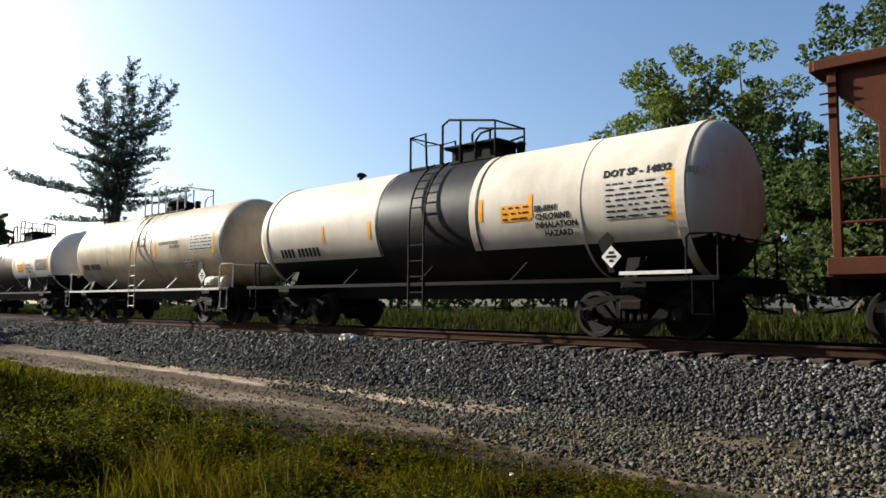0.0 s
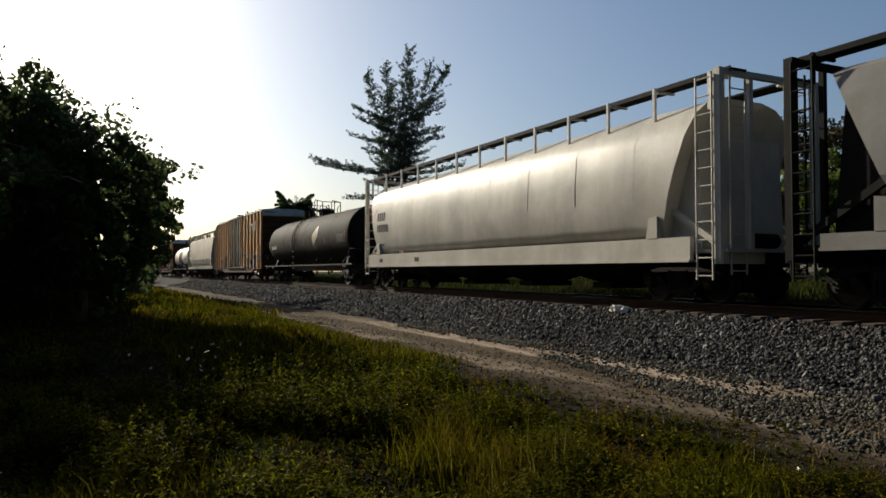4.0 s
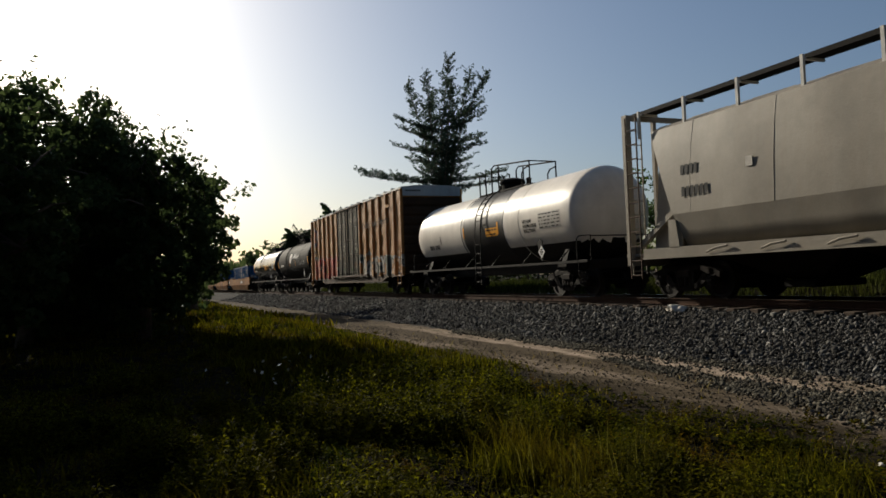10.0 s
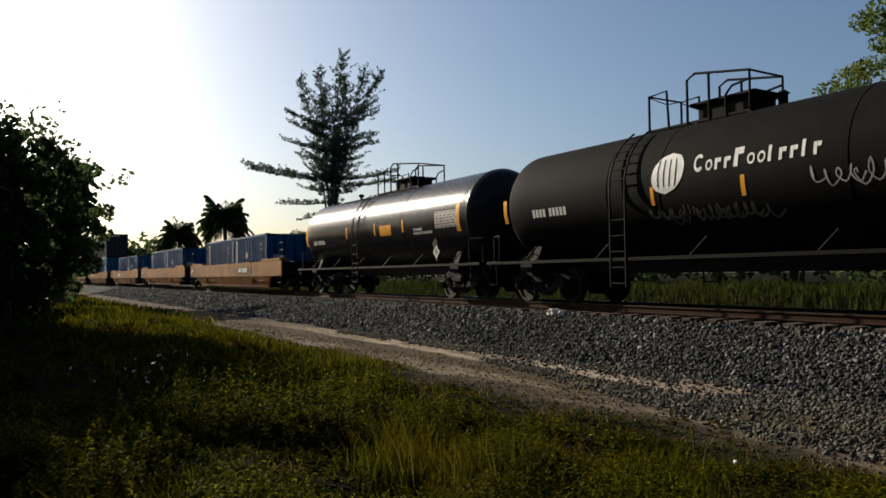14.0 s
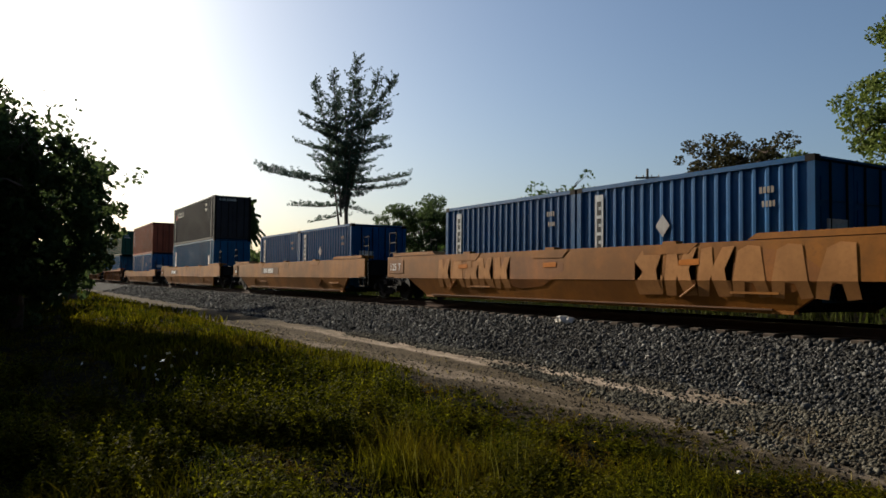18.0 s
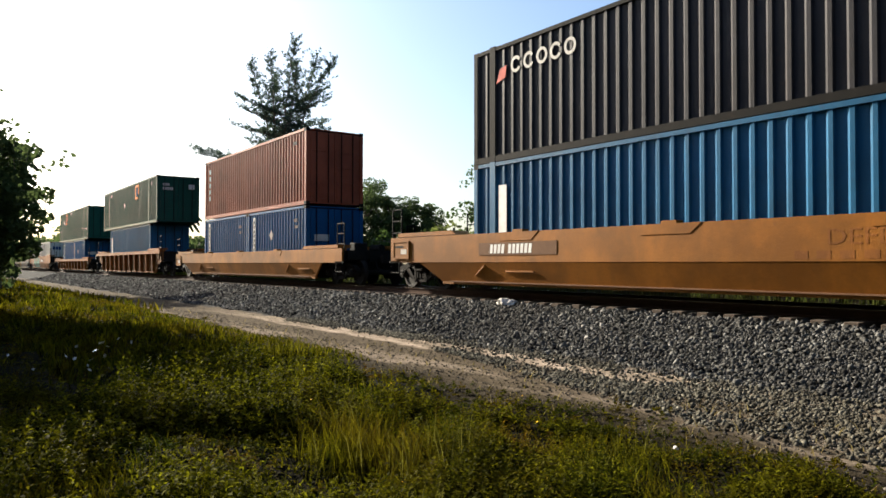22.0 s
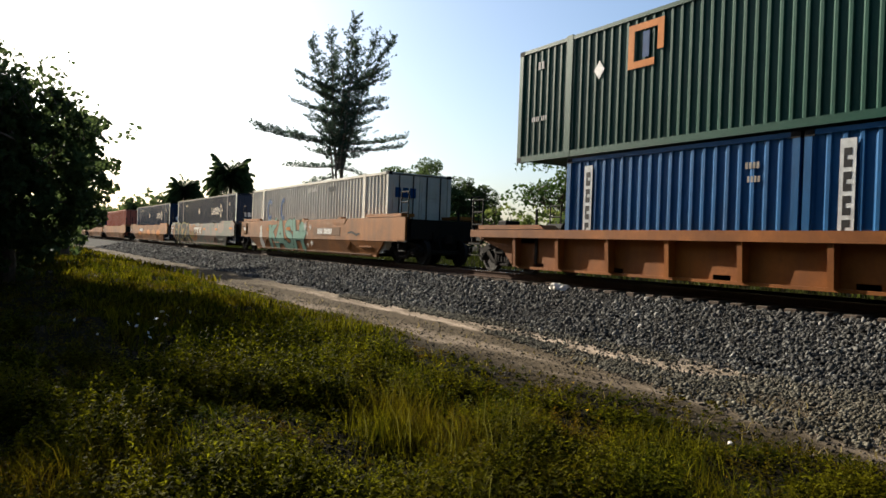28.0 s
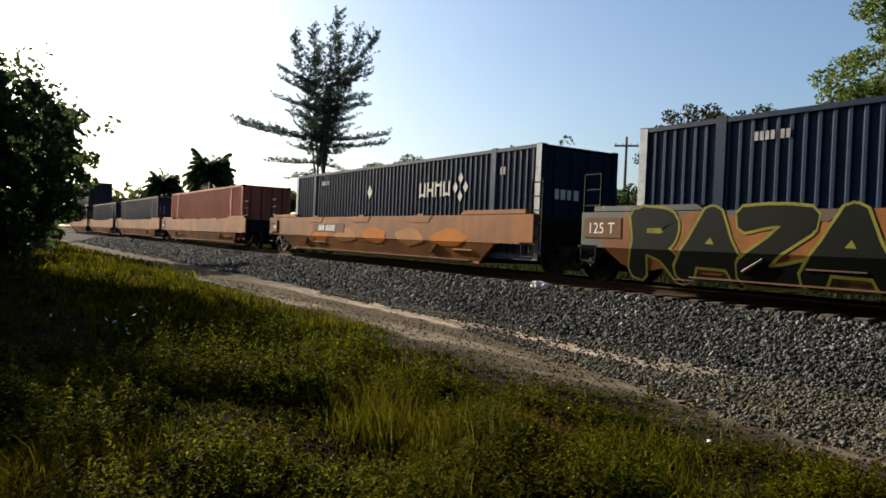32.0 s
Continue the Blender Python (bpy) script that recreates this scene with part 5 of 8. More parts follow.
    for e in (-1, 1):
        bm = bmesh.new()
        k = 8
        pr = []
        for i in range(k):
            za = z0 + (z1 - z0 - 0.45) * i / k
            zb = z0 + (z1 - z0 - 0.45) * (i + 1) / k
            pr += [(e * (h - 0.06), za), (e * h, za + (zb - za) * 0.25), (e * h, za + (zb - za) * 0.75)]
        pr += [(e * (h - 0.06), z1 - 0.45), (e * (h - 0.2), z1 - 0.45), (e * (h - 0.2), z0)]
        prism(bm, pr, -w + 0.02, w - 0.02, "y")
        part("end_wall", bm, M_BOXEND, car)
        bm = bmesh.new()
        box(bm, min(e * (h - 0.1), e * (h + 0.02)), max(e * (h - 0.1), e * (h + 0.02)), -w, w, z1 - 0.40, z1 + 0.02)
        en = part("end_top", bm, M_ROOF, car, "pale end panel below the roof")
        bm = bmesh.new()
        for i in range(7):
            box(bm, min(e * (h + 0.022), e * (h + 0.026)), max(e * (h + 0.022), e * (h + 0.026)), -1.3 + i * 0.11, -1.23 + i * 0.11, z1 - 0.2, z1 - 0.12)
        part("end_bars", bm, M_INK, en)
        bm = bmesh.new()
        ladder(bm, e * (h + 0.10), -1.1, 0.5, 2.6, 0.45, 0.36, axis="y")
        box(bm, e * (h + 0.12) - 0.15, e * (h + 0.12) + 0.15, -1.2, 1.2, 1.05, 1.10)
        lathe(bm, [(-0.02, 0.28), (0.02, 0.28)], e * (h + 0.15), 0.3, 2.6, 16, "x")
        part("end_ladder", bm, M_BOXEND, car)
    bm = bmesh.new()
    prism(bm, [(-w - 0.06, z1 - 0.06), (-w - 0.06, z1 + 0.02), (-0.8, z1 + 0.10), (0.8, z1 + 0.10), (w + 0.06, z1 + 0.02), (w + 0.06, z1 - 0.06)], -h, h, "x")
    for k in range(int(length / 1.2)):
        x = -h + 0.6 + k * 1.2
        box(bm, x - 0.04, x + 0.04, -w - 0.03, w + 0.03, z1 + 0.02, z1 + 0.115)
    part("roof", bm, M_ROOF, car)
    bm = bmesh.new()
    box(bm, -h - 0.2, h + 0.2, -0.3, 0.3, 0.7, 1.0)
    for e in (-1, 1):
        box(bm, e * (h - 2.6) - 0.3, e * (h - 2.6) + 0.3, -1.3, 1.3, 0.72, 1.0)
    for k in range(5):
        x = -4.4 + k * 2.2
        box(bm, x - 0.1, x + 0.1, -1.4, 1.4, 0.8, 1.0)
    part("underframe", bm, M_STEEL, car)
    truck(car, -h + 2.6, at)
    truck(car, h - 2.6, at)
    couplers(car, -h - 0.15, h + 0.15)
    ride(car, at)
    return car


def sprayed(name, base, low, high, top, strip=None):
    """Box car panel paint with a rough-edged spray-painted lower part."""
    m, n, l, p = node_mat(name)
    co = n.new("ShaderNodeTexCoord").outputs["Object"]
    sep = n.new("ShaderNodeSeparateXYZ")
    l.new(co, sep.inputs[0])
    wob = noise_node(n, l, co, 0.8, 1, (1, 0, 0.3))
    ad = n.new("ShaderNodeMath")
    ad.operation = "MULTIPLY_ADD"
    l.new(wob, ad.inputs[0])
    ad.inputs[1].default_value = -1.1
    l.new(sep.outputs["Z"], ad.inputs[2])
    edge = ramp_node(n, l, ad.outputs[0], top - 0.55, top - 0.58)
    flow = noise_node(n, l, co, 1.15, 1.5, (1.0, 0.0, 0.8))
    bend = noise_node(n, l, co, 2.1, 1.0, (1.2, 0.0, 0.7))
    rep = n.new("ShaderNodeMath")
    rep.operation = "PINGPONG"
    rep.inputs[1].default_value = 0.13
    l.new(bend, rep.inputs[0])
    c2 = mix_node(n, l, ramp_node(n, l, flow, 0.50, 0.52), base, low)
    c2 = mix_node(n, l, ramp_node(n, l, flow, 0.585, 0.60), c2, high)
    c2 = mix_node(n, l, ramp_node(n, l, rep.outputs[0], 0.016, 0.010), c2, (0.03, 0.02, 0.018))
    rim = n.new("ShaderNodeMath")
    rim.operation = "ABSOLUTE"
    off = n.new("ShaderNodeMath")
    off.operation = "SUBTRACT"
    l.new(ad.outputs[0], off.inputs[0])
    off.inputs[1].default_value = top - 0.59
    l.new(off.outputs[0], rim.inputs[0])
    c2 = mix_node(n, l, ramp_node(n, l, rim.outputs[0], 0.07, 0.04), c2, (0.26, 0.24, 0.2))
    runs = ramp_node(n, l, noise_node(n, l, co, 1.0, 5, (3.5, 3.5, 0.25)), 0.4, 0.75)
    body = mix_node(n, l, runs, base, (0.13, 0.052, 0.018), 0.45)
    body = mix_node(n, l, ramp_node(n, l, noise_node(n, l, co, 5, 8, rough=0.75), 0.58, 0.7), body, (0.16, 0.06, 0.025), 0.4)
    l.new(mix_node(n, l, edge, body, c2), p.inputs["Base Color"])
    p.inputs["Roughness"].default_value = 0.5
    p.inputs["Specular IOR Level"].default_value = 0.25
    return m


M_SPRAY_GREY = sprayed("grey_scrawl_on_box_car", (0.43, 0.195, 0.036), (0.20, 0.175, 0.14), (0.05, 0.045, 0.04), 2.0)


def red_letters():
    """Box car panel paint with a row of round red sprayed letters, dark gaps between them, and a faded cross over a red spot."""
    m, n, l, p = node_mat("red_lettering_on_box_car")
    co = n.new("ShaderNodeTexCoord").outputs["Object"]
    sep = n.new("ShaderNodeSeparateXYZ")
    l.new(co, sep.inputs[0])

    def op(kind, a, b=None):
        q = n.new("ShaderNodeMath")
        q.operation = kind
        for i, v in enumerate((a, b)):
            if isinstance(v, (int, float)):
                q.inputs[i].default_value = v
            elif v is not None:
                l.new(v, q.inputs[i])
        return q.outputs[0]
    x, z = sep.outputs["X"], sep.outputs["Z"]
    wob = op("SUBTRACT", noise_node(n, l, co, 1.3, 2, (1, 0, 1)), 0.5)
    lean = op("ADD", op("ADD", x, op("MULTIPLY", z, -0.22)), op("MULTIPLY", wob, 0.9))
    near = op("PINGPONG", lean, 0.52)                      # 0 at the gaps, 0.52 in a letter's middle
    crest = op("ADD", 2.05, op("ADD", op("MULTIPLY", op("POWER", op("MULTIPLY", near, 1.9), 0.5), 0.42), op("MULTIPLY", wob, 0.7)))
    over = op("SUBTRACT", crest, z)                        # above 0 inside
    inside = op("MULTIPLY", ramp_node(n, l, over, 0.0, 0.03), ramp_node(n, l, x, -8.35, -8.3))
    flow = noise_node(n, l, co, 0.9, 1, (1.2, 0, 0.9))
    red = mix_node(n, l, ramp_node(n, l, flow, 0.47, 0.60), (0.36, 0.03, 0.018), (0.42, 0.10, 0.025))
    line = op("PINGPONG", op("ADD", flow, op("MULTIPLY", near, 0.35)), 0.09)
    red = mix_node(n, l, ramp_node(n, l, line, 0.014, 0.009), red, (0.05, 0.012, 0.01))
    red = mix_node(n, l, ramp_node(n, l, near, 0.06, 0.04), red, (0.03, 0.012, 0.012))
    red = mix_node(n, l, ramp_node(n, l, over, 0.10, 0.07), red, (0.34, 0.24, 0.2))
    red = mix_node(n, l, ramp_node(n, l, over, 0.045, 0.03), red, (0.03, 0.012, 0.012))
    runs = ramp_node(n, l, noise_node(n, l, co, 1.0, 5, (3.5, 3.5, 0.25)), 0.4, 0.75)
    body = mix_node(n, l, runs, (0.37, 0.155, 0.03), (0.13, 0.055, 0.02), 0.5)
    u, v = op("ABSOLUTE", op("MULTIPLY", op("ADD", x, 7.8), 1.15)), op("ABSOLUTE", op("SUBTRACT", z, 3.75))
    spot = ramp_node(n, l, op("ADD", op("POWER", u, 2), op("POWER", op("MULTIPLY", v, 0.8), 2)), 0.40, 0.33)
    body = mix_node(n, l, spot, body, (0.30, 0.05, 0.025), 0.7)
    arm = op("MULTIPLY", ramp_node(n, l, op("ABSOLUTE", op("SUBTRACT", u, op("MULTIPLY", v, 0.9))), 0.15, 0.12), ramp_node(n, l, v, 0.82, 0.78))
    body = mix_node(n, l, arm, body, (0.05, 0.075, 0.12), 0.8)
    body = mix_node(n, l, ramp_node(n, l, noise_node(n, l, co, 5, 8, rough=0.75), 0.58, 0.7), body, (0.12, 0.045, 0.02), 0.4)
    l.new(mix_node(n, l, inside, body, red), p.inputs["Base Color"])
    p.inputs["Roughness"].default_value = 0.5
    p.inputs["Specular IOR Level"].default_value = 0.25
    return m


M_SPRAY_RED = red_letters()
M_SPRAY_PALE = sprayed("pale_lettering_on_box_car", (0.33, 0.135, 0.026), (0.32, 0.29, 0.24), (0.06, 0.07, 0.055), 2.0)


def boxcars():
    a = boxcar(198.2, 18.6, "yellow-brown box car with black double doors and grey spray paint", lambda x, s: M_SPRAY_GREY if s < 0 and x > -7.5 else M_BOXCAR, (-2.45, 2.3))
    bm = bmesh.new()
    y = -1.575
    for k, u in enumerate((5.3, 6.15, 6.95)):
        box(bm, u, u + 0.72, y - 0.006, y, 4.02, 4.17)
        box(bm, u + 0.26, u + 0.48, y - 0.006, y, 3.62, 4.02)
    pieces("name_shape", bm, M_GREYPAINT, a)
    side_lines(a, -2.0, 4.12, ["IMPORTANT", "CLOSE THIS DOOR", "BEFORE CLOSING", "OTHER DOOR"], 0.10, M_GREYPAINT, -1.551)
    side_lines(a, 0.4, 4.25, ["CLOSE AND LOCK", "BOTH DOORS", "BEFORE", "MOVING CAR"], 0.13, M_GREYPAINT, -1.551)
    b = boxcar(142.1, 18.9, "yellow-brown box car with black doors and red spray-painted lettering", lambda x, s: (M_SPRAY_RED if x < -3.0 else M_SPRAY_PALE) if s < 0 else M_BOXCAR, (-2.4, 2.5))
    side_lines(b, -8.35, 3.55, ["Next", "load"], 0.22, M_INK)
    side_lines(b, -6.5, 3.85, ["Any", "Road"], 0.22, M_INK)
    side_lines(b, 3.2, 3.5, ["Railcar Pooling Experts"], 0.34, M_INK)
    side_lines(b, -2.0, 4.0, ["CLOSE THIS DOOR", "BEFORE CLOSING", "OTHER DOOR"], 0.10, M_GREYPAINT, -1.551)
    side_lines(b, 0.45, 4.2, ["CLOSE AND LOCK", "BOTH DOORS BEFORE", "MOVING CAR"], 0.12, M_GREYPAINT, -1.551)
    side_bars(b, -8.5, 2.62, 4, 0.26, M_INK)
    side_bars(b, -8.5, 2.2, 6, 0.26, M_INK, gap=())
    for k, (ch, u) in enumerate((("S", 5.2), ("Y", 6.3))):
        for mat, fat, y in ((M_INK, 0.10, -1.566), (M_GREYPAINT, 0.05, -1.570)):
            part("spray_letter", letters(bmesh.new(), ch, 1.0, lambda p, q: (u + p * 1.1, y - 0.001 * k, 1.15 + q), fat), mat, b)


# ---------------------------------------------------------------- containers
def corrugated(bm, x0, x1, y, z0, z1, side, pitch=0.36, depth=0.05):
    """A wall of trapezoid ribs along x; side -1 faces the near side."""
    k = max(3, round((x1 - x0) / pitch))
    p = (x1 - x0) / k
    pts = []
    for i in range(k):
        a = x0 + i * p
        pts += [(a, 0), (a + p * 0.22, 0), (a + p * 0.31, -depth), (a + p * 0.83, -depth)]
    pts.append((x1, 0))
    lo = [bm.verts.new((x, y + side * d, z0)) for x, d in pts]
    hi = [bm.verts.new((x, y + side * d, z1)) for x, d in pts]
    for i in range(len(pts) - 1):
        bm.faces.new((lo[i], lo[i + 1], hi[i + 1], hi[i]))
    return bm


def container(at, z, length, height, mat, label, width=2.44, posts=(), pale_end=None, group="containers on the train", pitch=None, end_bars=True, frame_mat=None):
    """A freight container: corrugated walls set in a frame of posts and rails, doors at its forward end."""
    ob = thing("container", label, "container", group)
    h, w = length / 2, width / 2
    pitch = pitch or (0.25 if width > 2.5 else 0.34 if length > 13 else 0.28)
    bm = bmesh.new()
    for s in (-1, 1):
        corrugated(bm, -h + 0.12, h - 0.12, s * (w - 0.02), 0.14, height - 0.10, s, pitch, 0.036 if pitch < 0.3 else 0.048)
    pieces("side_wall", bm, mat, ob)
    bm = bmesh.new()
    for s in (-1, 1):
        for e in (-1, 1):
            box(bm, e * (h - 0.07) - 0.07, e * (h - 0.07) + 0.07, s * (w - 0.07) - 0.07, s * (w - 0.07) + 0.07, 0, height)
        box(bm, -h + 0.14, h - 0.14, s * (w - 0.03) - 0.03, s * (w - 0.03) + 0.03, height - 0.10, height - 0.01)
        box(bm, -h + 0.14, h - 0.14, s * (w - 0.03) - 0.03, s * (w - 0.03) + 0.03, 0.0, 0.15)
        for x in posts:
            box(bm, x - 0.11, x + 0.11, s * (w - 0.04) - 0.045, s * (w - 0.04) + 0.045, 0.0, height + 0.02)
    part("frame", bm, frame_mat or mat, ob)
    if pale_end is not None:
        bm = bmesh.new()
        for s in (-1, 1):
            for e in (-1, 1):
                box(bm, e * (h - 0.10) - 0.10, e * (h - 0.10) + 0.10, min(s * w, s * (w + 0.006)), max(s * w, s * (w + 0.006)), 0.02, height - 0.02)
        pieces("pale_post", bm, pale_end, ob, "pale corner post")
    part("roof", box(bmesh.new(), -h + 0.02, h - 0.02, -w + 0.02, w - 0.02, height - 0.06, height - 0.02), mat, ob)
    part("floor", box(bmesh.new(), -h + 0.02, h - 0.02, -w + 0.02, w - 0.02, 0.05, 0.12), mat, ob)
    bm = bmesh.new()
    for k in range(2):
        y0 = -w + 0.14 if k == 0 else 0.01
        y1 = -0.01 if k == 0 else w - 0.14
        box(bm, h - 0.09, h - 0.05, y0, y1, 0.12, height - 0.10)
        for i in range(4):
            za = 0.25 + (height - 0.5) * i / 4
            box(bm, h - 0.05, h - 0.03, y0 + 0.08, y1 - 0.08, za, za + (height - 0.5) / 4 - 0.12)
    box(bm, -h + 0.05, -h + 0.09, -w + 0.1, w - 0.1, 0.1, height - 0.1)
    pieces("end_door", bm, mat, ob)
    if end_bars:
        bm = bmesh.new()
        for y in (-w + 0.45, -0.28, 0.28, w - 0.45):
            pipe(bm, [(h - 0.005, y, 0.1), (h - 0.005, y, height - 0.1)], 0.022, 6)
        pieces("lock_rod", bm, M_STEEL if mat is not M_NAVY else mat, ob)
    bm = bmesh.new()
    for s in (-1, 1):
        for e in (-1, 1):
            for q in (0.0, height - 0.12):
                box(bm, e * (h - 0.09) - 0.092, e * (h - 0.09) + 0.092, s * (w - 0.08) - 0.083, s * (w - 0.08) + 0.083, q, q + 0.12)
    pieces("corner_casting", bm, M_STEEL, ob)
    ride(ob, at, z)
    return ob


def side_panel_mark(ob, x, z, w, h, y, mat, name="name_panel", bars_mat=None, count=8):
    bm = bmesh.new()
    box(bm, x, x + w, y - 0.012, y - 0.004, z, z + h)
    pn = part(name, bm, mat, ob)
    if bars_mat is not None:
        bm = bmesh.new()
        for k in range(count):
            zz = z + h * (0.06 + 0.9 * k / count)
            box(bm, x + w * 0.25, x + w * 0.75, y - 0.016, y - 0.0125, zz, zz + h * 0.55 / count)
            if k % 2:
                box(bm, x + w * 0.25, x + w * 0.42, y - 0.0165, y - 0.0125, zz + h * 0.5 / count, zz + h * 0.9 / count)
        tagged(part("name_print", bm, bars_mat, pn), kind="stuff")
    return pn


def code_bars(ob, x, z, count, size, mat, y, step=None):
    bm = bmesh.new()
    bars(bm, count, size, lambda u, v: (x + u, y, z + v), (3,))
    tagged(part("number_print", bm, mat, ob), kind="stuff")


def diamond(ob, x, z, r, y, mat, name="placard"):
    bm = bmesh.new()
    prism(bm, [(x - r, z), (x, z - r * 1.25), (x + r, z), (x, z + r * 1.25)], y - 0.012, y - 0.004, "y")
    return part(name, bm, mat, ob)


def ring_shape(bm, x, z, rx, rz, stroke, gap, y, n=14):
    """A flat ring on a side wall, open at its right by the angle gap."""
    prev = None
    for k in range(n + 1):
        a = gap / 2 + (2 * math.pi - gap) * k / n
        row = [bm.verts.new((x + (rx - q) * math.cos(a), y, z + (rz - q) * math.sin(a))) for q in (0, stroke)]
        if prev:
            bm.faces.new((prev[0], prev[1], row[1], row[0]))
        prev = row
    return bm


def blue_pair(at, z=0.34, group="blue containers on the train", second=False):
    """Two short blue containers end to end."""
    for k in (-1, 1):
        c = container(at + k * 3.07, z, 6.06, 2.59, M_BLUE, "blue ribbed short freight container with a white name panel", group=group)
        y = -1.208
        side_panel_mark(c, -2.40, 0.42, 0.27, 1.95, y, M_NAMEPANEL, "name_panel", M_BAND, 9)
        code_bars(c, 1.95, 2.0, 4, 0.12, M_GREYPAINT, y - 0.005)
        code_bars(c, 2.0, 1.75, 4, 0.11, M_GREYPAINT, y - 0.005)
        bm = bmesh.new()
        box(bm, 2.97, 3.035, -0.85, -0.25, 1.25, 1.5)
        part("end_label", bm, M_LABEL, c)
        if k > 0:
            diamond(c, -0.35, 1.55, 0.19, y, M_CHALKDIM)


def emblem(ob, x, z, y):
    """A square orange ring, open on one side, round a blue bar."""
    bm = bmesh.new()
    for x0, x1, z0, z1 in ((0, 0.17, 0, 0.95), (0.17, 1.0, 0.80, 0.95), (0.17, 0.75, 0, 0.15), (0.83, 1.0, 0.3, 0.80)):
        box(bm, x + x0, x + x1, y - 0.014, y - 0.006, z + z0, z + z1)
    part("emblem_ring", bm, M_PATCH, ob, "orange square ring emblem")
    part("emblem_bar", box(bmesh.new(), x + 0.42, x + 0.6, y - 0.014, y - 0.006, z + 0.2, z + 0.75), M_BLUEINK, ob, "dark blue emblem bar")


def containers():
    blue_pair(92.05)
    blue_pair(72.5)
    blue_pair(52.95)
    y = -1.208
    # double stack of long boxes
    lo = container(29.45, 0.38, 13.72, 2.9, M_BLUE2, "faded blue ribbed long freight container", posts=(-6.1, 6.1))
    side_panel_mark(lo, -5.85, 0.6, 0.3, 1.7, y, M_CHALK, "pale_panel")
    bm = bmesh.new()
    polygon(bm, [(5.55 + 0.17 * math.cos(q * 0.7), 1.5 + 0.4 * math.sin(q * 0.7)) for q in range(9)], lambda u, v: (u, y - 0.005, v))
    part("spray_blot", bm, M_CHALK, lo)
    up = container(29.45, 3.29, 13.72, 2.9, M_DARKCONT, "dark grey-brown ribbed long freight container", posts=(-6.1, 6.1), frame_mat=M_STEEL)
    for k in range(5):
        u = -5.2 + k * 0.46
        part("name_shape", ring_shape(bmesh.new(), u, 2.3, 0.19, 0.20, 0.075, 0.0 if k in (2, 4) else 1.1, y - 0.006), M_LABEL, up, "pale rounded name shape")
    bm = bmesh.new()
    polygon(bm, [(-5.95, 1.95), (-5.6, 2.05), (-5.55, 2.35), (-5.8, 2.3)], lambda p, q: (p, y - 0.006, q))
    part("red_mark", bm, M_REDPAINT, up)
    code_bars(up, 4.2, 2.35, 4, 0.2, M_LABEL, y - 0.005)
    code_bars(up, 4.2, 2.0, 3, 0.2, M_LABEL, y - 0.005)
    bm = bmesh.new()
    bars(bm, 10, 0.16, lambda u, v: (6.86, -0.9 + u, 2.55 + v), (3,))
    tagged(part("number_print", bm, M_LABEL, up), kind="stuff")
    # rust-red box over two short blue ones
    blue_pair(6.1)
    rs = container(6.1, 2.97, 12.19, 2.9, M_RUST, "rust-red ribbed freight container on top of blue ones", posts=())
    for k in range(5):
        side_panel_mark(rs, -5.4, 0.9 + k * 0.33, 0.16, 0.22, y, M_LABEL, "worn_letter")
    code_bars(rs, 4.9, 2.35, 4, 0.14, M_INK, y - 0.005)
    # green long boxes
    lo = container(-17.27, 0.36, 12.19, 2.9, M_BLUE2, "light blue ribbed freight container", posts=())
    side_panel_mark(lo, -5.6, 0.6, 0.3, 1.7, y, M_CHALK, "pale_panel")
    g = container(-17.36, 3.3, 16.15, 2.9, M_GREEN, "dark green ribbed long freight container", width=2.59, posts=(-6.1, 6.1))
    y2 = -1.283
    emblem(g, 2.35, 1.75, y2)
    diamond(g, -0.9, 1.55, 0.14, y2, M_CHALK)
    code_bars(g, -5.6, 2.45, 3, 0.2, M_CHALKDIM, y2 - 0.005)
    code_bars(g, 6.6, 2.4, 2, 0.2, M_CHALKDIM, y2 - 0.005)
    bm = bmesh.new()
    box(bm, 8.06, 8.082, 0.62, 0.98, 2.1, 2.4)
    part("end_label", bm, M_LABEL, g)
    bm = bmesh.new()
    bars(bm, 4, 0.16, lambda u, v: (8.08, -0.95 + u, 2.25 + v))
    bars(bm, 6, 0.16, lambda u, v: (8.08, -0.95 + u, 2.0 + v))
    tagged(part("number_print", bm, M_LABEL, g), kind="stuff")
    blue_pair(-40.75, 0.3)
    g = container(-40.72, 2.93, 16.15, 2.9, M_GREEN, "dark green ribbed long freight container with an orange emblem", width=2.59, posts=(-6.1, 6.1))
    emblem(g, -4.15, 1.72, y2)
    diamond(g, -5.05, 1.9, 0.17, y2, M_CHALK)
    code_bars(g, -7.3, 2.3, 2, 0.2, M_CHALKDIM, y2 - 0.005)
    code_bars(g, -7.5, 1.0, 7, 0.12, M_CHALKDIM, y2 - 0.005)
    code_bars(g, 5.2, 0.9, 2, 0.26, M_CHALKDIM, y2 - 0.005)
    code_bars(g, 6.6, 0.8, 9, 0.15, M_CHALKDIM, y2 - 0.005)
    code_bars(g, -1.4, 2.55, 9, 0.16, M_CHALKDIM, y2 - 0.005)
    # off-white box
    c = container(-64.35, 0.33, 16.15, 2.9, M_WHITECONT, "off-white ribbed long freight container with blue marks", width=2.59, posts=(-6.1, 6.1), pitch=0.29)
    for x in (-5.05, -3.0):
        part("curved_mark", ring_shape(bmesh.new(), x, 1.8, 0.42, 0.55, 0.22, 1.3 if x < -4 else 2.2, y2 - 0.006), M_BLUEINK, c, "curved blue mark")
    code_bars(c, 2.6, 2.4, 5, 0.2, M_INK, y2 - 0.005)
    code_bars(c, 0.2, 2.45, 10, 0.16, M_LABEL, y2 - 0.005)
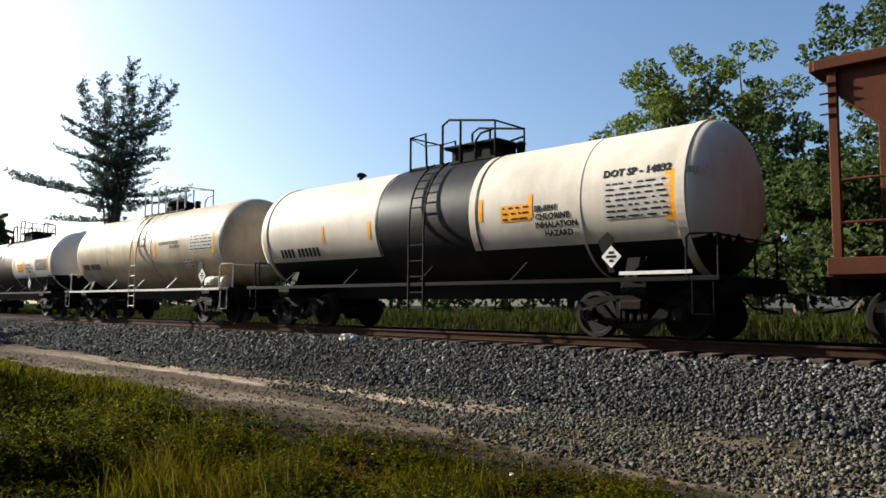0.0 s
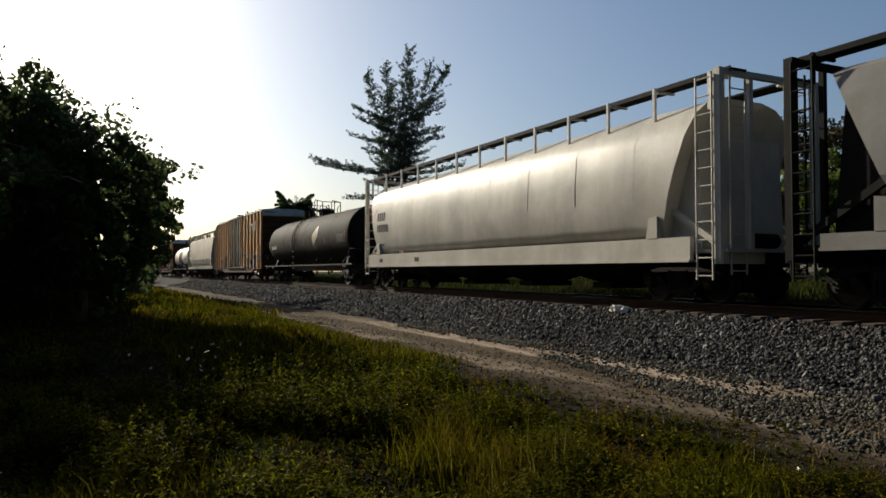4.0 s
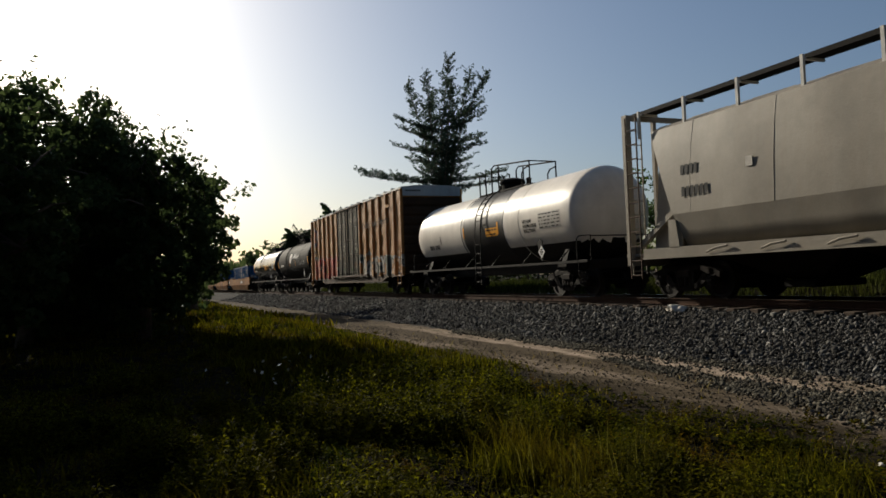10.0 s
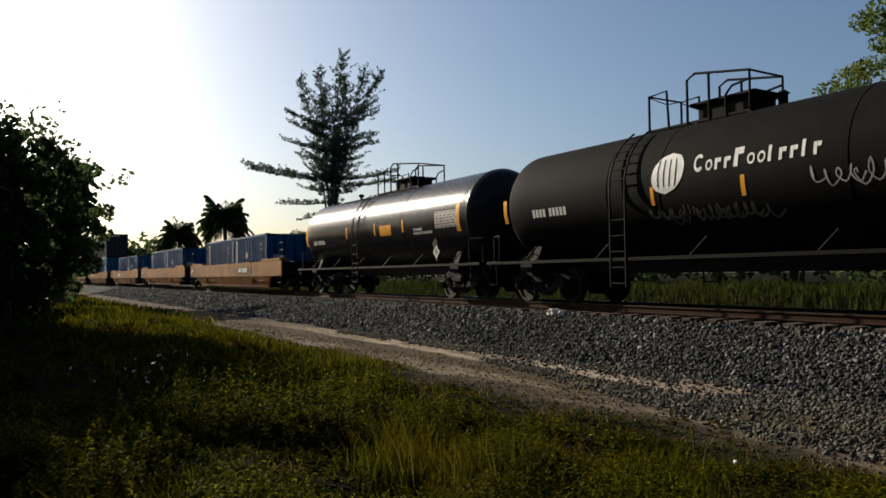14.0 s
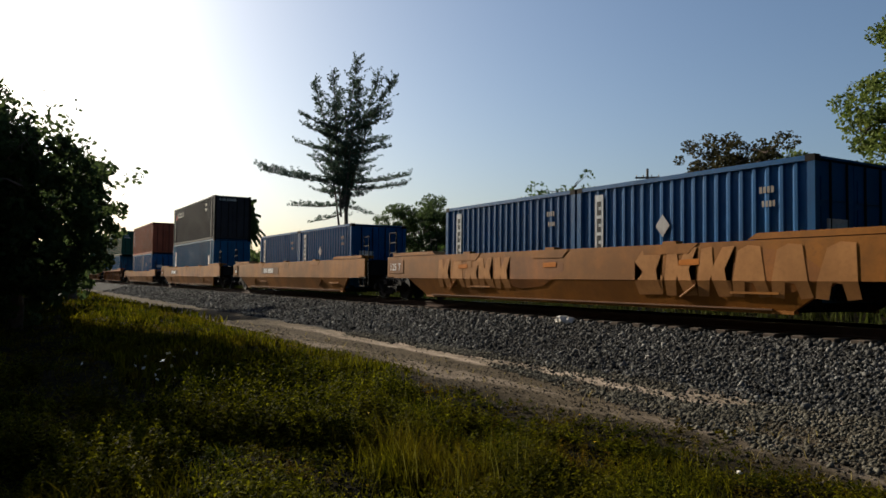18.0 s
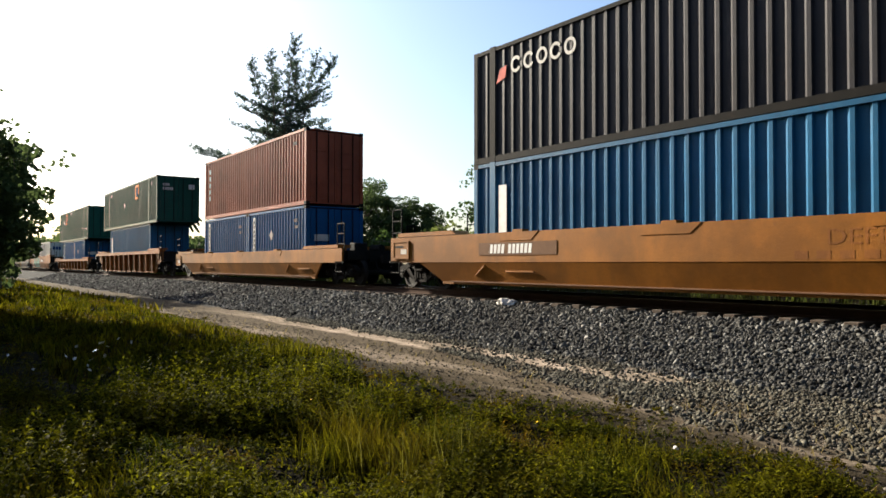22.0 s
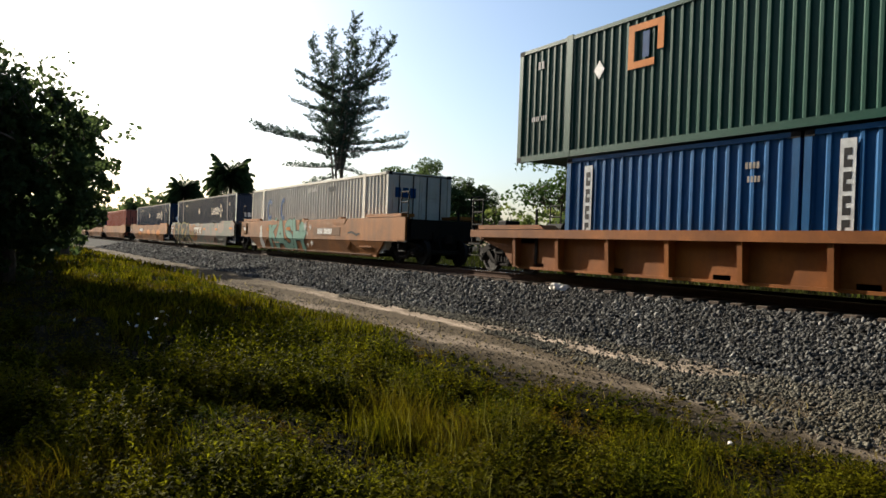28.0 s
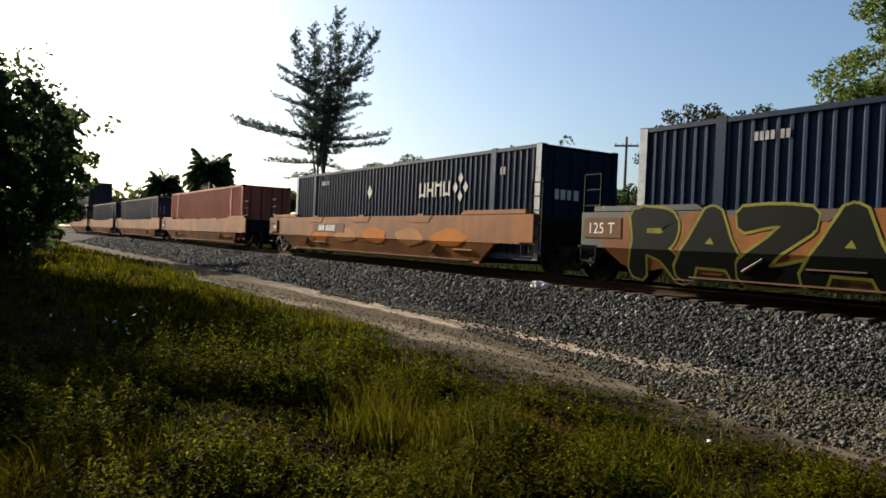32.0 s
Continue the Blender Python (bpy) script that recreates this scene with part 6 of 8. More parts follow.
    bm = bmesh.new()
    for k in range(3):
        box(bm, 8.06, 8.082, -1.0 + k * 0.3, -0.78 + k * 0.3, 2.0, 2.35)
    pieces("end_mark", bm, M_BLUEINK, c)
    # navy boxes
    for at in (-83.55, -102.85):
        c = container(at, 0.36, 16.15, 2.9, M_NAVY, "navy blue ribbed long freight container with pale corner posts", width=2.59, posts=(-6.1, 6.1), pale_end=M_NAMEPANEL)
        diamond(c, -1.15, 2.0, 0.19, y2, M_LABEL)
        for k in range(4):
            u = 2.25 + k * 0.46
            bm = bmesh.new()
            polygon(bm, [(u, 1.71), (u + 0.09, 1.71), (u + 0.09, 2.16), (u, 2.16)], lambda p, q: (p, y2 - 0.006, q))
            polygon(bm, [(u + 0.28, 1.71), (u + 0.37, 1.71), (u + 0.37, 2.16), (u + 0.28, 2.16)], lambda p, q: (p, y2 - 0.006, q))
            polygon(bm, [(u + 0.09, 1.74 + 0.14 * (k % 3)), (u + 0.28, 1.74 + 0.14 * (k % 3)), (u + 0.28, 1.82 + 0.14 * (k % 3)), (u + 0.09, 1.82 + 0.14 * (k % 3))], lambda p, q: (p, y2 - 0.0062, q))
            part("name_shape", bm, M_LABEL, c)
        for dx, dz in ((0, 0.26), (0.26, 0), (0, -0.26), (-0.26, 0)):
            diamond(c, 4.55 + dx, 1.95 + dz, 0.13, y2, M_LABEL, "emblem_diamond")
        code_bars(c, 6.4, 2.2, 2, 0.2, M_CHALKDIM, y2 - 0.005)
        code_bars(c, -5.4, 2.4, 6, 0.16, M_CHALKDIM, y2 - 0.005)
        bm = bmesh.new()
        for k in range(4):
            box(bm, 8.06, 8.082, -0.85 + k * 0.22, -0.7 + k * 0.22, 1.55, 1.8)
        pieces("end_mark", bm, M_CHALK, c)
    container(-126.6, 0.36, 16.15, 2.9, M_REDCONT, "brick-red ribbed long freight container", width=2.59, posts=(-6.1, 6.1))
    container(-147.4, 0.36, 16.15, 2.9, M_NAVY, "dark navy ribbed long freight container in the distance", width=2.59, posts=(-6.1, 6.1))
    container(-166.9, 0.36, 16.15, 2.9, M_NAVY, "dark navy ribbed long freight container in the distance", width=2.59, posts=(-6.1, 6.1))
    container(-187.5, 0.36, 12.19, 2.9, M_DARKCONT, "dark grey ribbed freight container in the distance")
    container(-187.5, 3.27, 16.15, 2.9, M_DARKCONT, "dark grey ribbed long freight container in the distance", width=2.59)


# ---------------------------------------------------------------- well cars
def well_unit(at0, at1, mat, label, top=1.48, style="plate", lefttruck=True, righttruck=True, shared_left=False, ladder_right=False, number=None, tag=False):
    """One well of a container car between at0 (rear) and at1 (front) in the train."""
    at, length = (at0 + at1) / 2, at1 - at0
    h = length / 2
    car = thing("well_car", label, "well car", "well cars of the train")
    in0, in1 = -h + 3.0, h - 3.0
    if style == "plate":
        for s in (-1, 1):
            # upper plate upright, lower plate drawn inwards, cut away at the ends over the trucks
            bm = bmesh.new()
            prism(bm, [(s * 1.36, 0.78), (s * 1.49, 0.76), (s * 1.49, top), (s * 1.30, top), (s * 1.30, top - 0.07), (s * 1.42, top - 0.07), (s * 1.42, 0.80)], -h + 0.15, h - 0.15, "x")
            part("side_plate", bm, mat, car)
            bm = bmesh.new()
            a = [(-h + 1.7, 0.76), (h - 1.7, 0.76), (h - 2.6, 0.24), (-h + 2.6, 0.24)]
            o = [bm.verts.new((x, s * (1.485 if z > 0.5 else 1.30), z)) for x, z in a]
            i = [bm.verts.new((x, s * (1.42 if z > 0.5 else 1.24), z)) for x, z in a]
            bm.faces.new(o)
            bm.faces.new(i[::-1])
            for k in range(4):
                bm.faces.new((o[k], o[(k + 1) % 4], i[(k + 1) % 4], i[k]))
            box(bm, -h + 2.6, h - 2.6, min(s * 1.18, s * 1.305), max(s * 1.18, s * 1.305), 0.18, 0.24)
            part("lower_plate", bm, mat, car)
            bm = bmesh.new()
            box(bm, in0, in1, min(s * 1.29, s * 1.345), max(s * 1.29, s * 1.345), 0.24, 0.27)
            part("lower_lip", bm, M_BROWNPATCH, car)
            bm = bmesh.new()
            for k in range(3):
                x = -h * 0.5 + k * h * 0.42
                prism(bm, [(x, top + 0.001), (x + 1.5, top + 0.001), (x + 1.25, top - 0.2), (x + 0.1, top - 0.2)], min(s * 1.49, s * 1.502), max(s * 1.49, s * 1.502), "y")
                box(bm, x + 0.6, x + 0.95, min(s * 1.3, s * 1.5), max(s * 1.3, s * 1.5), top, top + 0.06)
            pieces("guide_plate", bm, mat, car)
            bm = bmesh.new()
            for k in range(2):
                x = -h + 4.2 + k * (length - 9.2)
                pipe(bm, [(x, s * 1.39, 0.42), (x + 0.45, s * 1.47, 0.66)], 0.03, 6)
                box(bm, x + 1.2, x + 2.2, min(s * 1.39, s * 1.43), max(s * 1.39, s * 1.43), 0.52, 0.56)
            pieces("tie_down", bm, mat, car)
    else:
        for s in (-1, 1):
            bm = bmesh.new()
            box(bm, -h + 1.9, h - 1.9, min(s * 1.22, s * 1.27), max(s * 1.22, s * 1.27), 0.2, top - 0.05)
            part("side_plate", bm, mat, car)
            bm = bmesh.new()
            box(bm, -h + 0.2, h - 0.2, min(s * 1.16, s * 1.52), max(s * 1.16, s * 1.52), top - 0.09, top)
            box(bm, -h + 0.2, h - 0.2, min(s * 1.48, s * 1.52), max(s * 1.48, s * 1.52), top - 0.20, top - 0.09)
            part("top_flange", bm, mat, car)
            bm = bmesh.new()
            box(bm, -h + 2.2, h - 2.2, min(s * 1.2, s * 1.34), max(s * 1.2, s * 1.34), 0.17, 0.23)
            part("bottom_flange", bm, mat, car)
            k = int((length - 4.4) / 1.56)
            for i in range(k + 1):
                x = -h + 2.2 + (length - 4.4) * i / k
                bm = bmesh.new()
                prism(bm, [(s * 1.27, top - 0.09), (s * 1.49, top - 0.09), (s * 1.44, 0.23), (s * 1.27, 0.23)], x - 0.055, x + 0.055, "x")
                part("side_rib", bm, mat, car)
            bm = bmesh.new()
            for e in (-1, 1):
                prism(bm, [(e * (h - 1.9), top - 0.1), (e * (h - 1.9), 0.25), (e * (h - 1.5), 0.62), (e * (h - 0.4), 0.9), (e * (h - 0.2), top - 0.1)], min(s * 1.24, s * 1.30), max(s * 1.24, s * 1.30), "y")
            pieces("end_gusset", bm, mat, car)
    bm = bmesh.new()
    for k in range(6):
        x = in0 + (in1 - in0) * k / 5
        box(bm, x - 0.2, x + 0.2, -1.27, 1.27, 0.2, 0.33)
    box(bm, in0, in1, -0.2, 0.2, 0.2, 0.28)
    pieces("floor_beam", bm, M_STEEL, car)
    for e in (-1, 1):
        bm = bmesh.new()
        xe = e * (h - 0.9)
        box(bm, min(e * (h - 3.0), e * (h - 0.05)), max(e * (h - 3.0), e * (h - 0.05)), -0.45, 0.45, 0.78, 1.12)
        prism(bm, [(-1.4, top - 0.12), (1.4, top - 0.12), (0.5, 0.85), (-0.5, 0.85)], e * (h - 2.2) - 0.25, e * (h - 2.2) + 0.25, "x")
        box(bm, min(e * (h - 2.95), e * (h - 2.85)), max(e * (h - 2.95), e * (h - 2.85)), -1.3, 1.3, 0.3, top - 0.02)
        part("end_bulkhead", bm, M_STEEL, car)
        bm = bmesh.new()
        prism(bm, [(e * (h - 2.8), 0.82), (e * (h - 0.12), 0.86), (e * (h - 0.12), top - 0.06), (e * (h - 2.8), top - 0.06)], -1.27, 1.27, "y")
        # added dark block, fills the gap below that is only in shade
        box(bm, min(e * (h - 2.9), e * (h - 0.25)), max(e * (h - 2.9), e * (h - 0.25)), -0.62, 0.62, 0.42, 0.84)
        part("end_platform", bm, M_STEEL, car)
        bm = bmesh.new()
        for s in (-1, 1):
            prism(bm, [(e * (h - 3.4), top + 0.02), (e * (h - 3.2), top + 0.13), (e * (h - 0.5), top + 0.13), (e * (h - 0.5), top + 0.02)], min(s * 0.95, s * 1.46), max(s * 0.95, s * 1.46), "y")
        pieces("end_deck", bm, mat, car)
        bm = bmesh.new()
        for s in (-1, 1):
            if ladder_right and e > 0:
                ladder(bm, e * (h - 0.1), s * 1.44, 0.5, 2.35, 0.42, 0.34)
            else:
                for q in (0.12, 0.62):
                    pipe(bm, [(e * (h - q), s * 1.40, 0.8), (e * (h - q), s * 1.40, top + 0.85)], 0.024, 6)
                for z in (top + 0.15, top + 0.5, top + 0.84):
                    pipe(bm, [(e * (h - 0.12), s * 1.40, z), (e * (h - 0.62), s * 1.40, z)], 0.02, 6)
            box(bm, e * (h - 0.35) - 0.3, e * (h - 0.35) + 0.3, s * 1.46 - 0.03, s * 1.46 + 0.03, 0.75, 0.8)
            pipe(bm, [(e * (h - 0.6), s * 1.47, 0.8), (e * (h - 0.6), s * 1.47, 0.45), (e * (h - 0.15), s * 1.47, 0.45), (e * (h - 0.15), s * 1.47, 0.8)], 0.02, 6)
        pieces("grab_rail", bm, M_STEEL, car)
        bm = bmesh.new()
        lathe(bm, [(-0.35, 0.14), (0.35, 0.14)], e * (h - 1.4), 0.6, 1.28, 12, "x")
        box(bm, e * (h - 0.7) - 0.2, e * (h - 0.7) + 0.2, -0.8, -0.3, 1.1, 1.45, 0.03)
        pipe(bm, [(e * (h - 0.35), 0.7, 1.0), (e * (h - 0.35), 0.7, 1.85)], 0.04, 6)
        pieces("brake_gear", bm, M_STEEL, car)
    if tag:
        bm = bmesh.new()
        box(bm, -h + 0.25, -h + 1.35, -1.504, -1.492, top - 0.55, top - 0.12)
        pn = part("number_panel", bm, M_BROWNPATCH if mat is not M_ORANGE else M_ORANGE2, car)
        bm = bmesh.new()
        letters(bm, "125 T", 0.34, lambda u, v: (-h + 0.36 + u, -1.507, top - 0.46 + v))
        part("lettering", bm, M_CHALK, pn)
    if not tag and style == "plate":
        x0, x1, z0, z1 = -h + 0.35, -h + 1.2, top - 0.62, top - 0.10
        bx = part("gear_box", box(bmesh.new(), x0, x1, -1.525, -1.490, z0, z1, 0.01), mat, car, "shallow framed box on the side")
        bm = bmesh.new()
        for a, b, c, d in ((x0, x1, z1 - 0.04, z1), (x0, x1, z0, z0 + 0.04), (x0, x0 + 0.04, z0 + 0.04, z1 - 0.04), (x1 - 0.04, x1, z0 + 0.04, z1 - 0.04)):
            box(bm, a, b, -1.540, -1.5255, c, d)
        pieces("box_rim", bm, mat, bx)
        part("box_label", box(bmesh.new(), x0 + 0.42, x1 - 0.12, -1.530, -1.5255, z0 + 0.14, z0 + 0.28), M_LABEL, bx)
        part("box_slot", box(bmesh.new(), x0 + 0.12, x1 - 0.3, -1.529, -1.5255, z1 - 0.2, z1 - 0.14), M_STEEL, bx)
    if number is not None:
        bm = bmesh.new()
        box(bm, number - 0.1, number + 2.7, -1.502, -1.492, 0.93, 1.24)
        pn = part("number_panel", bm, M_BROWNPATCH, car)
        bm = bmesh.new()
        bars(bm, 10, 0.22, lambda u, v: (number + 0.35 + u + v * 0.12, -1.506, 0.975 + v), (3,))
        tagged(part("number_print", bm, M_CHALK, pn), kind="stuff")
    if lefttruck:
        truck(car, -h + (1.1 if not shared_left else -0.75), at)
    if righttruck:
        truck(car, h - 1.1, at)
    if not shared_left and lefttruck:
        c = part("coupler", COUPLER_MESH, None, car)
        c.matrix_basis = pose(-h - 0.2, 0, 0, 0, 0, 180)
    if righttruck:
        c = part("coupler", COUPLER_MESH, None, car)
        c.matrix_basis = pose(h + 0.2, 0, 0)
    ride(car, at)
    return car


def fold(bm, y):
    """Lays a flat drawing on a well's side: upright above the crease, leaning inwards below it."""
    bmesh.ops.bisect_plane(bm, geom=bm.verts[:] + bm.edges[:] + bm.faces[:], plane_co=(0, 0, 0.76), plane_no=(0, 0, 1))
    for v in bm.verts:
        v.co.y = y + max(0.0, 0.76 - v.co.z) * 0.356
    return bm


def spray(car, shapes, y=-1.4925):
    """Spray-painted shapes on the side: (material, outline points)."""
    groups = {}
    for k, (mat, pts) in enumerate(shapes):
        bm = bmesh.new()
        yy = y - 0.0007 * (k + 1)
        # the lower plate leans inwards under its crease
        polygon(bm, pts, lambda u, v: (u, 0.0, v))
        bmesh.ops.triangulate(bm, faces=bm.faces[:])
        part("spray_shape", fold(bm, yy), mat, car)


def blob(rnd, x, z, w, h, n=11, wild=0.25):
    return [(x + w / 2 * math.cos(2 * math.pi * k / n) * rnd.uniform(1 - wild, 1 + wild * 0.5), z + h / 2 * math.sin(2 * math.pi * k / n) * rnd.uniform(1 - wild, 1)) for k in range(n)]


def fat_letter(rnd, x, z, w, h):
    """A slanting block with notches, like a sprayed letter."""
    k = rnd.choice((0, 1, 2))
    s = rnd.uniform(-0.1, 0.2)
    base = {0: [(0, 0), (0.32, 0), (0.42, 0.45), (0.6, 0), (1, 0.02), (0.78, 0.55), (1.0, 1.0), (0.66, 0.98), (0.45, 0.62), (0.34, 1.0), (0.05, 0.96)],
            1: [(0, 0.02), (0.3, 0.0), (0.4, 0.3), (0.62, 0.28), (0.7, 0), (1, 0.03), (0.82, 0.97), (0.5, 1.0), (0.22, 0.9)],
            2: [(0.05, 0), (0.9, 0.02), (1.0, 0.4), (0.75, 0.55), (0.95, 0.9), (0.3, 1.0), (0.0, 0.72), (0.3, 0.5), (0.0, 0.25)]}[k]
    return [(x + u * w + s * v * h, z + v * h) for u, v in base]


# brush strokes of sprayed letters, in a unit box
STROKES = {
    "K": [[(0.18, -0.02), (0.22, 0.5), (0.12, 1.0)], [(0.3, 0.46), (0.52, 0.72), (0.92, 1.04)], [(0.3, 0.52), (0.62, 0.42), (0.98, -0.04)]],
    "A": [[(0.02, -0.02), (0.26, 0.5), (0.52, 0.98)], [(0.5, 0.98), (0.74, 0.5), (1.02, -0.04)], [(0.22, 0.32), (0.8, 0.3)]],
    "S": [[(0.95, 0.78), (0.62, 0.98), (0.2, 0.82), (0.36, 0.56), (0.78, 0.42), (0.9, 0.18), (0.5, 0.0), (0.05, 0.12)]],
    "H": [[(0.05, 1.02), (0.2, 0.5), (0.1, -0.02)], [(0.82, 0.98), (0.92, 0.5), (1.06, -0.04)], [(0.15, 0.48), (0.95, 0.46)], [(0.9, 0.86), (1.3, 0.66), (1.0, 0.34)]],
    "R": [[(0.12, -0.04), (0.2, 0.5), (0.14, 1.0)], [(0.2, 0.96), (0.75, 0.9), (0.72, 0.55), (0.3, 0.48)], [(0.42, 0.48), (0.7, 0.3), (1.0, -0.04)]],
    "Z": [[(0.02, 0.92), (0.5, 0.98), (0.96, 0.9)], [(0.9, 0.88), (0.5, 0.5), (0.1, 0.1)], [(0.05, 0.08), (0.5, 0.02), (1.02, 0.1)]]}


def bubble_word(car, word, x, z, w, h, fill, edge, lift, fat):
    """Swollen sprayed letters that touch one another, each with a rim of another colour."""
    for k, ch in enumerate(word):
        rim, body = bmesh.new(), bmesh.new()
        for j, st in enumerate(STROKES[ch]):
            pts = [(x + (k + u) * w + 0.10 * v, z + v * h) for u, v in st]
            wide = [fat * (1.15 if q in (0, len(pts) - 1) else 0.9) for q in range(len(pts))]
            depth = 0.0016 * k + 0.0003 * j
            ribbon(rim, pts, [q + 0.11 for q in wide], lambda u, v: (u, -depth, v))
            ribbon(body, pts, wide, lambda u, v: (u, -depth, v))
        for bm, mat, name, out in ((rim, edge, "spray_rim", 0.0), (body, fill, "spray_letter", 0.0009)):
            bmesh.ops.bisect_plane(bm, geom=bm.verts[:] + bm.edges[:] + bm.faces[:], plane_co=(0, 0, 0.76), plane_no=(0, 0, 1))
            for v in bm.verts:
                v.co.y += -1.496 - lift - out + max(0.0, 0.76 - v.co.z) * 0.356
            part(name, bm, mat, car)


def camo_mat():
    """Sprayed camouflage of dark green, maroon and black over orange, with flowing edges."""
    m, n, l, p = node_mat("camouflage_spray_paint")
    co = n.new("ShaderNodeTexCoord").outputs["Object"]
    a = noise_node(n, l, co, 0.75, 1.5, (1, 0, 1))
    b = noise_node(n, l, co, 1.2, 1.5, (1, 0, 1.2))
    d = noise_node(n, l, co, 1.9, 1.0, (1.3, 0, 0.7))
    c = mix_node(n, l, ramp_node(n, l, a, 0.50, 0.515), (0.009002, 0.01719, 0.006547), (0.06956, 0.02455, 0.009002))
    c = mix_node(n, l, ramp_node(n, l, b, 0.58, 0.60), c, (0.008184, 0.008184, 0.007366))
    c = mix_node(n, l, ramp_node(n, l, d, 0.66, 0.675), c, (0.02455, 0.03478, 0.01228))
    c = mix_node(n, l, ramp_node(n, l, d, 0.30, 0.29), c, (0.1719, 0.06547, 0.02046))
    c = mix_node(n, l, ramp_node(n, l, noise_node(n, l, co, 9, 7), 0.45, 0.75), c, (0.03274, 0.02455, 0.01841), 0.4)
    l.new(c, p.inputs["Base Color"])
    p.inputs["Roughness"].default_value = 0.5
    return m


M_CAMO = camo_mat()


def wells():
    a = well_unit(82.45, 101.3, M_ORANGE, "orange container well car carrying blue containers", lefttruck=True, shared_left=True, number=1.95, tag=True)
    b = well_unit(62.75, 80.85, M_ORANGE, "orange container well car with pale spray-painted letters", shared_left=True, righttruck=False, ladder_right=True, tag=True)
    c = well_unit(42.3, 61.1, M_ORANGE, "orange container well car carrying blue containers", righttruck=False, ladder_right=True, number=-3.6)
    rnd = random.Random(11)
    sh = [(M_ORANGE2, blob(rnd, -1.0, 0.95, 3.4, 0.9)), (M_ORANGE2, blob(rnd, 6.2, 0.9, 2.0, 0.9))]
    for k in range(5):
        p = fat_letter(rnd, -5.4 + k * 0.76, 0.5, 0.72, 0.85)
        sh += [(M_FAINT, p)]
    for k in range(6):
        p = fat_letter(rnd, 2.9 + k * 0.8, 0.45, 0.78, 0.95)
        sh += [(M_FAINT, p)]
    sh += [(M_PATCH, [(x, 1.05), (x + 0.5, 1.06), (x + 0.5, 1.18), (x, 1.16)]) for x in (-4.2, -0.2, 4.1)]
    spray(b, sh)
    d = well_unit(18.7, 39.3, M_ORANGE, "orange container well car with a double stack", number=-5.75)
    bm = bmesh.new()
    letters(bm, "DEFEND", 0.36, lambda u, v: (2.9 + u * 1.25, -1.4935, 1.02 + v))
    part("faint_lettering", bm, M_ORANGE2, d, "faint painted-out lettering")
    bm = bmesh.new()
    for k in range(9):
        box(bm, 2.4 + k * 0.36, 2.62 + k * 0.36, -1.4935, -1.485, 0.80, 0.93)
    tagged(part("faint_scrawl", bm, M_ORANGE2, d), kind="stuff")
    e = well_unit(-4.4, 15.8, M_ORANGE, "orange-tan container well car with a double stack", top=1.24)
    f = well_unit(-27.5, -7.5, M_RIBORANGE, "rust-orange ribbed container well car", top=1.53, style="rib")
    g = well_unit(-50.75, -31.0, M_RIBORANGE, "rust-orange ribbed container well car with a double stack", top=1.16, style="rib")
    h1 = well_unit(-73.8, -54.4, M_ORANGE2, "dirty orange container well car with teal spray-painted letters", top=1.58, shared_left=True, number=1.45, tag=False)
    sh = []
    for z, q in ((0.45, 0.62), (0.88, 0.48), (1.2, 0.34)):
        sh.append((M_LABEL, blob(rnd, -6.0, z, q, q, 12, 0.05)))
    sh.append((M_INK, [(4.9, 1.0), (5.3, 1.02), (5.7, 0.92), (6.0, 0.98), (6.0, 1.04), (5.7, 1.0), (5.3, 1.1), (4.9, 1.06)]))
    spray(h1, sh)
    bubble_word(h1, "KASH", -4.8, 0.34, 1.17, 1.16, M_TEAL, M_SPRAYBLACK, 0.0, 0.34)
    spray(h1, [(M_PATCH, [(x, z), (x + w, z), (x + w, z + 0.13), (x, z + 0.13)]) for x, z, w in ((-5.05, 1.1, 0.35), (-2.15, 1.12, 0.6))], -1.509)
    for k, (x, z, q) in enumerate(((0.35, 1.3, 0.2), (0.95, 1.25, 0.14), (0.6, 1.0, 0.10), (1.05, 0.6, 0.16), (0.5, 0.5, 0.1))):
        bm = bmesh.new()
        for j in range(4):
            g = j * math.pi / 4
            c, s = math.cos(g) * q, math.sin(g) * q
            yy = -1.506 - 0.0006 * j + max(0.0, 0.76 - z) * 0.356
            polygon(bm, [(x - c - s * 0.1, z - s + c * 0.1), (x - c + s * 0.1, z - s - c * 0.1), (x + c + s * 0.1, z + s - c * 0.1), (x + c - s * 0.1, z + s + c * 0.1)], lambda u, v: (u, yy, v))
        part("spray_star", bm, M_LABEL, h1, "pale sprayed star")
    h2 = well_unit(-93.2, -75.0, M_CAMO, "container well car covered in green and maroon camouflage spray paint", top=1.52, shared_left=True, righttruck=False, ladder_right=True, tag=True)
    sh = []
    for k in range(5):
        sh.append((M_ORANGE2, blob(rnd, -7.2 + k * 1.5, 0.92, 2.3, 1.25, 14, 0.12)))
    sh.append((M_BROWNPATCH, [(-1.25, 0.82), (1.3, 0.82), (1.3, 1.34), (-1.25, 1.34)]))
    for k in range(2):
        u = -1.1 + k * 0.72
        sh += [(M_LABEL, [(u, 1.14), (u + 0.66, 1.14), (u + 0.69, 1.28), (u + 0.03, 1.28)]), (M_LABEL, [(u + 0.22, 0.88), (u + 0.42, 0.88), (u + 0.46, 1.15), (u + 0.26, 1.15)])]
    sh += [(M_LABEL, [(0.32, 0.88), (0.55, 0.88), (1.08, 1.28), (0.85, 1.28)]), (M_LABEL, [(0.42, 1.28), (0.65, 1.28), (0.98, 0.88), (0.75, 0.88)])]
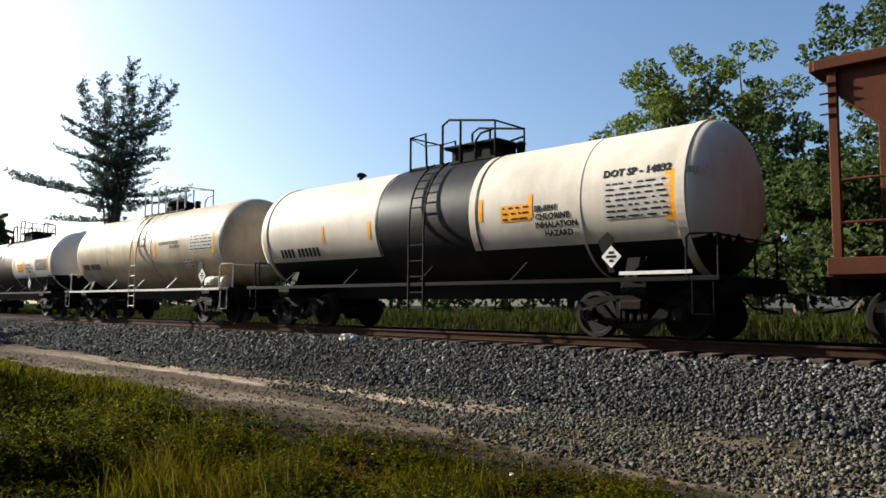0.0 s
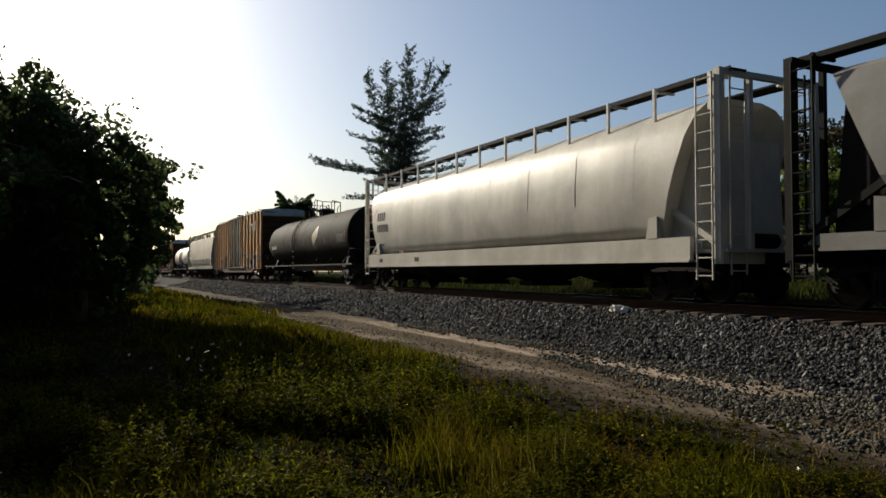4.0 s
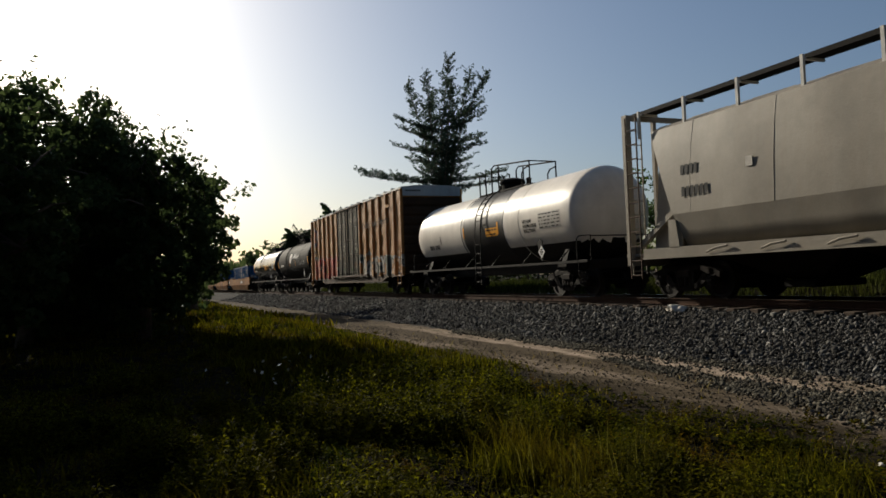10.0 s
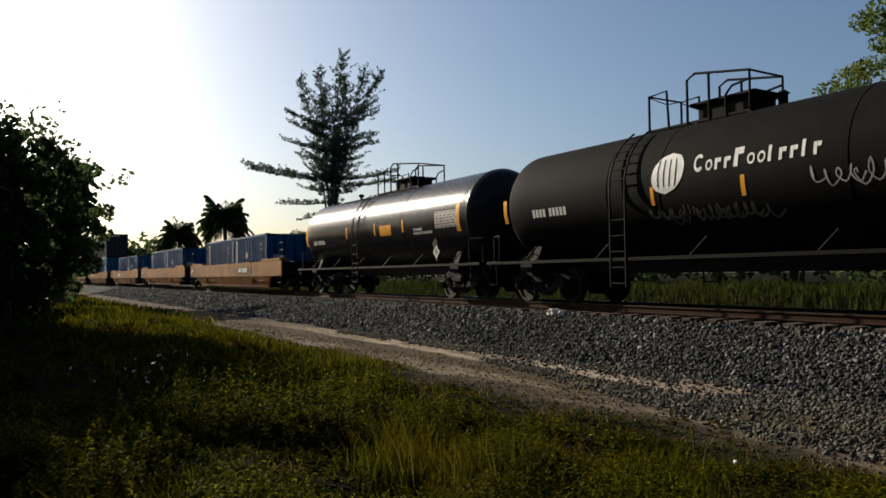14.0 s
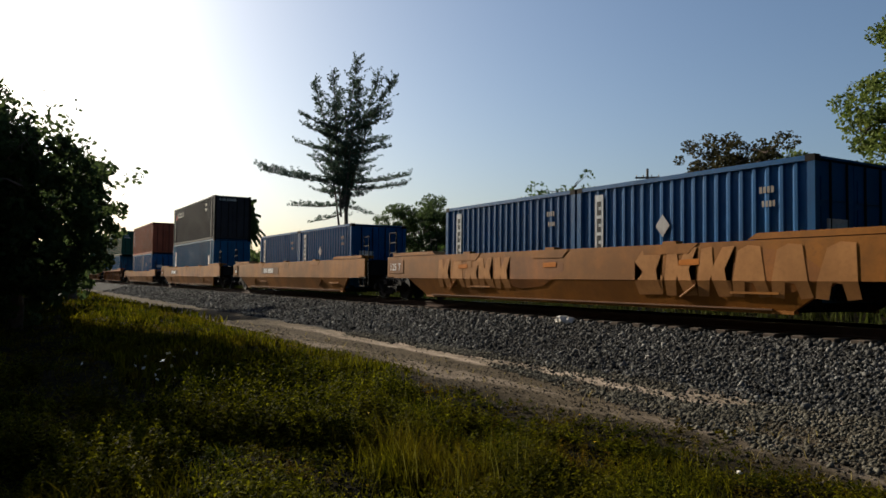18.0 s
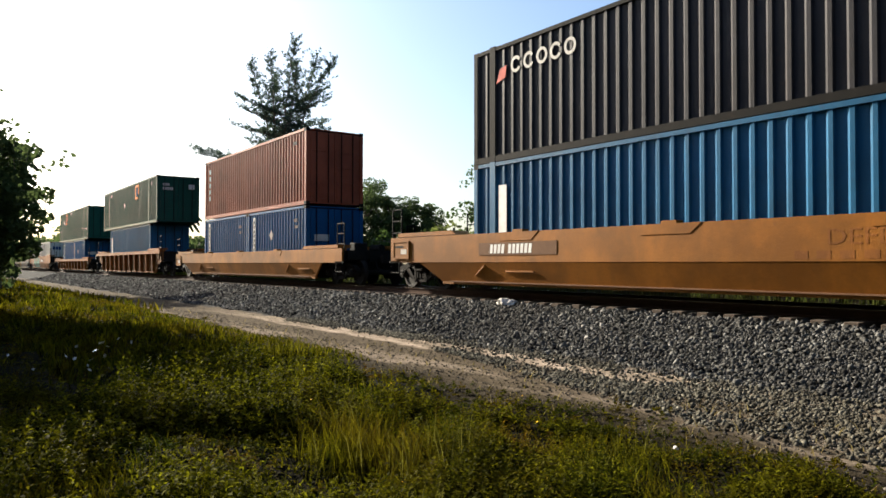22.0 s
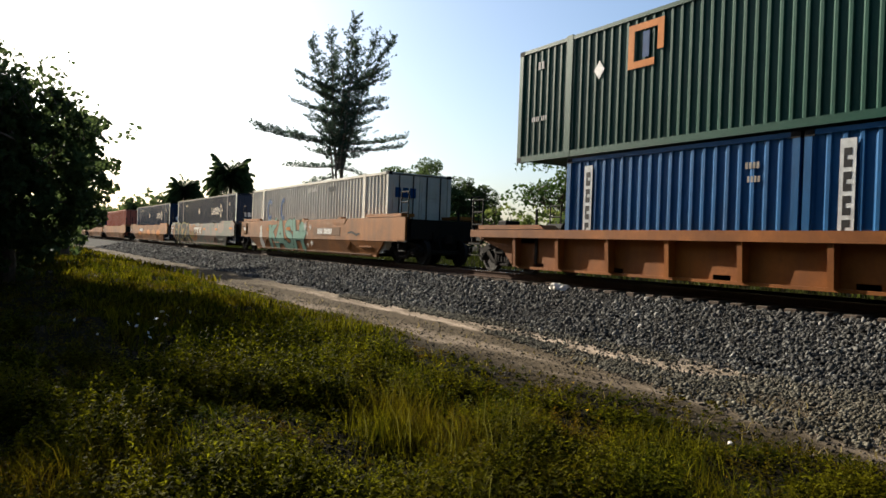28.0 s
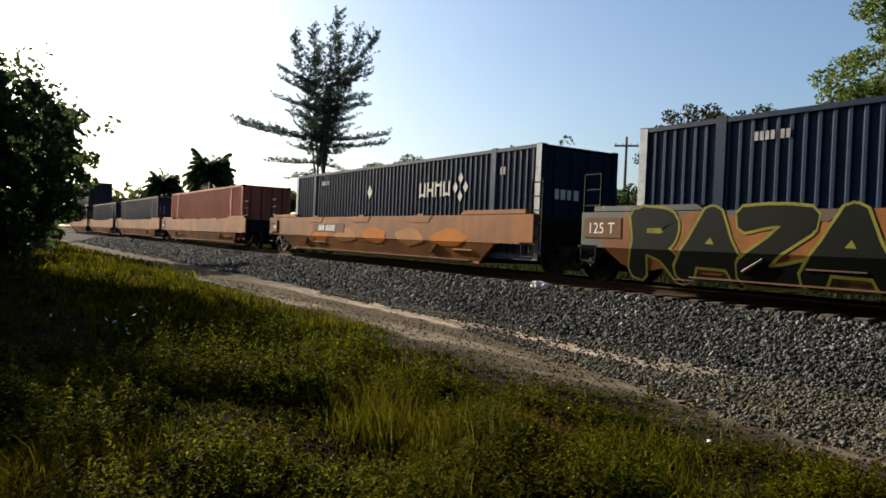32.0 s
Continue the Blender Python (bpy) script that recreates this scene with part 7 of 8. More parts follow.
    for x, z, w in ((1.6, 1.16, 0.55), (4.65, 1.14, 0.55), (7.9, 1.2, 0.7)):
        sh.append((M_PATCH, [(x, z - 0.05), (x + w, z - 0.05), (x + w, z + 0.06), (x, z + 0.06)]))
    spray(h2, sh)
    bubble_word(h2, "RAZA", -7.55, 0.34, 1.3, 1.1, M_SPRAYBLACK, M_OLIVE, 0.004, 0.38)
    for k in range(4):
        bm = bmesh.new()
        scrawl(bm, rnd, -2.7 + 0.5 * k, 0.45 + 0.12 * (k % 2), 0.7, 0.6, 3, 0.05, lambda u, v: (u, 0.0, v))
        part("spray_tag", fold(bm, -1.503 - 0.001 * k), M_INK if k % 2 else M_OLIVE, h2)
    h3 = well_unit(-113.75, -94.6, M_ORANGE2, "dirty orange container well car carrying a navy container", top=1.5, righttruck=False, ladder_right=True, number=-4.1)
    spray(h3, [(M_FAINT if k % 2 else M_PATCH, blob(rnd, -3.6 + k * 2.3, 0.85, 1.9, 0.6, 12, 0.3)) for k in range(5)])
    well_unit(-136.8, -117.1, M_ORANGE2, "dirty tan container well car carrying a red container", top=1.5)
    well_unit(-157.3, -137.4, M_ORANGE2, "dirty tan container well car in the distance", top=1.5, shared_left=True)
    well_unit(-176.7, -158.8, M_ORANGE2, "dirty tan container well car in the distance", top=1.5, shared_left=True, righttruck=False)
    well_unit(-197.5, -178.2, M_ORANGE2, "dirty tan container well car in the distance", top=1.5, righttruck=False)


c_tank_1()
c_tank_2()
c_tank_3()
c_tank_6()
c_tank_9()
c_tank_11()
c_tank_12()
hoppers()
boxcars()
wells()
containers()


# ---------------------------------------------------------------- ground and track
def ground_height(x, y):
    """Height of the land: meadow, path, ballast bank, rough verge beyond the track. Works on numpy arrays."""
    x, y = np.asarray(x, float), np.asarray(y, float)
    bank = np.interp(y, [-300, 6.0, 8.3, 8.8, 11.25, 11.7, 14.1, 15.6, 17.0, 300], [0, 0, -0.02, 0.05, 0.63, 0.645, 0.66, 0.45, 1.02, 1.1])
    rough = 0.07 * np.sin(x * 0.9 + 1.3) * np.sin(y * 1.1) + 0.05 * np.sin(x * 2.3 + y * 1.7) + 0.035 * np.sin(x * 4.1 - y * 3.1)
    meadow = np.clip((7.0 - y) / 2.0, 0, 1) + np.clip((y - 16.5) / 2.0, 0, 1)
    hump = 0.35 * np.exp(-(((x + 31) / 9) ** 2) - ((y - 3.2) / 2.2) ** 2)
    return bank + rough * meadow + hump


def ground():
    xs = np.concatenate([[-2500, -1200, -600, -320, -200], np.arange(-150, -60, 3.0), np.arange(-60, 14, 0.5), [16, 20, 30, 60, 150, 400, 1000, 2500]])
    ys = np.concatenate([[-2500, -1000, -400, -150, -60, -30], np.arange(-15, 18.5, 0.25), [20, 24, 30, 45, 80, 160, 400, 1000, 2500]])
    X, Y = np.meshgrid(xs, ys, indexing="ij")
    Z = ground_height(X, Y)
    v = np.stack([X, Y, Z], -1).reshape(-1, 3)
    a = np.arange(len(xs) * len(ys)).reshape(len(xs), len(ys))
    f = np.stack([a[:-1, :-1], a[1:, :-1], a[1:, 1:], a[:-1, 1:]], -1).reshape(-1, 4)
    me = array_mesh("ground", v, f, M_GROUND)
    me.polygons.foreach_set("use_smooth", [True] * len(me.polygons))
    tagged(new("ground", me), "meadow soil, sandy footpath and ballast bank beside the track", "ground", kind="structure")


ground()


def rails():
    for s, n in ((-1, "near"), (1, "far")):
        r = tagged(new("rail"), "worn steel rail with a polished top on sleepers", "rail", "rails of the track", "structure")
        y = TRACK_Y + s * 0.753
        z = RAIL_Z
        bm = bmesh.new()
        prism(bm, [(y - 0.07, z - 0.17), (y + 0.07, z - 0.17), (y + 0.07, z - 0.155), (y + 0.012, z - 0.135), (y + 0.012, z - 0.04), (y + 0.036, z - 0.03), (y + 0.036, z - 0.004), (y - 0.036, z - 0.004), (y - 0.036, z - 0.03), (y - 0.012, z - 0.04), (y - 0.012, z - 0.135), (y - 0.07, z - 0.155)], -420, 120, "x")
        part("rail_web", bm, M_RAILSIDE, r)
        bm = bmesh.new()
        box(bm, -420, 120, y - 0.033, y + 0.033, z - 0.004, z)
        part("rail_head", bm, M_RAILTOP, r)


rails()


# ---------------------------------------------------------------- plants
def blades(name, px, py, hgt, wid, lean, rnd, mat, label, category, per=1):
    """Many bent blades as one mesh: three points low, two in the middle, one tip."""
    n = len(px)
    a = rnd.uniform(0, 2 * np.pi, n)
    b = rnd.uniform(0, 2 * np.pi, n)
    z = ground_height(px, py) - 0.02
    dx, dy = np.cos(a) * wid / 2, np.sin(a) * wid / 2
    lx, ly = np.cos(b) * lean * hgt, np.sin(b) * lean * hgt
    base = np.stack([px, py, z], -1)
    w = np.stack([dx, dy, 0 * dx], -1)
    mid = base + np.stack([lx * 0.35, ly * 0.35, hgt * 0.6], -1)
    tip = base + np.stack([lx, ly, hgt], -1)
    v = np.stack([base - w, base + w, mid - w * 0.8, mid + w * 0.8, tip], 1).reshape(-1, 3)
    o = np.arange(n)[:, None] * 5
    f = np.concatenate([o + [[0, 1, 3]], o + [[0, 3, 2]], o + [[2, 3, 4]]])
    f = f[np.argsort(np.tile(np.arange(n), 3), kind="stable")]
    return tagged(new(name, array_mesh(name, v, f, mat)), label, category, kind="stuff")


def leaves_mesh(name, c, size, rnd, mat, flat=0.0, long=1.6):
    """Diamond-shaped leaves at the points c, each turned at random."""
    n = len(c)
    d = rnd.normal(size=(n, 3))
    d[:, 2] *= 1 - flat
    d /= np.linalg.norm(d, axis=1)[:, None]
    e = rnd.normal(size=(n, 3))
    e -= d * (e * d).sum(1)[:, None]
    e /= np.linalg.norm(e, axis=1)[:, None] + 1e-9
    s = (size * rnd.uniform(0.6, 1.3, n))[:, None]
    v = np.stack([c - d * s * long / 2, c + e * s / 2, c + d * s * long / 2, c - e * s / 2], 1).reshape(-1, 3)
    f = np.arange(4 * n).reshape(n, 4)
    return array_mesh(name, v, f, mat)


def clump_points(rnd, centres, radii, per):
    """Points spread in and mostly near the skin of many small clumps."""
    out = []
    for c, r in zip(centres, radii):
        k = max(4, int(per * r * r))
        d = rnd.normal(size=(k, 3))
        d /= np.linalg.norm(d, axis=1)[:, None]
        out.append(np.asarray(c) + d * (r * rnd.uniform(0.35, 1.0, k) ** 0.5)[:, None] * [1, 1, 0.75])
    return np.concatenate(out)


def broad_tree(x, y, height, spread, label, mat, seed, base=0.25, leaf=0.16, per=260, limbs=9, category="tree", z=None, clumps=46, bare=0.0, shoots=0, fine=1.0):
    """A tapered trunk, forking limbs, and an uneven crown of leaf clumps at the limb ends."""
    rnd = np.random.default_rng(seed)
    z0 = float(ground_height(x, y)) - 0.05 if z is None else z
    ob = thing("tree", label, category, "trees beside the track", pose(x, y, z0))
    bm = bmesh.new()
    top = height * 0.62
    trunk = [(0, 0, 0)]
    for k in range(1, 6):
        trunk.append((rnd.normal() * 0.12 * k, rnd.normal() * 0.12 * k, top * k / 5))
    pipe(bm, trunk, height * 0.026 + 0.05, 9, height * 0.010)
    part("trunk", bm, M_BARK, ob)
    bm = bmesh.new()
    ends = []
    for k in range(limbs):
        u = 0.35 + 0.6 * (k + rnd.random()) / limbs
        i = min(4, int(u * 5))
        p = Vector(trunk[i]).lerp(Vector(trunk[i + 1]), u * 5 - i)
        a = k * 2.4 + rnd.normal() * 0.4
        reach = spread * rnd.uniform(0.55, 0.95) * (1.1 - 0.45 * u)
        q = p + Vector((math.cos(a) * reach, math.sin(a) * reach, height * rnd.uniform(0.08, 0.28)))
        m = p.lerp(q, 0.5) + Vector((0, 0, height * 0.03))
        pipe(bm, [p, m, q], height * 0.009 + 0.02, 6, 0.02)
        ends += [q, m]
        for j in range(4):
            w = m.lerp(q, rnd.uniform(0.2, 1.0)) if j else q
            e = w + Vector((rnd.normal() * spread * 0.22, rnd.normal() * spread * 0.22, abs(rnd.normal()) * height * 0.08))
            pipe(bm, [w, w.lerp(e, 0.5) + Vector((0, 0, 0.1)), e], 0.03 + height * 0.002, 5, 0.01)
            ends.append(e)
    part("branchwork", bm, M_BARK, ob)
    cs, rs = [], []
    for e in ends:
        if rnd.random() < bare:
            continue
        cs.append(np.array(e))
        rs.append(spread * rnd.uniform(0.10, 0.24) * fine)
    for k in range(clumps):
        d = rnd.normal(size=3)
        d /= np.linalg.norm(d)
        u = rnd.uniform(0.55, 1.0)
        c = np.array([d[0] * spread * u, d[1] * spread * u, height * (base + (1 - base) * 0.5) + d[2] * height * (1 - base) * 0.47 * u])
        if c[2] < height * 0.5 * base:
            continue
        if rnd.random() < bare:
            continue
        cs.append(c)
        rs.append(spread * rnd.uniform(0.09, 0.22) * fine)
    pts = clump_points(rnd, cs, rs, per)
    if shoots:
        # thin airy shoots above the crown, with a few leaves each
        bm = bmesh.new()
        for k in range(shoots):
            a, u = k * 2.4, spread * rnd.uniform(0.1, 0.8)
            p = Vector((math.cos(a) * u, math.sin(a) * u, height * (1.0 - 0.32 * (u / spread) ** 2) - 0.7))
            q = p + Vector((rnd.normal() * 0.5, rnd.normal() * 0.5, rnd.uniform(0.5, 1.25)))
            pipe(bm, [p, p.lerp(q, 0.5) + Vector((0.08, 0, 0)), q], 0.016, 4, 0.005)
            w = rnd.uniform(0.1, 1.0, 26)[:, None]
            pts = np.concatenate([pts, np.array(p) * (1 - w) + np.array(q) * w + rnd.normal(size=(26, 3)) * 0.14])
        tagged(part("twig_growth", bm, M_BARK, ob), kind="stuff")
    part("crown", leaves_mesh("crown", pts, leaf, rnd, mat), None, ob)
    return ob


def feathery_pine(x, y, height, seed=4):
    """The tall lone tree: several upswept leaders, tiers of feathery sprays with pointed tips, one long low branch."""
    rnd = np.random.default_rng(seed)
    z0 = float(ground_height(x, y))
    ob = thing("pine_tree", "tall lone feathery pine with upswept leaders and pointed sprays", "tree", "trees beside the track", pose(x, y, z0 - 0.05))
    bm = bmesh.new()
    pipe(bm, [(0, 0, 0), (-0.05, -0.1, height * 0.35), (0.0, 0.05, height * 0.55), (0.05, 0, height * 0.68)], 0.16, 9, 0.03)
    part("trunk", bm, M_BARK, ob)
    bm = bmesh.new()
    twigs = bmesh.new()
    cs, rs = [], []
    left = Vector((-math.cos(radians(66.9)), -math.sin(radians(66.9)), 0))
    away = Vector((-math.sin(radians(66.9)), math.cos(radians(66.9)), 0))

    def at(s, d, down):
        return left * (s + 0.35) + away * d + Vector((0, 0, height - down))

    def spray(p, way, ln):
        """A thin branch from p, set with tufts that lie flat along it and turn up at the tip."""
        q = p + way * ln + Vector((0, 0, 0.14 * ln))
        m = p.lerp(q, 0.55) - Vector((0, 0, 0.05 * ln))
        pipe(twigs, [p, m, q], 0.012 + 0.010 * ln, 4, 0.006)
        side = way.cross(Vector((0, 0, 1))).normalized()
        n = max(3, int(ln / 0.085))
        for i in range(n):
            t = 0.18 + 0.82 * i / (n - 1)
            w = p.lerp(m, t / 0.55) if t < 0.55 else m.lerp(q, (t - 0.55) / 0.45)
            spread = 0.30 * ln * math.sin(math.pi * min(1, 0.16 + 0.84 * t)) + 0.02
            for j in (-1, 0, 1):
                if rnd.random() < 0.56:
                    cs.append(np.array(w + side * j * spread * rnd.uniform(0.4, 1.1) + Vector((0, 0, rnd.uniform(-0.05, 0.13)))))
                    rs.append((0.115 - 0.05 * t) * rnd.uniform(0.6, 1.4))

    def leader(a, b, c, thick, reach):
        """A stem through three points, set with short sprays that shorten towards its pointed top."""
        pipe(bm, [a, b, c], thick, 5, 0.012)
        ln = (b - a).length + (c - b).length
        up = (c - b).normalized()
        k = int(ln / 0.20)
        for i in range(k):
            t = (i + 0.5) / k
            if t < 0.12:
                continue
            p = a.lerp(b, t * 2) if t < 0.5 else b.lerp(c, t * 2 - 1)
            g = i * 2.4 + rnd.normal() * 0.5
            out = left * math.cos(g) + away * math.sin(g) + up * rnd.uniform(0.1, 0.9)
            spray(p, out.normalized(), reach * (1.1 - 0.85 * t) * rnd.uniform(0.55, 1.35))
        for i in range(int(ln * 8)):
            t = 0.14 + 0.86 * rnd.random()
            p = a.lerp(b, t * 2) if t < 0.5 else b.lerp(c, t * 2 - 1)
            q = rnd.normal(size=3) * (0.62 - 0.45 * t)
            w = Vector(np.array(p) + q)
            d = Vector((q[0], q[1], abs(q[2]) + 0.25)).normalized()
            for j in range(4):
                cs.append(np.array(w + d * 0.10 * j))
                rs.append(0.095 - 0.016 * j)
        for i in range(9):
            cs.append(np.array(c - up * 0.11 * i))
            rs.append(0.04 + 0.013 * i)

    leader(at(0, 0, 9.5), at(-0.2, 0, 4.5), at(-0.8, 0, 0.0), 0.10, 1.6)
    for s, d, top, s0, base in ((1.9, 0.2, 1.5, 1.0, 8.2), (0.7, -0.5, 1.0, 0.5, 7.4), (-2.2, 0.3, 0.7, -1.1, 8.0), (-3.2, -0.3, 1.1, -1.7, 6.6), (0.4, 1.6, 1.7, 0.6, 6.9), (-0.9, -1.7, 1.9, -0.7, 6.8)):
        leader(at(s0 * 0.15, d * 0.1, base + 2.6), at(s0 * 0.85, d * 0.7, base * 0.6 + 0.4), at(s, d, top), 0.07, 1.25)
    for s, d, down, z1 in ((2.8, 0.4, 3.7, 5.0), (2.5, -0.4, 4.5, 5.6), (3.0, 0.3, 5.5, 6.3), (2.0, -0.5, 6.4, 7.0), (5.0, 0.3, 6.9, 8.1), (4.5, -0.4, 7.35, 8.2), (3.2, 0.4, 9.3, 9.5), (1.9, -0.3, 10.3, 10.0), (-3.0, 0.4, 3.0, 4.6), (-2.9, -0.3, 3.8, 5.0), (-2.9, 0.5, 5.0, 5.8), (-2.7, -0.6, 5.7, 6.4), (-1.9, 0.8, 6.4, 7.0), (-3.9, 0.2, 7.3, 8.2), (-3.6, -0.4, 7.9, 8.6), (-1.2, 0.3, 9.5, 9.4), (0.5, 2.6, 5.5, 6.4), (-0.4, -2.6, 5.6, 6.5), (0.6, -2.4, 7.3, 7.9), (-0.5, 2.5, 7.4, 8.0), (1.6, 0.6, 8.4, 8.7), (-1.4, -0.6, 8.6, 8.9)):
        s *= 0.84 if abs(s) < 3.5 else 1.0
        a, c = at(0, 0, z1 - 0.25), at(s, d, down)
        b = a.lerp(c, 0.55) - Vector((0, 0, 0.10))
        pipe(bm, [a, b, c], 0.05, 5, 0.012)
        ln = (c - a).length
        way = (c - a).normalized()
        side = way.cross(Vector((0, 0, 1))).normalized()
        k = max(4, int(ln / 0.26))
        for i in range(k):
            t = 0.10 + 0.90 * i / (k - 1)
            p = a.lerp(b, t / 0.55) if t < 0.55 else b.lerp(c, (t - 0.55) / 0.45)
            j = 1 if i % 2 else -1
            spray(p, (way + side * j * rnd.uniform(0.3, 1.1) + Vector((0, 0, rnd.uniform(-0.1, 0.3)))).normalized(), rnd.uniform(0.45, 0.95))
    pieces("branch", bm, M_BARK, ob)
    tagged(part("twig_growth", twigs, M_BARK, ob), kind="stuff")
    c = clump_points(rnd, cs, rs, 800)
    part("crown", leaves_mesh("crown", c, 0.048, rnd, M_NEEDLE, 0.0, 3.2), None, ob)
    return ob


def palm(x, y, height, seed):
    rnd = np.random.default_rng(seed)
    z0 = float(ground_height(x, y))
    ob = thing("palm_tree", "dark full-crowned palm tree among far trees", "tree", "trees beside the track", pose(x, y, z0 - 0.05))
    bm = bmesh.new()
    pipe(bm, [(0, 0, 0), (0.2, 0.1, height * 0.45), (0, 0, height * 0.74)], 0.3, 8, 0.2)
    part("trunk", bm, M_BARK, ob)
    vs, fs = [], []
    for k in range(150):
        a = k * 2.4
        up = 1.7 - 2.5 * (k / 149) + rnd.normal() * 0.2
        ln = rnd.uniform(2.2, 3.6)
        f = np.array([math.cos(a), math.sin(a), 0])
        for i in range(20):
            t = (i + 0.5) / 20
            c = f * ln * t / (1 + 0.35 * abs(up)) + np.array([0, 0, height * 0.74 + up * ln * t * 0.7 - (t ** 2.2) * ln * 0.5])
            side = np.array([-math.sin(a), math.cos(a), 0])
            w = 0.8 * math.sin(math.pi * min(1, t * 0.85 + 0.12)) + 0.05
            for s in (-1, 1):
                n = len(vs)
                vs += [c, c + f * 0.46, c + side * s * w + f * 0.4 + np.array([0, 0, -0.4])]
                fs.append((n, n + 1, n + 2))
    part("fronds", array_mesh("fronds", np.array(vs), np.array(fs), M_LEAFDARK), None, ob)
    return ob


def at_bearing(az, dist):
    return -math.sin(radians(az)) * dist, math.cos(radians(az)) * dist


x, y = at_bearing(66.9, 46)
feathery_pine(x, y, 14.4)
broad_tree(-25.5, -3.2, 8.1, 4.1, "dense dark leafy tree hanging over the meadow", M_LEAFDARK, 21, base=0.03, leaf=0.125, per=620, limbs=18, clumps=330, shoots=60, fine=0.62)
broad_tree(-24.6, 0.2, 6.2, 2.8, "smaller dark leafy tree hanging over the meadow", M_LEAFDARK, 24, base=0.02, leaf=0.125, per=680, limbs=14, clumps=260, shoots=44, fine=0.62)
# barely in view; placed so that its shadow covers the near-left meadow
broad_tree(-17.2, -2.9, 6.2, 1.9, "small dark leafy tree at the meadow's edge", M_LEAFDARK, 29, base=0.05, leaf=0.12, per=620, limbs=12, clumps=190, fine=0.7)
# hidden behind the nearer trees, added for its shadow on the far ballast
broad_tree(-50.0, 3.4, 10.2, 2.6, "hidden dark leafy tree added to shade the ballast", M_LEAFDARK, 28, base=0.02, leaf=0.22, per=240, limbs=12, clumps=110)
broad_tree(-38.0, -2.4, 6.4, 2.8, "dark leafy tree farther along the meadow", M_LEAFDARK, 26, base=0.02, leaf=0.2, per=300, limbs=12, clumps=110)
broad_tree(-32.5, -3.2, 5.8, 2.6, "dark leafy tree farther along the meadow", M_LEAFDARK, 27, base=0.02, leaf=0.2, per=300, limbs=12, clumps=100)
# two trees out of view, added to shade the near-left meadow and block sky
broad_tree(-19.5, -9.2, 12.0, 5.0, "dense dark leafy tree added out of view for shade", M_LEAFDARK, 22, base=0.04, leaf=0.24, per=150, limbs=12, clumps=130)
broad_tree(-12.5, -10.5, 13.0, 4.6, "dense dark leafy tree added out of view for shade", M_LEAFDARK, 23, base=0.04, leaf=0.24, per=150, limbs=12, clumps=120)
for k, (bx, by, bh) in enumerate(((-29, -2.5, 2.6), (-33, -0.5, 2.4), (-38, -3.0, 3.0), (-47, 0.5, 3.0), (-58, 1.5, 3.2), (-72, 2.0, 3.6), (-90, 3.0, 4.5), (-110, 4.0, 5.0), (-132, 4.5, 6.0), (-155, 3.0, 6.5), (-180, 4.0, 7.0), (-215, 3.0, 8.0), (-260, 4.0, 9.0), (-310, 5.0, 10.0), (-350, 27.0, 11.0), (-290, 30.0, 10.0), (-31, -6.5, 3.0), (-44, -5, 3.6), (-60, -6, 4.5))):
    broad_tree(bx, by, bh, min(2.6 + 0.02 * abs(bx), 4.6) if by < 6 else 8.0, "low dark bush at the meadow's edge", M_LEAFDARK, 100 + k, base=0.0, leaf=0.22, per=110, limbs=7, clumps=46, category="bush")
# unseen woodland behind the place where one stands, added to block low sky light
for k in range(17):
    a = radians(144 + k * 12.6)
    d = 21 + (k * 7 % 5) * 1.6
    wx, wy = -math.sin(a) * d, math.cos(a) * d
    if 7.5 < wy < 18.5:
        continue
    broad_tree(wx, wy, 17.0 + (k * 5 % 4), 6.2, "unseen tall leafy tree added to block sky light", M_LEAFDARK, 200 + k, base=0.03, leaf=0.75, per=22, limbs=8, clumps=100)
# more trees out of view, added to keep sky light off the end faces
for k, (wx, wy) in enumerate(((9.5, 25.0), (18.0, 24.0), (27.0, 22.5), (38.0, 21.0), (38.0, 3.0), (56.0, 21.5), (56.0, 4.0))):
    broad_tree(wx, wy, 13.0 + k % 3, 4.6 if wx < 30 else 5.5, "unseen tall leafy tree added to darken the end faces", M_LEAFDARK, 230 + k, base=0.03, leaf=0.5, per=36, limbs=8, clumps=80)
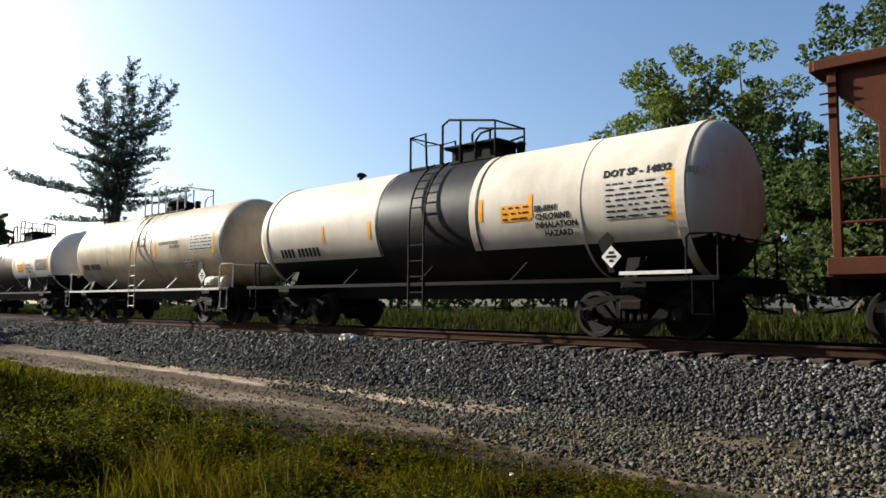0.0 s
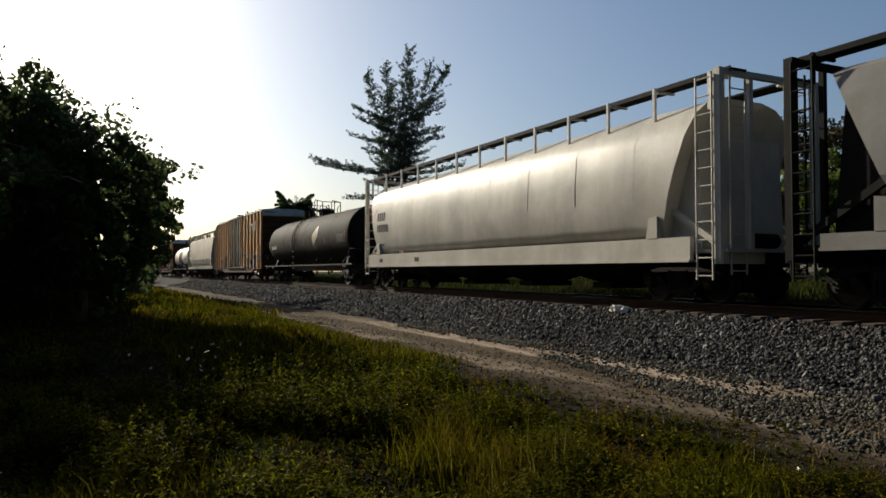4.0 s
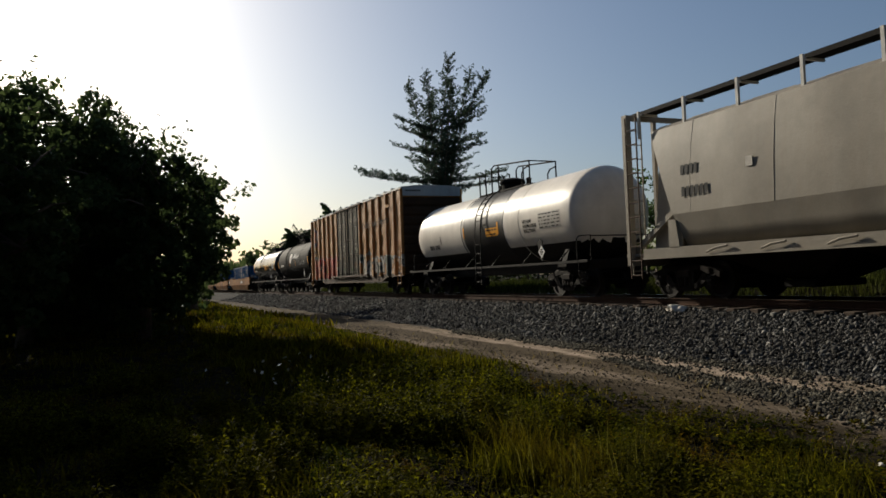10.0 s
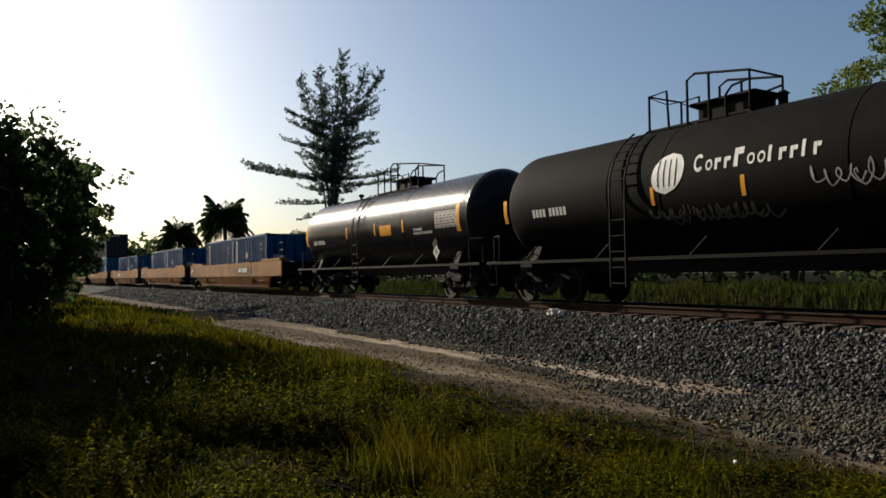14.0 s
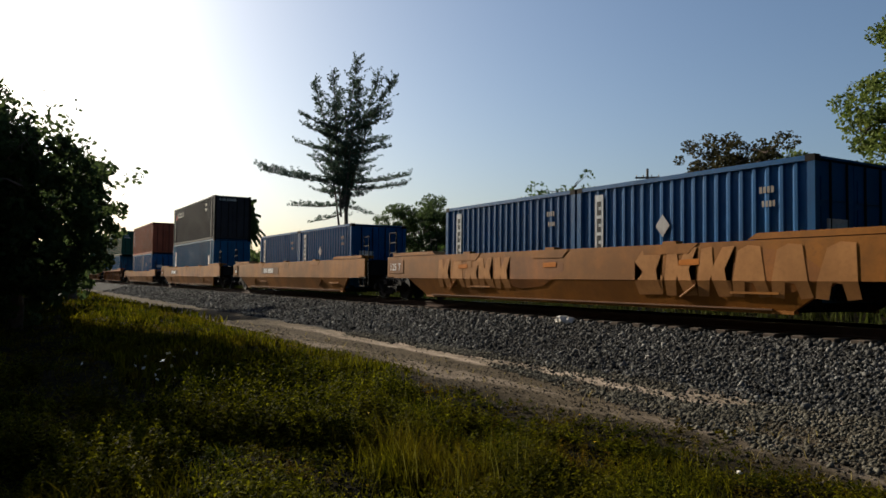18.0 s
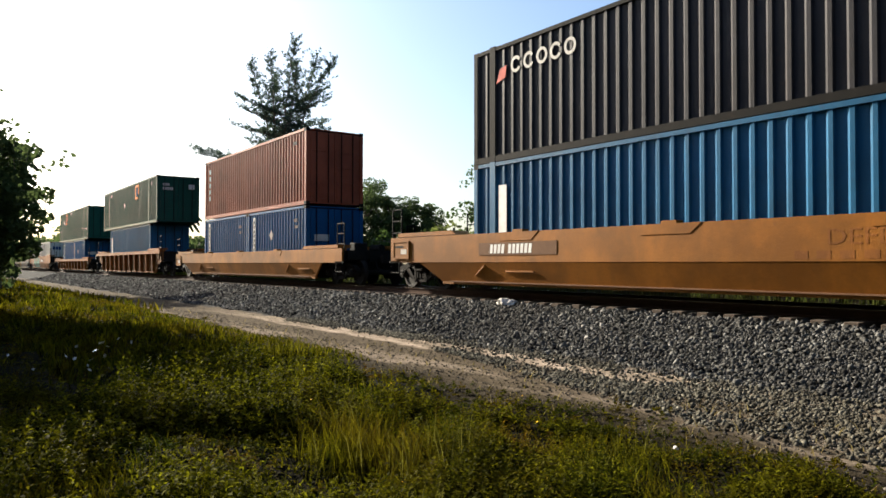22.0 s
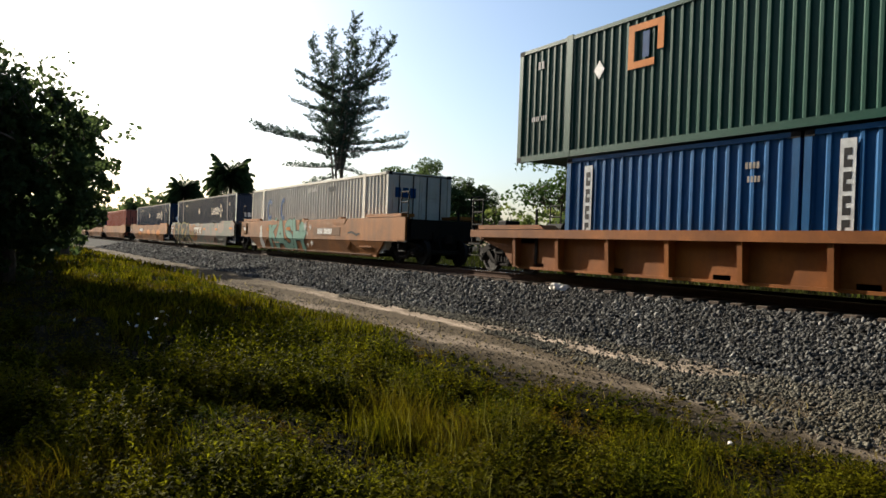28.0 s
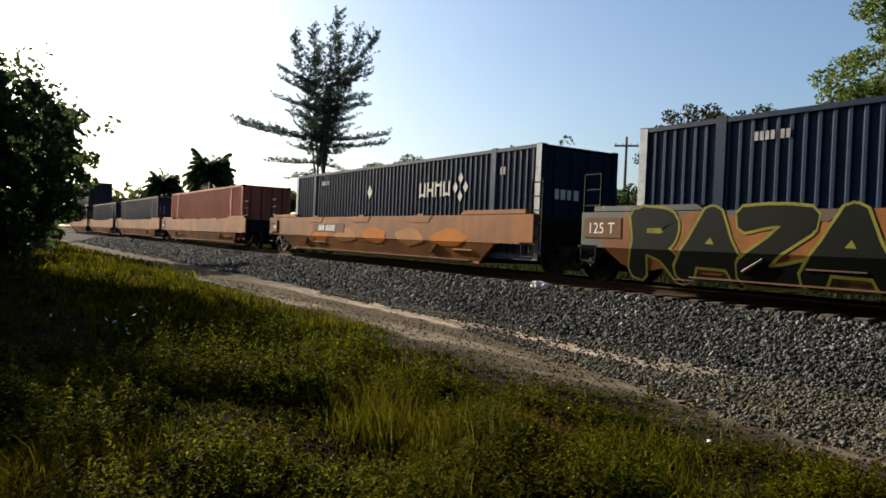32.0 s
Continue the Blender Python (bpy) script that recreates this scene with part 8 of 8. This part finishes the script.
for az, d, hgt, sp, mat, seed, lab in (
        (38.4, 40, 8.4, 3.3, M_LEAFBROWN, 31, "dark brownish-green leafy tree behind the track"),
        (33.5, 38, 6.8, 3.6, M_LEAFPALE, 32, "pale yellow-green feathery tree behind the track"),
        (24.0, 31, 11.3, 3.9, M_LEAFPALE, 33, "large sunlit yellow-green tree behind the track"),
        (8.6, 24, 13.2, 3.2, M_LEAFDARK, 34, "large dark green tree behind the track"),
        (29.5, 35, 6.0, 3.0, M_LEAF, 39, "green leafy bush behind the track"),
        (42.5, 44, 4.6, 2.6, M_LEAF, 40, "green leafy bush behind the track"),
        (46.5, 52, 5.6, 2.8, M_LEAFDARK, 41, "dark green leafy bush behind the track"),
        (17.5, 28, 7.4, 2.6, M_LEAFDARK, 42, "green leafy tree behind the track"),
        (0.0, 24, 11.0, 4.0, M_LEAF, 43, "large green tree behind the track"),
        (14.0, 26, 5.6, 3.2, M_LEAFDARK, 44, "dark green leafy tree behind the track"),
        (61.0, 62, 7.8, 4.0, M_LEAFDARK, 35, "dark round-topped tree behind the track"),
        (57.5, 64, 6.7, 3.0, M_LEAFDARK, 36, "dark leafy tree behind the track"),
        (69.5, 64, 4.6, 3.0, M_LEAFDARK, 37, "low dark tree behind the track")):
    x, y = at_bearing(az, d)
    broad_tree(x, y, hgt, sp, lab, mat, seed, base=0.12, leaf=0.105, per=560, limbs=14, clumps=120, fine=0.85)
for k in range(26):
    hx = 14 - k * 3.4
    broad_tree(hx, 27 + (k * 13 % 7), 2.3 + (k * 7 % 4) * 0.5, 2.3, "low green bush behind the track", (M_LEAF, M_LEAFDARK, M_LEAFPALE)[k % 3 if k % 5 else 1], 130 + k, base=0.0, leaf=0.22, per=70, limbs=6, clumps=40, category="bush")
for k in range(12):
    broad_tree(13 - k * 2.3, 21.5 + (k * 7 % 3) * 0.8, 2.4 + (k * 5 % 3) * 0.5, 1.9, "low dark bush close behind the track", M_LEAFDARK, 170 + k, base=0.0, leaf=0.16, per=110, limbs=6, clumps=44, category="bush")
x, y = at_bearing(50.2, 52)
broad_tree(x, y, 8.0, 4.2, "thin half-bare tree with spreading limbs", M_LEAF, 38, base=0.35, leaf=0.17, per=90, limbs=16, clumps=30, bare=0.3)
for az, d, hgt in ((75.2, 95, 10.6), (78.4, 120, 9.6)):
    x, y = at_bearing(az, d)
    palm(x, y, hgt, int(az))
for k in range(16):
    az = 70.5 + k * 1.05
    d = 118 + (k * 37) % 45
    x, y = at_bearing(az, d)
    if y < 17:
        y = 19
    broad_tree(x, y, 4.6 + (k * 29 % 5) * 0.7, 5.0, "dark tree of the far tree line", M_LEAFDARK, 60 + k, base=0.05, leaf=0.55, per=14, limbs=6, clumps=34)


def wire_pole(az, d, height):
    x, y = at_bearing(az, d)
    z = float(ground_height(x, y))
    ob = thing("utility_pole", "thin grey utility pole with a crossarm", "utility pole", m=pose(x, y, z - 0.2, 0, 0, az))
    part("shaft", pipe(bmesh.new(), [(0, 0, 0), (0, 0, height)], 0.14, 8, 0.09), M_POLE, ob)
    part("crossarm", box(bmesh.new(), -0.9, 0.9, -0.06, 0.06, height - 0.75, height - 0.62), M_POLE, ob)
    for x in (-0.8, -0.3, 0.3, 0.8):
        part("insulator", lathe(bmesh.new(), [(0, 0.03), (0.12, 0.05), (0.16, 0.02)], x, 0, height - 0.62, 8, "z"), M_LABEL, ob)


wire_pole(44.0, 58, 9.4)


# mounds of rank growth in the meadow: place, radius, height
HERB_MOUNDS = [(-8.3, 2.75, 0.75, 0.62), (-7.5, 3.2, 0.6, 0.50), (-9.0, 2.2, 0.6, 0.5), (-7.6, 1.45, 0.6, 0.48), (-6.7, 0.95, 0.5, 0.42), (-7.2, 2.45, 0.45, 0.5), (-10.2, 3.6, 0.6, 0.38), (-8.6, 4.2, 0.55, 0.36), (-5.0, 1.55, 0.4, 0.26), (-6.9, 4.4, 0.5, 0.34), (-6.6, 2.6, 0.5, 0.5), (-7.4, 2.0, 0.7, 0.58), (-6.0, 0.6, 0.55, 0.42), (-6.6, 3.6, 0.55, 0.42), (-5.6, 4.3, 0.5, 0.26), (-4.6, 3.4, 0.5, 0.3), (-3.9, 2.9, 0.45, 0.28), (-4.8, 4.9, 0.4, 0.18)]
GRASS_MOUNDS = [(-6.0, 3.1, 0.5, 0.42), (-5.2, 2.8, 0.4, 0.46), (-5.2, 3.7, 0.45, 0.36), (-7.3, 4.1, 0.5, 0.36), (-4.4, 3.0, 0.45, 0.44), (-11.2, 4.5, 0.9, 0.4), (-3.6, 3.9, 0.5, 0.3), (-4.2, 4.6, 0.5, 0.26), (-3.5, 2.2, 0.5, 0.3)]
# spots of low growth over the dark soil, set where clumps cast shade
HOLLOWS = [(-6.05, 1.85, 0.55), (-4.75, 2.35, 0.42), (-5.3, 4.3, 0.3), (-4.3, 3.75, 0.26)]


def mound_height(mounds, x, y):
    """Height of the growth over a set of round-topped mounds."""
    h = np.zeros(len(x))
    for cx, cy, r, t in mounds:
        h = np.maximum(h, t * np.sqrt(np.clip(1 - ((x - cx) ** 2 + (y - cy) ** 2) / (r * r), 0, 1)))
    return h


def sprigs(name, x, y, hgt, count, leaf, rnd, mat, label, low=0.2):
    """Leafy stems: each plant has a leaning stem with leaves set round it, shorter towards the tip."""
    n = len(x)
    lean = rnd.normal(0, 0.16, (n, 2))
    t = (low + (1 - low) * (np.arange(count) + rnd.random((n, count))) / count)
    ang = np.arange(count) * 2.4 + rnd.uniform(0, 6.28, (n, 1)) + rnd.normal(0, 0.3, (n, count))
    rise = rnd.uniform(-0.25, 0.75, (n, count)) + 0.5 * t
    ln = np.asarray(leaf)[:, None] * (1.25 - 0.65 * t) * rnd.uniform(0.7, 1.2, (n, count))
    base = np.stack([x[:, None] + lean[:, :1] * hgt[:, None] * t, y[:, None] + lean[:, 1:] * hgt[:, None] * t, ground_height(x, y)[:, None] + hgt[:, None] * t], -1)
    out = np.stack([np.cos(ang) * np.cos(rise), np.sin(ang) * np.cos(rise), np.sin(rise)], -1)
    side = np.stack([-np.sin(ang), np.cos(ang), rnd.normal(0, 0.4, (n, count))], -1)
    mid = base + out * (ln * 0.5)[..., None]
    tip = base + out * ln[..., None] - np.stack([0 * ln, 0 * ln, ln * 0.25], -1)
    w = side * (ln * 0.19)[..., None]
    v = np.stack([base, mid + w, tip, mid - w], 2).reshape(-1, 3)
    f = np.arange(len(v)).reshape(-1, 4)
    return tagged(new(name, array_mesh(name, v, f, mat)), label, "weeds", kind="stuff")


def meadow():
    rnd = np.random.default_rng(7)

    def scatter(n, r0, r1, az0, az1):
        u = rnd.uniform(0, 1, n)
        r = r0 * (r1 / r0) ** u
        a = np.radians(rnd.uniform(az0, az1, n))
        return -np.sin(a) * r, np.cos(a) * r

    def keep(x, y, edge=6.1):
        lim = edge + 0.5 * np.sin(x * 0.8) + 0.35 * np.sin(x * 2.1 + 1) + rnd.normal(0, 0.25, len(x))
        return y < lim

    def hollow(x, y):
        k = np.ones(len(x))
        for cx, cy, r in HOLLOWS:
            k = np.minimum(k, np.clip(np.hypot(x - cx, y - cy) / r - 0.45, 0.0, 1.0))
        return k
    # smaller mounds over the rest of the meadow
    mx, my = scatter(150, 3.0, 26, -6, 104)
    k = (my < 5.0) & (np.hypot(mx + 7, my - 2.6) > 2.0)
    more = [(float(a), float(b), float(rnd.uniform(0.25, 0.7)), float(rnd.uniform(0.16, 0.5) * min(1.0, (5.9 - b) / 2.4))) for a, b in zip(mx[k], my[k])]
    herbs = HERB_MOUNDS + [m for k, m in enumerate(more) if k % 5]
    tall = GRASS_MOUNDS + [(a, b, r, h * 0.7) for a, b, r, h in more[::5]]
    # leafy herbs on their mounds
    x, y = scatter(80000, 2.2, 27, -8, 106)
    h = mound_height(herbs, x, y) * hollow(x, y)
    r = np.hypot(x, y)
    k = (h > 0.09) & (rnd.random(len(x)) < np.clip(r / 9.0, 0.25, 1.0))
    x, y, h, r = x[k], y[k], h[k], r[k]
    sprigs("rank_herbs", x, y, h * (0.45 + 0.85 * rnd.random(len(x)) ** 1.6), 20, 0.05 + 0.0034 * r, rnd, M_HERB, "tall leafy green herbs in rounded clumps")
    # low leafy weeds between them
    x, y = scatter(42000, 1.7, 36, -8, 110)
    patch = np.sin(x * 1.9 + 0.6) * np.sin(y * 2.3 - x * 0.5) + 0.5 * np.sin(x * 4.3 - y * 3.1)
    k = keep(x, y, 5.7) & (patch + rnd.normal(0, 0.5, len(x)) > -0.25)
    x, y = x[k], y[k]
    r = np.hypot(x, y)
    h = rnd.gamma(3.0, 0.045, len(x)).clip(0.03, 0.34) * np.clip((6.2 - y) / 1.8, 0.35, 1) * (0.3 + 0.7 * hollow(x, y))
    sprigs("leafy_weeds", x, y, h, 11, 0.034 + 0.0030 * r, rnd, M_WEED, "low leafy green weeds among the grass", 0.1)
    # tufts of long grass on their mounds and strewn between
    cx, cy = scatter(9000, 1.6, 48, -8, 112)
    gh = mound_height(tall, cx, cy)
    k = keep(cx, cy, 5.9) & ((gh > 0.08) | (rnd.random(len(cx)) < 0.14))
    cx, cy, gh = cx[k], cy[k], gh[k]
    r = np.hypot(cx, cy)
    per = 32
    gh = np.maximum(gh, rnd.gamma(4.0, 0.035, len(cx)) * np.clip((6.4 - cy) / 2.5, 0.3, 1.0)) * (0.25 + 0.75 * hollow(cx, cy))
    hgt = np.repeat(gh.clip(0.05, 0.7), per) * rnd.uniform(0.45, 1.2, len(cx) * per)
    sp = np.repeat(0.045 + 0.012 * r, per)
    px = np.repeat(cx, per) + rnd.normal(size=len(cx) * per) * sp
    py = np.repeat(cy, per) + rnd.normal(size=len(cx) * per) * sp
    wid = 0.003 + 0.0008 * np.repeat(r, per)
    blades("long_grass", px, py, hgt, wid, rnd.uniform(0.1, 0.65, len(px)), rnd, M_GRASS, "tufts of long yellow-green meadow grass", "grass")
    # pale flowering stems of grass above the mounds
    x, y = scatter(26000, 2.6, 20, 0, 100)
    h = mound_height(GRASS_MOUNDS + tall[9::3], x, y)
    k = (h > 0.2) & (rnd.random(len(x)) < 0.16)
    x, y, h = x[k], y[k], h[k]
    blades("grass_stems", x, y, h * rnd.uniform(1.0, 1.5, len(x)), 0.003 + 0.0005 * np.hypot(x, y), rnd.uniform(0.05, 0.35, len(x)), rnd, M_STEM, "pale flowering grass stems over the long grass", "grass")
    # short grass between them
    x, y = scatter(30000, 1.5, 60, -10, 114)
    k = keep(x, y, 6.3) | ((y < 7.3) & (np.sin(x * 1.9) * np.sin(y * 3.7 + x * 0.6) > 0.55))
    x, y = x[k], y[k]
    r = np.hypot(x, y)
    blades("short_grass", x, y, rnd.uniform(0.03, 0.14, len(x)) * np.clip((6.8 - y) / 2.0, 0.35, 1.0), 0.007 + 0.0016 * r, rnd.uniform(0.2, 0.9, len(x)), rnd, M_GRASS, "short green meadow grass", "grass")
    # dry stalks by the path
    x, y = scatter(9000, 2.5, 60, 5, 100)
    k = (y > 5.2) & (y < 7.5) & (rnd.random(len(y)) < 0.6)
    x, y = x[k], y[k]
    blades("dry_grass", x, y, rnd.uniform(0.03, 0.14, len(x)), 0.006 + 0.001 * np.hypot(x, y), rnd.uniform(0.3, 1.2, len(x)), rnd, M_DRYGRASS, "sparse dry grass along the path", "grass")
    # grass all round the place where one stands
    n = 30000
    rr, aa = 0.5 + 11 * rnd.random(n) ** 0.7, rnd.uniform(0, 2 * np.pi, n)
    x, y = np.cos(aa) * rr, np.sin(aa) * rr
    k = ((x > -0.8) | (y < -0.6)) & keep(x, y, 6.5) & (rr > 0.7)
    blades("trodden_grass", x[k], y[k], rnd.uniform(0.05, 0.24, k.sum()), 0.02 * np.ones(k.sum()), rnd.uniform(0.2, 0.8, k.sum()), rnd, M_GRASS, "short trodden meadow grass", "grass")
    # verge beyond the track
    n = 42000
    x, y = rnd.uniform(-70, 16, n), 15.6 + rnd.gamma(2.0, 1.3, n)
    blades("verge_grass", x, y, rnd.uniform(0.12, 0.42, n), 0.035 * np.ones(n), rnd.uniform(0.1, 0.6, n), rnd, M_VERGE, "rough dark green grass beyond the track", "grass")
    # the far strip of meadow in the light
    n = 16000
    x, y = rnd.uniform(-110, -26, n), rnd.uniform(-6, 6.6, n)
    blades("far_meadow_grass", x, y, rnd.uniform(0.12, 0.38, n), 0.07 * np.ones(n), rnd.uniform(0.1, 0.6, n), rnd, M_GRASS, "sunlit grass of the far meadow", "grass")
    n = 15000
    x, y = rnd.uniform(-30, -11, n), rnd.uniform(1.5, 6.3, n)
    blades("path_side_grass", x, y, rnd.uniform(0.08, 0.28, n) * np.clip((6.7 - y) / 1.6, 0.3, 1), 0.03 * np.ones(n), rnd.uniform(0.1, 0.7, n), rnd, M_GRASS, "yellow-green grass beside the footpath", "grass")
    # flowers
    cx, cy = scatter(110, 2.0, 14, 0, 70)
    k = keep(cx, cy, 5.2)
    c = np.stack([cx[k], cy[k], ground_height(cx[k], cy[k]) + rnd.uniform(0.1, 0.3, k.sum())], -1)
    tagged(new("yellow_flowers", leaves_mesh("yellow_flowers", np.repeat(c, 4, 0), 0.02, rnd, M_FLOWER, 0.8, 1.2)), "tiny yellow flowers in the grass", "flowers", kind="stuff")
    # pale seed heads standing in the shade
    cx, cy = -9.7 + rnd.normal(0, 0.45, 14), 1.6 + rnd.normal(0, 0.30, 14)
    c = np.stack([cx, cy, 0.35 + rnd.uniform(0, 0.35, 14)], -1)
    tagged(new("seed_heads", leaves_mesh("seed_heads", np.repeat(c, 2, 0), 0.032, rnd, M_CHALK, 0.0, 2.0)), "pale fluffy seed heads above the grass", "flowers", kind="stuff")


meadow()


def ballast():
    rnd = np.random.default_rng(9)

    def stones(name, x, y, size, label, sink=0.25, mat=M_STONE):
        n = len(x)
        z = ground_height(x, y) + size * (0.5 - sink)
        q = np.array([[-1, -1, -1], [1, -1, -1], [1, 1, -1], [-1, 1, -1], [-1, -1, 1], [1, -1, 1], [1, 1, 1], [-1, 1, 1]], float) * 0.5
        v = q[None] * rnd.uniform(0.65, 1.15, (n, 1, 3)) + rnd.normal(0, 0.13, (n, 8, 3))
        v[:, 4:, :2] *= rnd.uniform(0.4, 0.95, (n, 1, 2))
        a, b, g = rnd.uniform(0, 6.28, n), rnd.normal(0, 0.6, n), rnd.normal(0, 0.6, n)
        ca, sa, cb, sb, cg, sg = np.cos(a), np.sin(a), np.cos(b), np.sin(b), np.cos(g), np.sin(g)
        one, nil = np.ones(n), np.zeros(n)
        R = np.einsum("nij,njk,nkl->nil", np.stack([ca, -sa, nil, sa, ca, nil, nil, nil, one], -1).reshape(n, 3, 3), np.stack([cb, nil, sb, nil, one, nil, -sb, nil, cb], -1).reshape(n, 3, 3), np.stack([one, nil, nil, nil, cg, -sg, nil, sg, cg], -1).reshape(n, 3, 3))
        v = np.einsum("nij,nkj->nki", R, v) * np.asarray(size).reshape(-1, 1, 1) + np.stack([x, y, z], -1)[:, None]
        f = np.array([[0, 3, 2, 1], [4, 5, 6, 7], [0, 1, 5, 4], [1, 2, 6, 5], [2, 3, 7, 6], [3, 0, 4, 7]])
        f = (np.arange(n)[:, None, None] * 8 + f[None]).reshape(-1, 4)
        tagged(new(name, array_mesh(name, v.reshape(-1, 3), f, mat)), label, "ballast", kind="stuff")

    # the bank on this side, finer where one stands near
    u = rnd.random(112000)
    x = 7.0 - 7.0 * (14.0 ** u - 1.0)
    y = 8.72 + (rnd.random(112000) ** 0.9) * 2.7 + 0.10 * np.sin(x * 1.3)
    s = rnd.gamma(5, 0.0059, 112000).clip(0.014, 0.085) * (1 + np.clip(-x - 6, 0, 60) * 0.02)
    stones("ballast_bank", x, y, s, "grey crushed-stone ballast on the track's bank")
    n = 15000
    x, y = rnd.uniform(-60, 7, n), rnd.uniform(11.2, 14.9, n)
    stones("ballast_bed", x, y, rnd.uniform(0.05, 0.10, n), "grey crushed-stone ballast between the sleepers", 0.35)
    # loose stones run out over the path where it widens
    n = 60000
    x = 6 - 26 * rnd.random(n) ** 1.25
    reach = 0.25 + 2.1 * np.clip((x + 13.5) / 9.0, 0, 1)
    y = 8.75 - reach * rnd.random(n) ** 1.15 + rnd.normal(0, 0.10, n)
    bare = (np.sin(x * 1.7 + 0.8) * np.sin(y * 2.6 + x * 0.35) > 0.35) & (rnd.random(n) < 0.7)
    bare |= (np.abs(y - 8.3 - 0.1 * np.sin(x)) < 0.2 + 0.15 * rnd.random(n)) & (x < -6.0 - rnd.random(n)) & (rnd.random(n) < 0.85)
    k = (y > 5.6) & ~bare
    stones("loose_gravel", x[k], y[k], rnd.gamma(5, 0.0052, k.sum()).clip(0.010, 0.05), "loose grey stones strewn over the footpath", mat=M_LOOSE)
    n = 14000
    x = 5 - 34 * rnd.random(n) ** 1.6
    y = rnd.uniform(5.3, 8.5, n)
    k = (y < 7.5 + 0.3 * np.sin(x)) | (rnd.random(n) < 0.15)
    stones("path_grit", x[k], y[k], rnd.gamma(4, 0.0042, k.sum()).clip(0.007, 0.03), "brown grit on the trodden footpath", mat=M_GRAVEL)


ballast()


def litter():
    """Crumpled pale paper on the ballast and scraps by the path."""
    rnd = random.Random(2)
    for x, y, s in ((-13.55, 11.28, 0.16), (-13.35, 11.34, 0.13), (-13.75, 11.30, 0.09), (-9.4, 9.75, 0.05), (-4.15, 5.4, 0.03), (-3.6, 3.6, 0.03)):
        bm = bmesh.new()
        bmesh.ops.create_icosphere(bm, subdivisions=2, radius=s)
        for v in bm.verts:
            v.co *= 1 + rnd.uniform(-0.35, 0.3)
            v.co.z *= 0.6
        z = float(ground_height(x, y)) + s * 0.45
        ob = new("litter", mesh_from("litter", bm, M_LITTER))
        ob.location = (x, y, z)
        tagged(ob, "crumpled scrap of pale paper on the stones", "litter", "litter by the track")


litter()


def parked_car():
    """A small pale car standing far off beyond the bushes."""
    x, y = at_bearing(97.0, 62)
    ob = thing("parked_car", "small white car parked far beyond the bushes", "car", m=pose(x, y, float(ground_height(x, y)), 0, 0, 25))
    bm = bmesh.new()
    prism(bm, [(-2.1, 0.35), (-2.15, 0.75), (-1.9, 0.92), (-1.2, 0.98), (-0.6, 1.42), (0.9, 1.44), (1.5, 1.0), (2.1, 0.85), (2.15, 0.4)], -0.85, 0.85, "y")
    part("body", bm, M_CHALK, ob)
    for s in (-1, 1):
        bm = bmesh.new()
        prism(bm, [(-1.05, 1.0), (-0.55, 1.36), (0.85, 1.38), (1.3, 1.02)], s * 0.852, s * 0.862, "y")
        part("side_window", bm, M_INK, ob)
        for wx in (-1.3, 1.35):
            w = part("wheel", lathe(bmesh.new(), [(-0.1, 0.1), (-0.1, 0.32), (0.1, 0.32), (0.1, 0.1)], wx, s * 0.76, 0.32, 16), M_INK, ob)


parked_car()


def sleepers():
    """Wooden sleepers under the rails: the near stretch piece by piece, the far rest joined."""
    bed = tagged(new("sleepers"), "weathered wooden sleepers under the rails", "sleepers", kind="structure")
    rnd = random.Random(8)
    bm = bmesh.new()
    box(bm, -0.115, 0.115, TRACK_Y - 1.3, TRACK_Y + 1.3, 0.58, RAIL_Z - 0.172, 0.012)
    me = mesh_from("sleeper", bm, M_TIE)
    for k in range(290):
        o = part("sleeper", me, None, bed)
        o.matrix_basis = pose(30 - k * 0.54 + rnd.uniform(-0.03, 0.03), rnd.uniform(-0.06, 0.06), rnd.uniform(-0.008, 0.0))
    bm = bmesh.new()
    for k in range(440):
        x = 30 - (290 + k) * 0.54
        box(bm, x - 0.115, x + 0.115, TRACK_Y - 1.3, TRACK_Y + 1.3, 0.58, RAIL_Z - 0.172)
    tagged(part("far_sleepers", bm, M_TIE, bed), kind="stuff")


sleepers()


# ---------------------------------------------------------------- motion of the train
def gone(t):
    ts, vs = [r[0] for r in RUN], [r[1] for r in RUN]
    return float(np.interp(t, ts, vs))


def motions():
    for ob, at, z in MOVERS:
        walk(ob, [(t, pose(at + s, TRACK_Y, RAIL_Z + z)) for t, s in RUN])
    # wheels roll while they pass near
    for w, k, at in WHEELS:
        when = [i / 30 for i in range(0, 961) if -46 < at + gone(i / 30) < 6]
        if not when:
            continue
        rows, a = [(0.0, 0.0)], 0.0
        if when[0] > 0:
            rows.append((when[0], 0.0))
        last = when[0]
        for t in when[1:]:
            turn = math.degrees((gone(t) - gone(last)) / 0.425)
            if turn > 48:
                a, last = a + turn, t
                rows.append((t, a))
        if rows[-1][0] < 31.9:
            rows.append((32.0, a))
        walk(w, [(t, pose(k, 0, 0.425, 0, q, 0)) for t, q in rows])


motions()
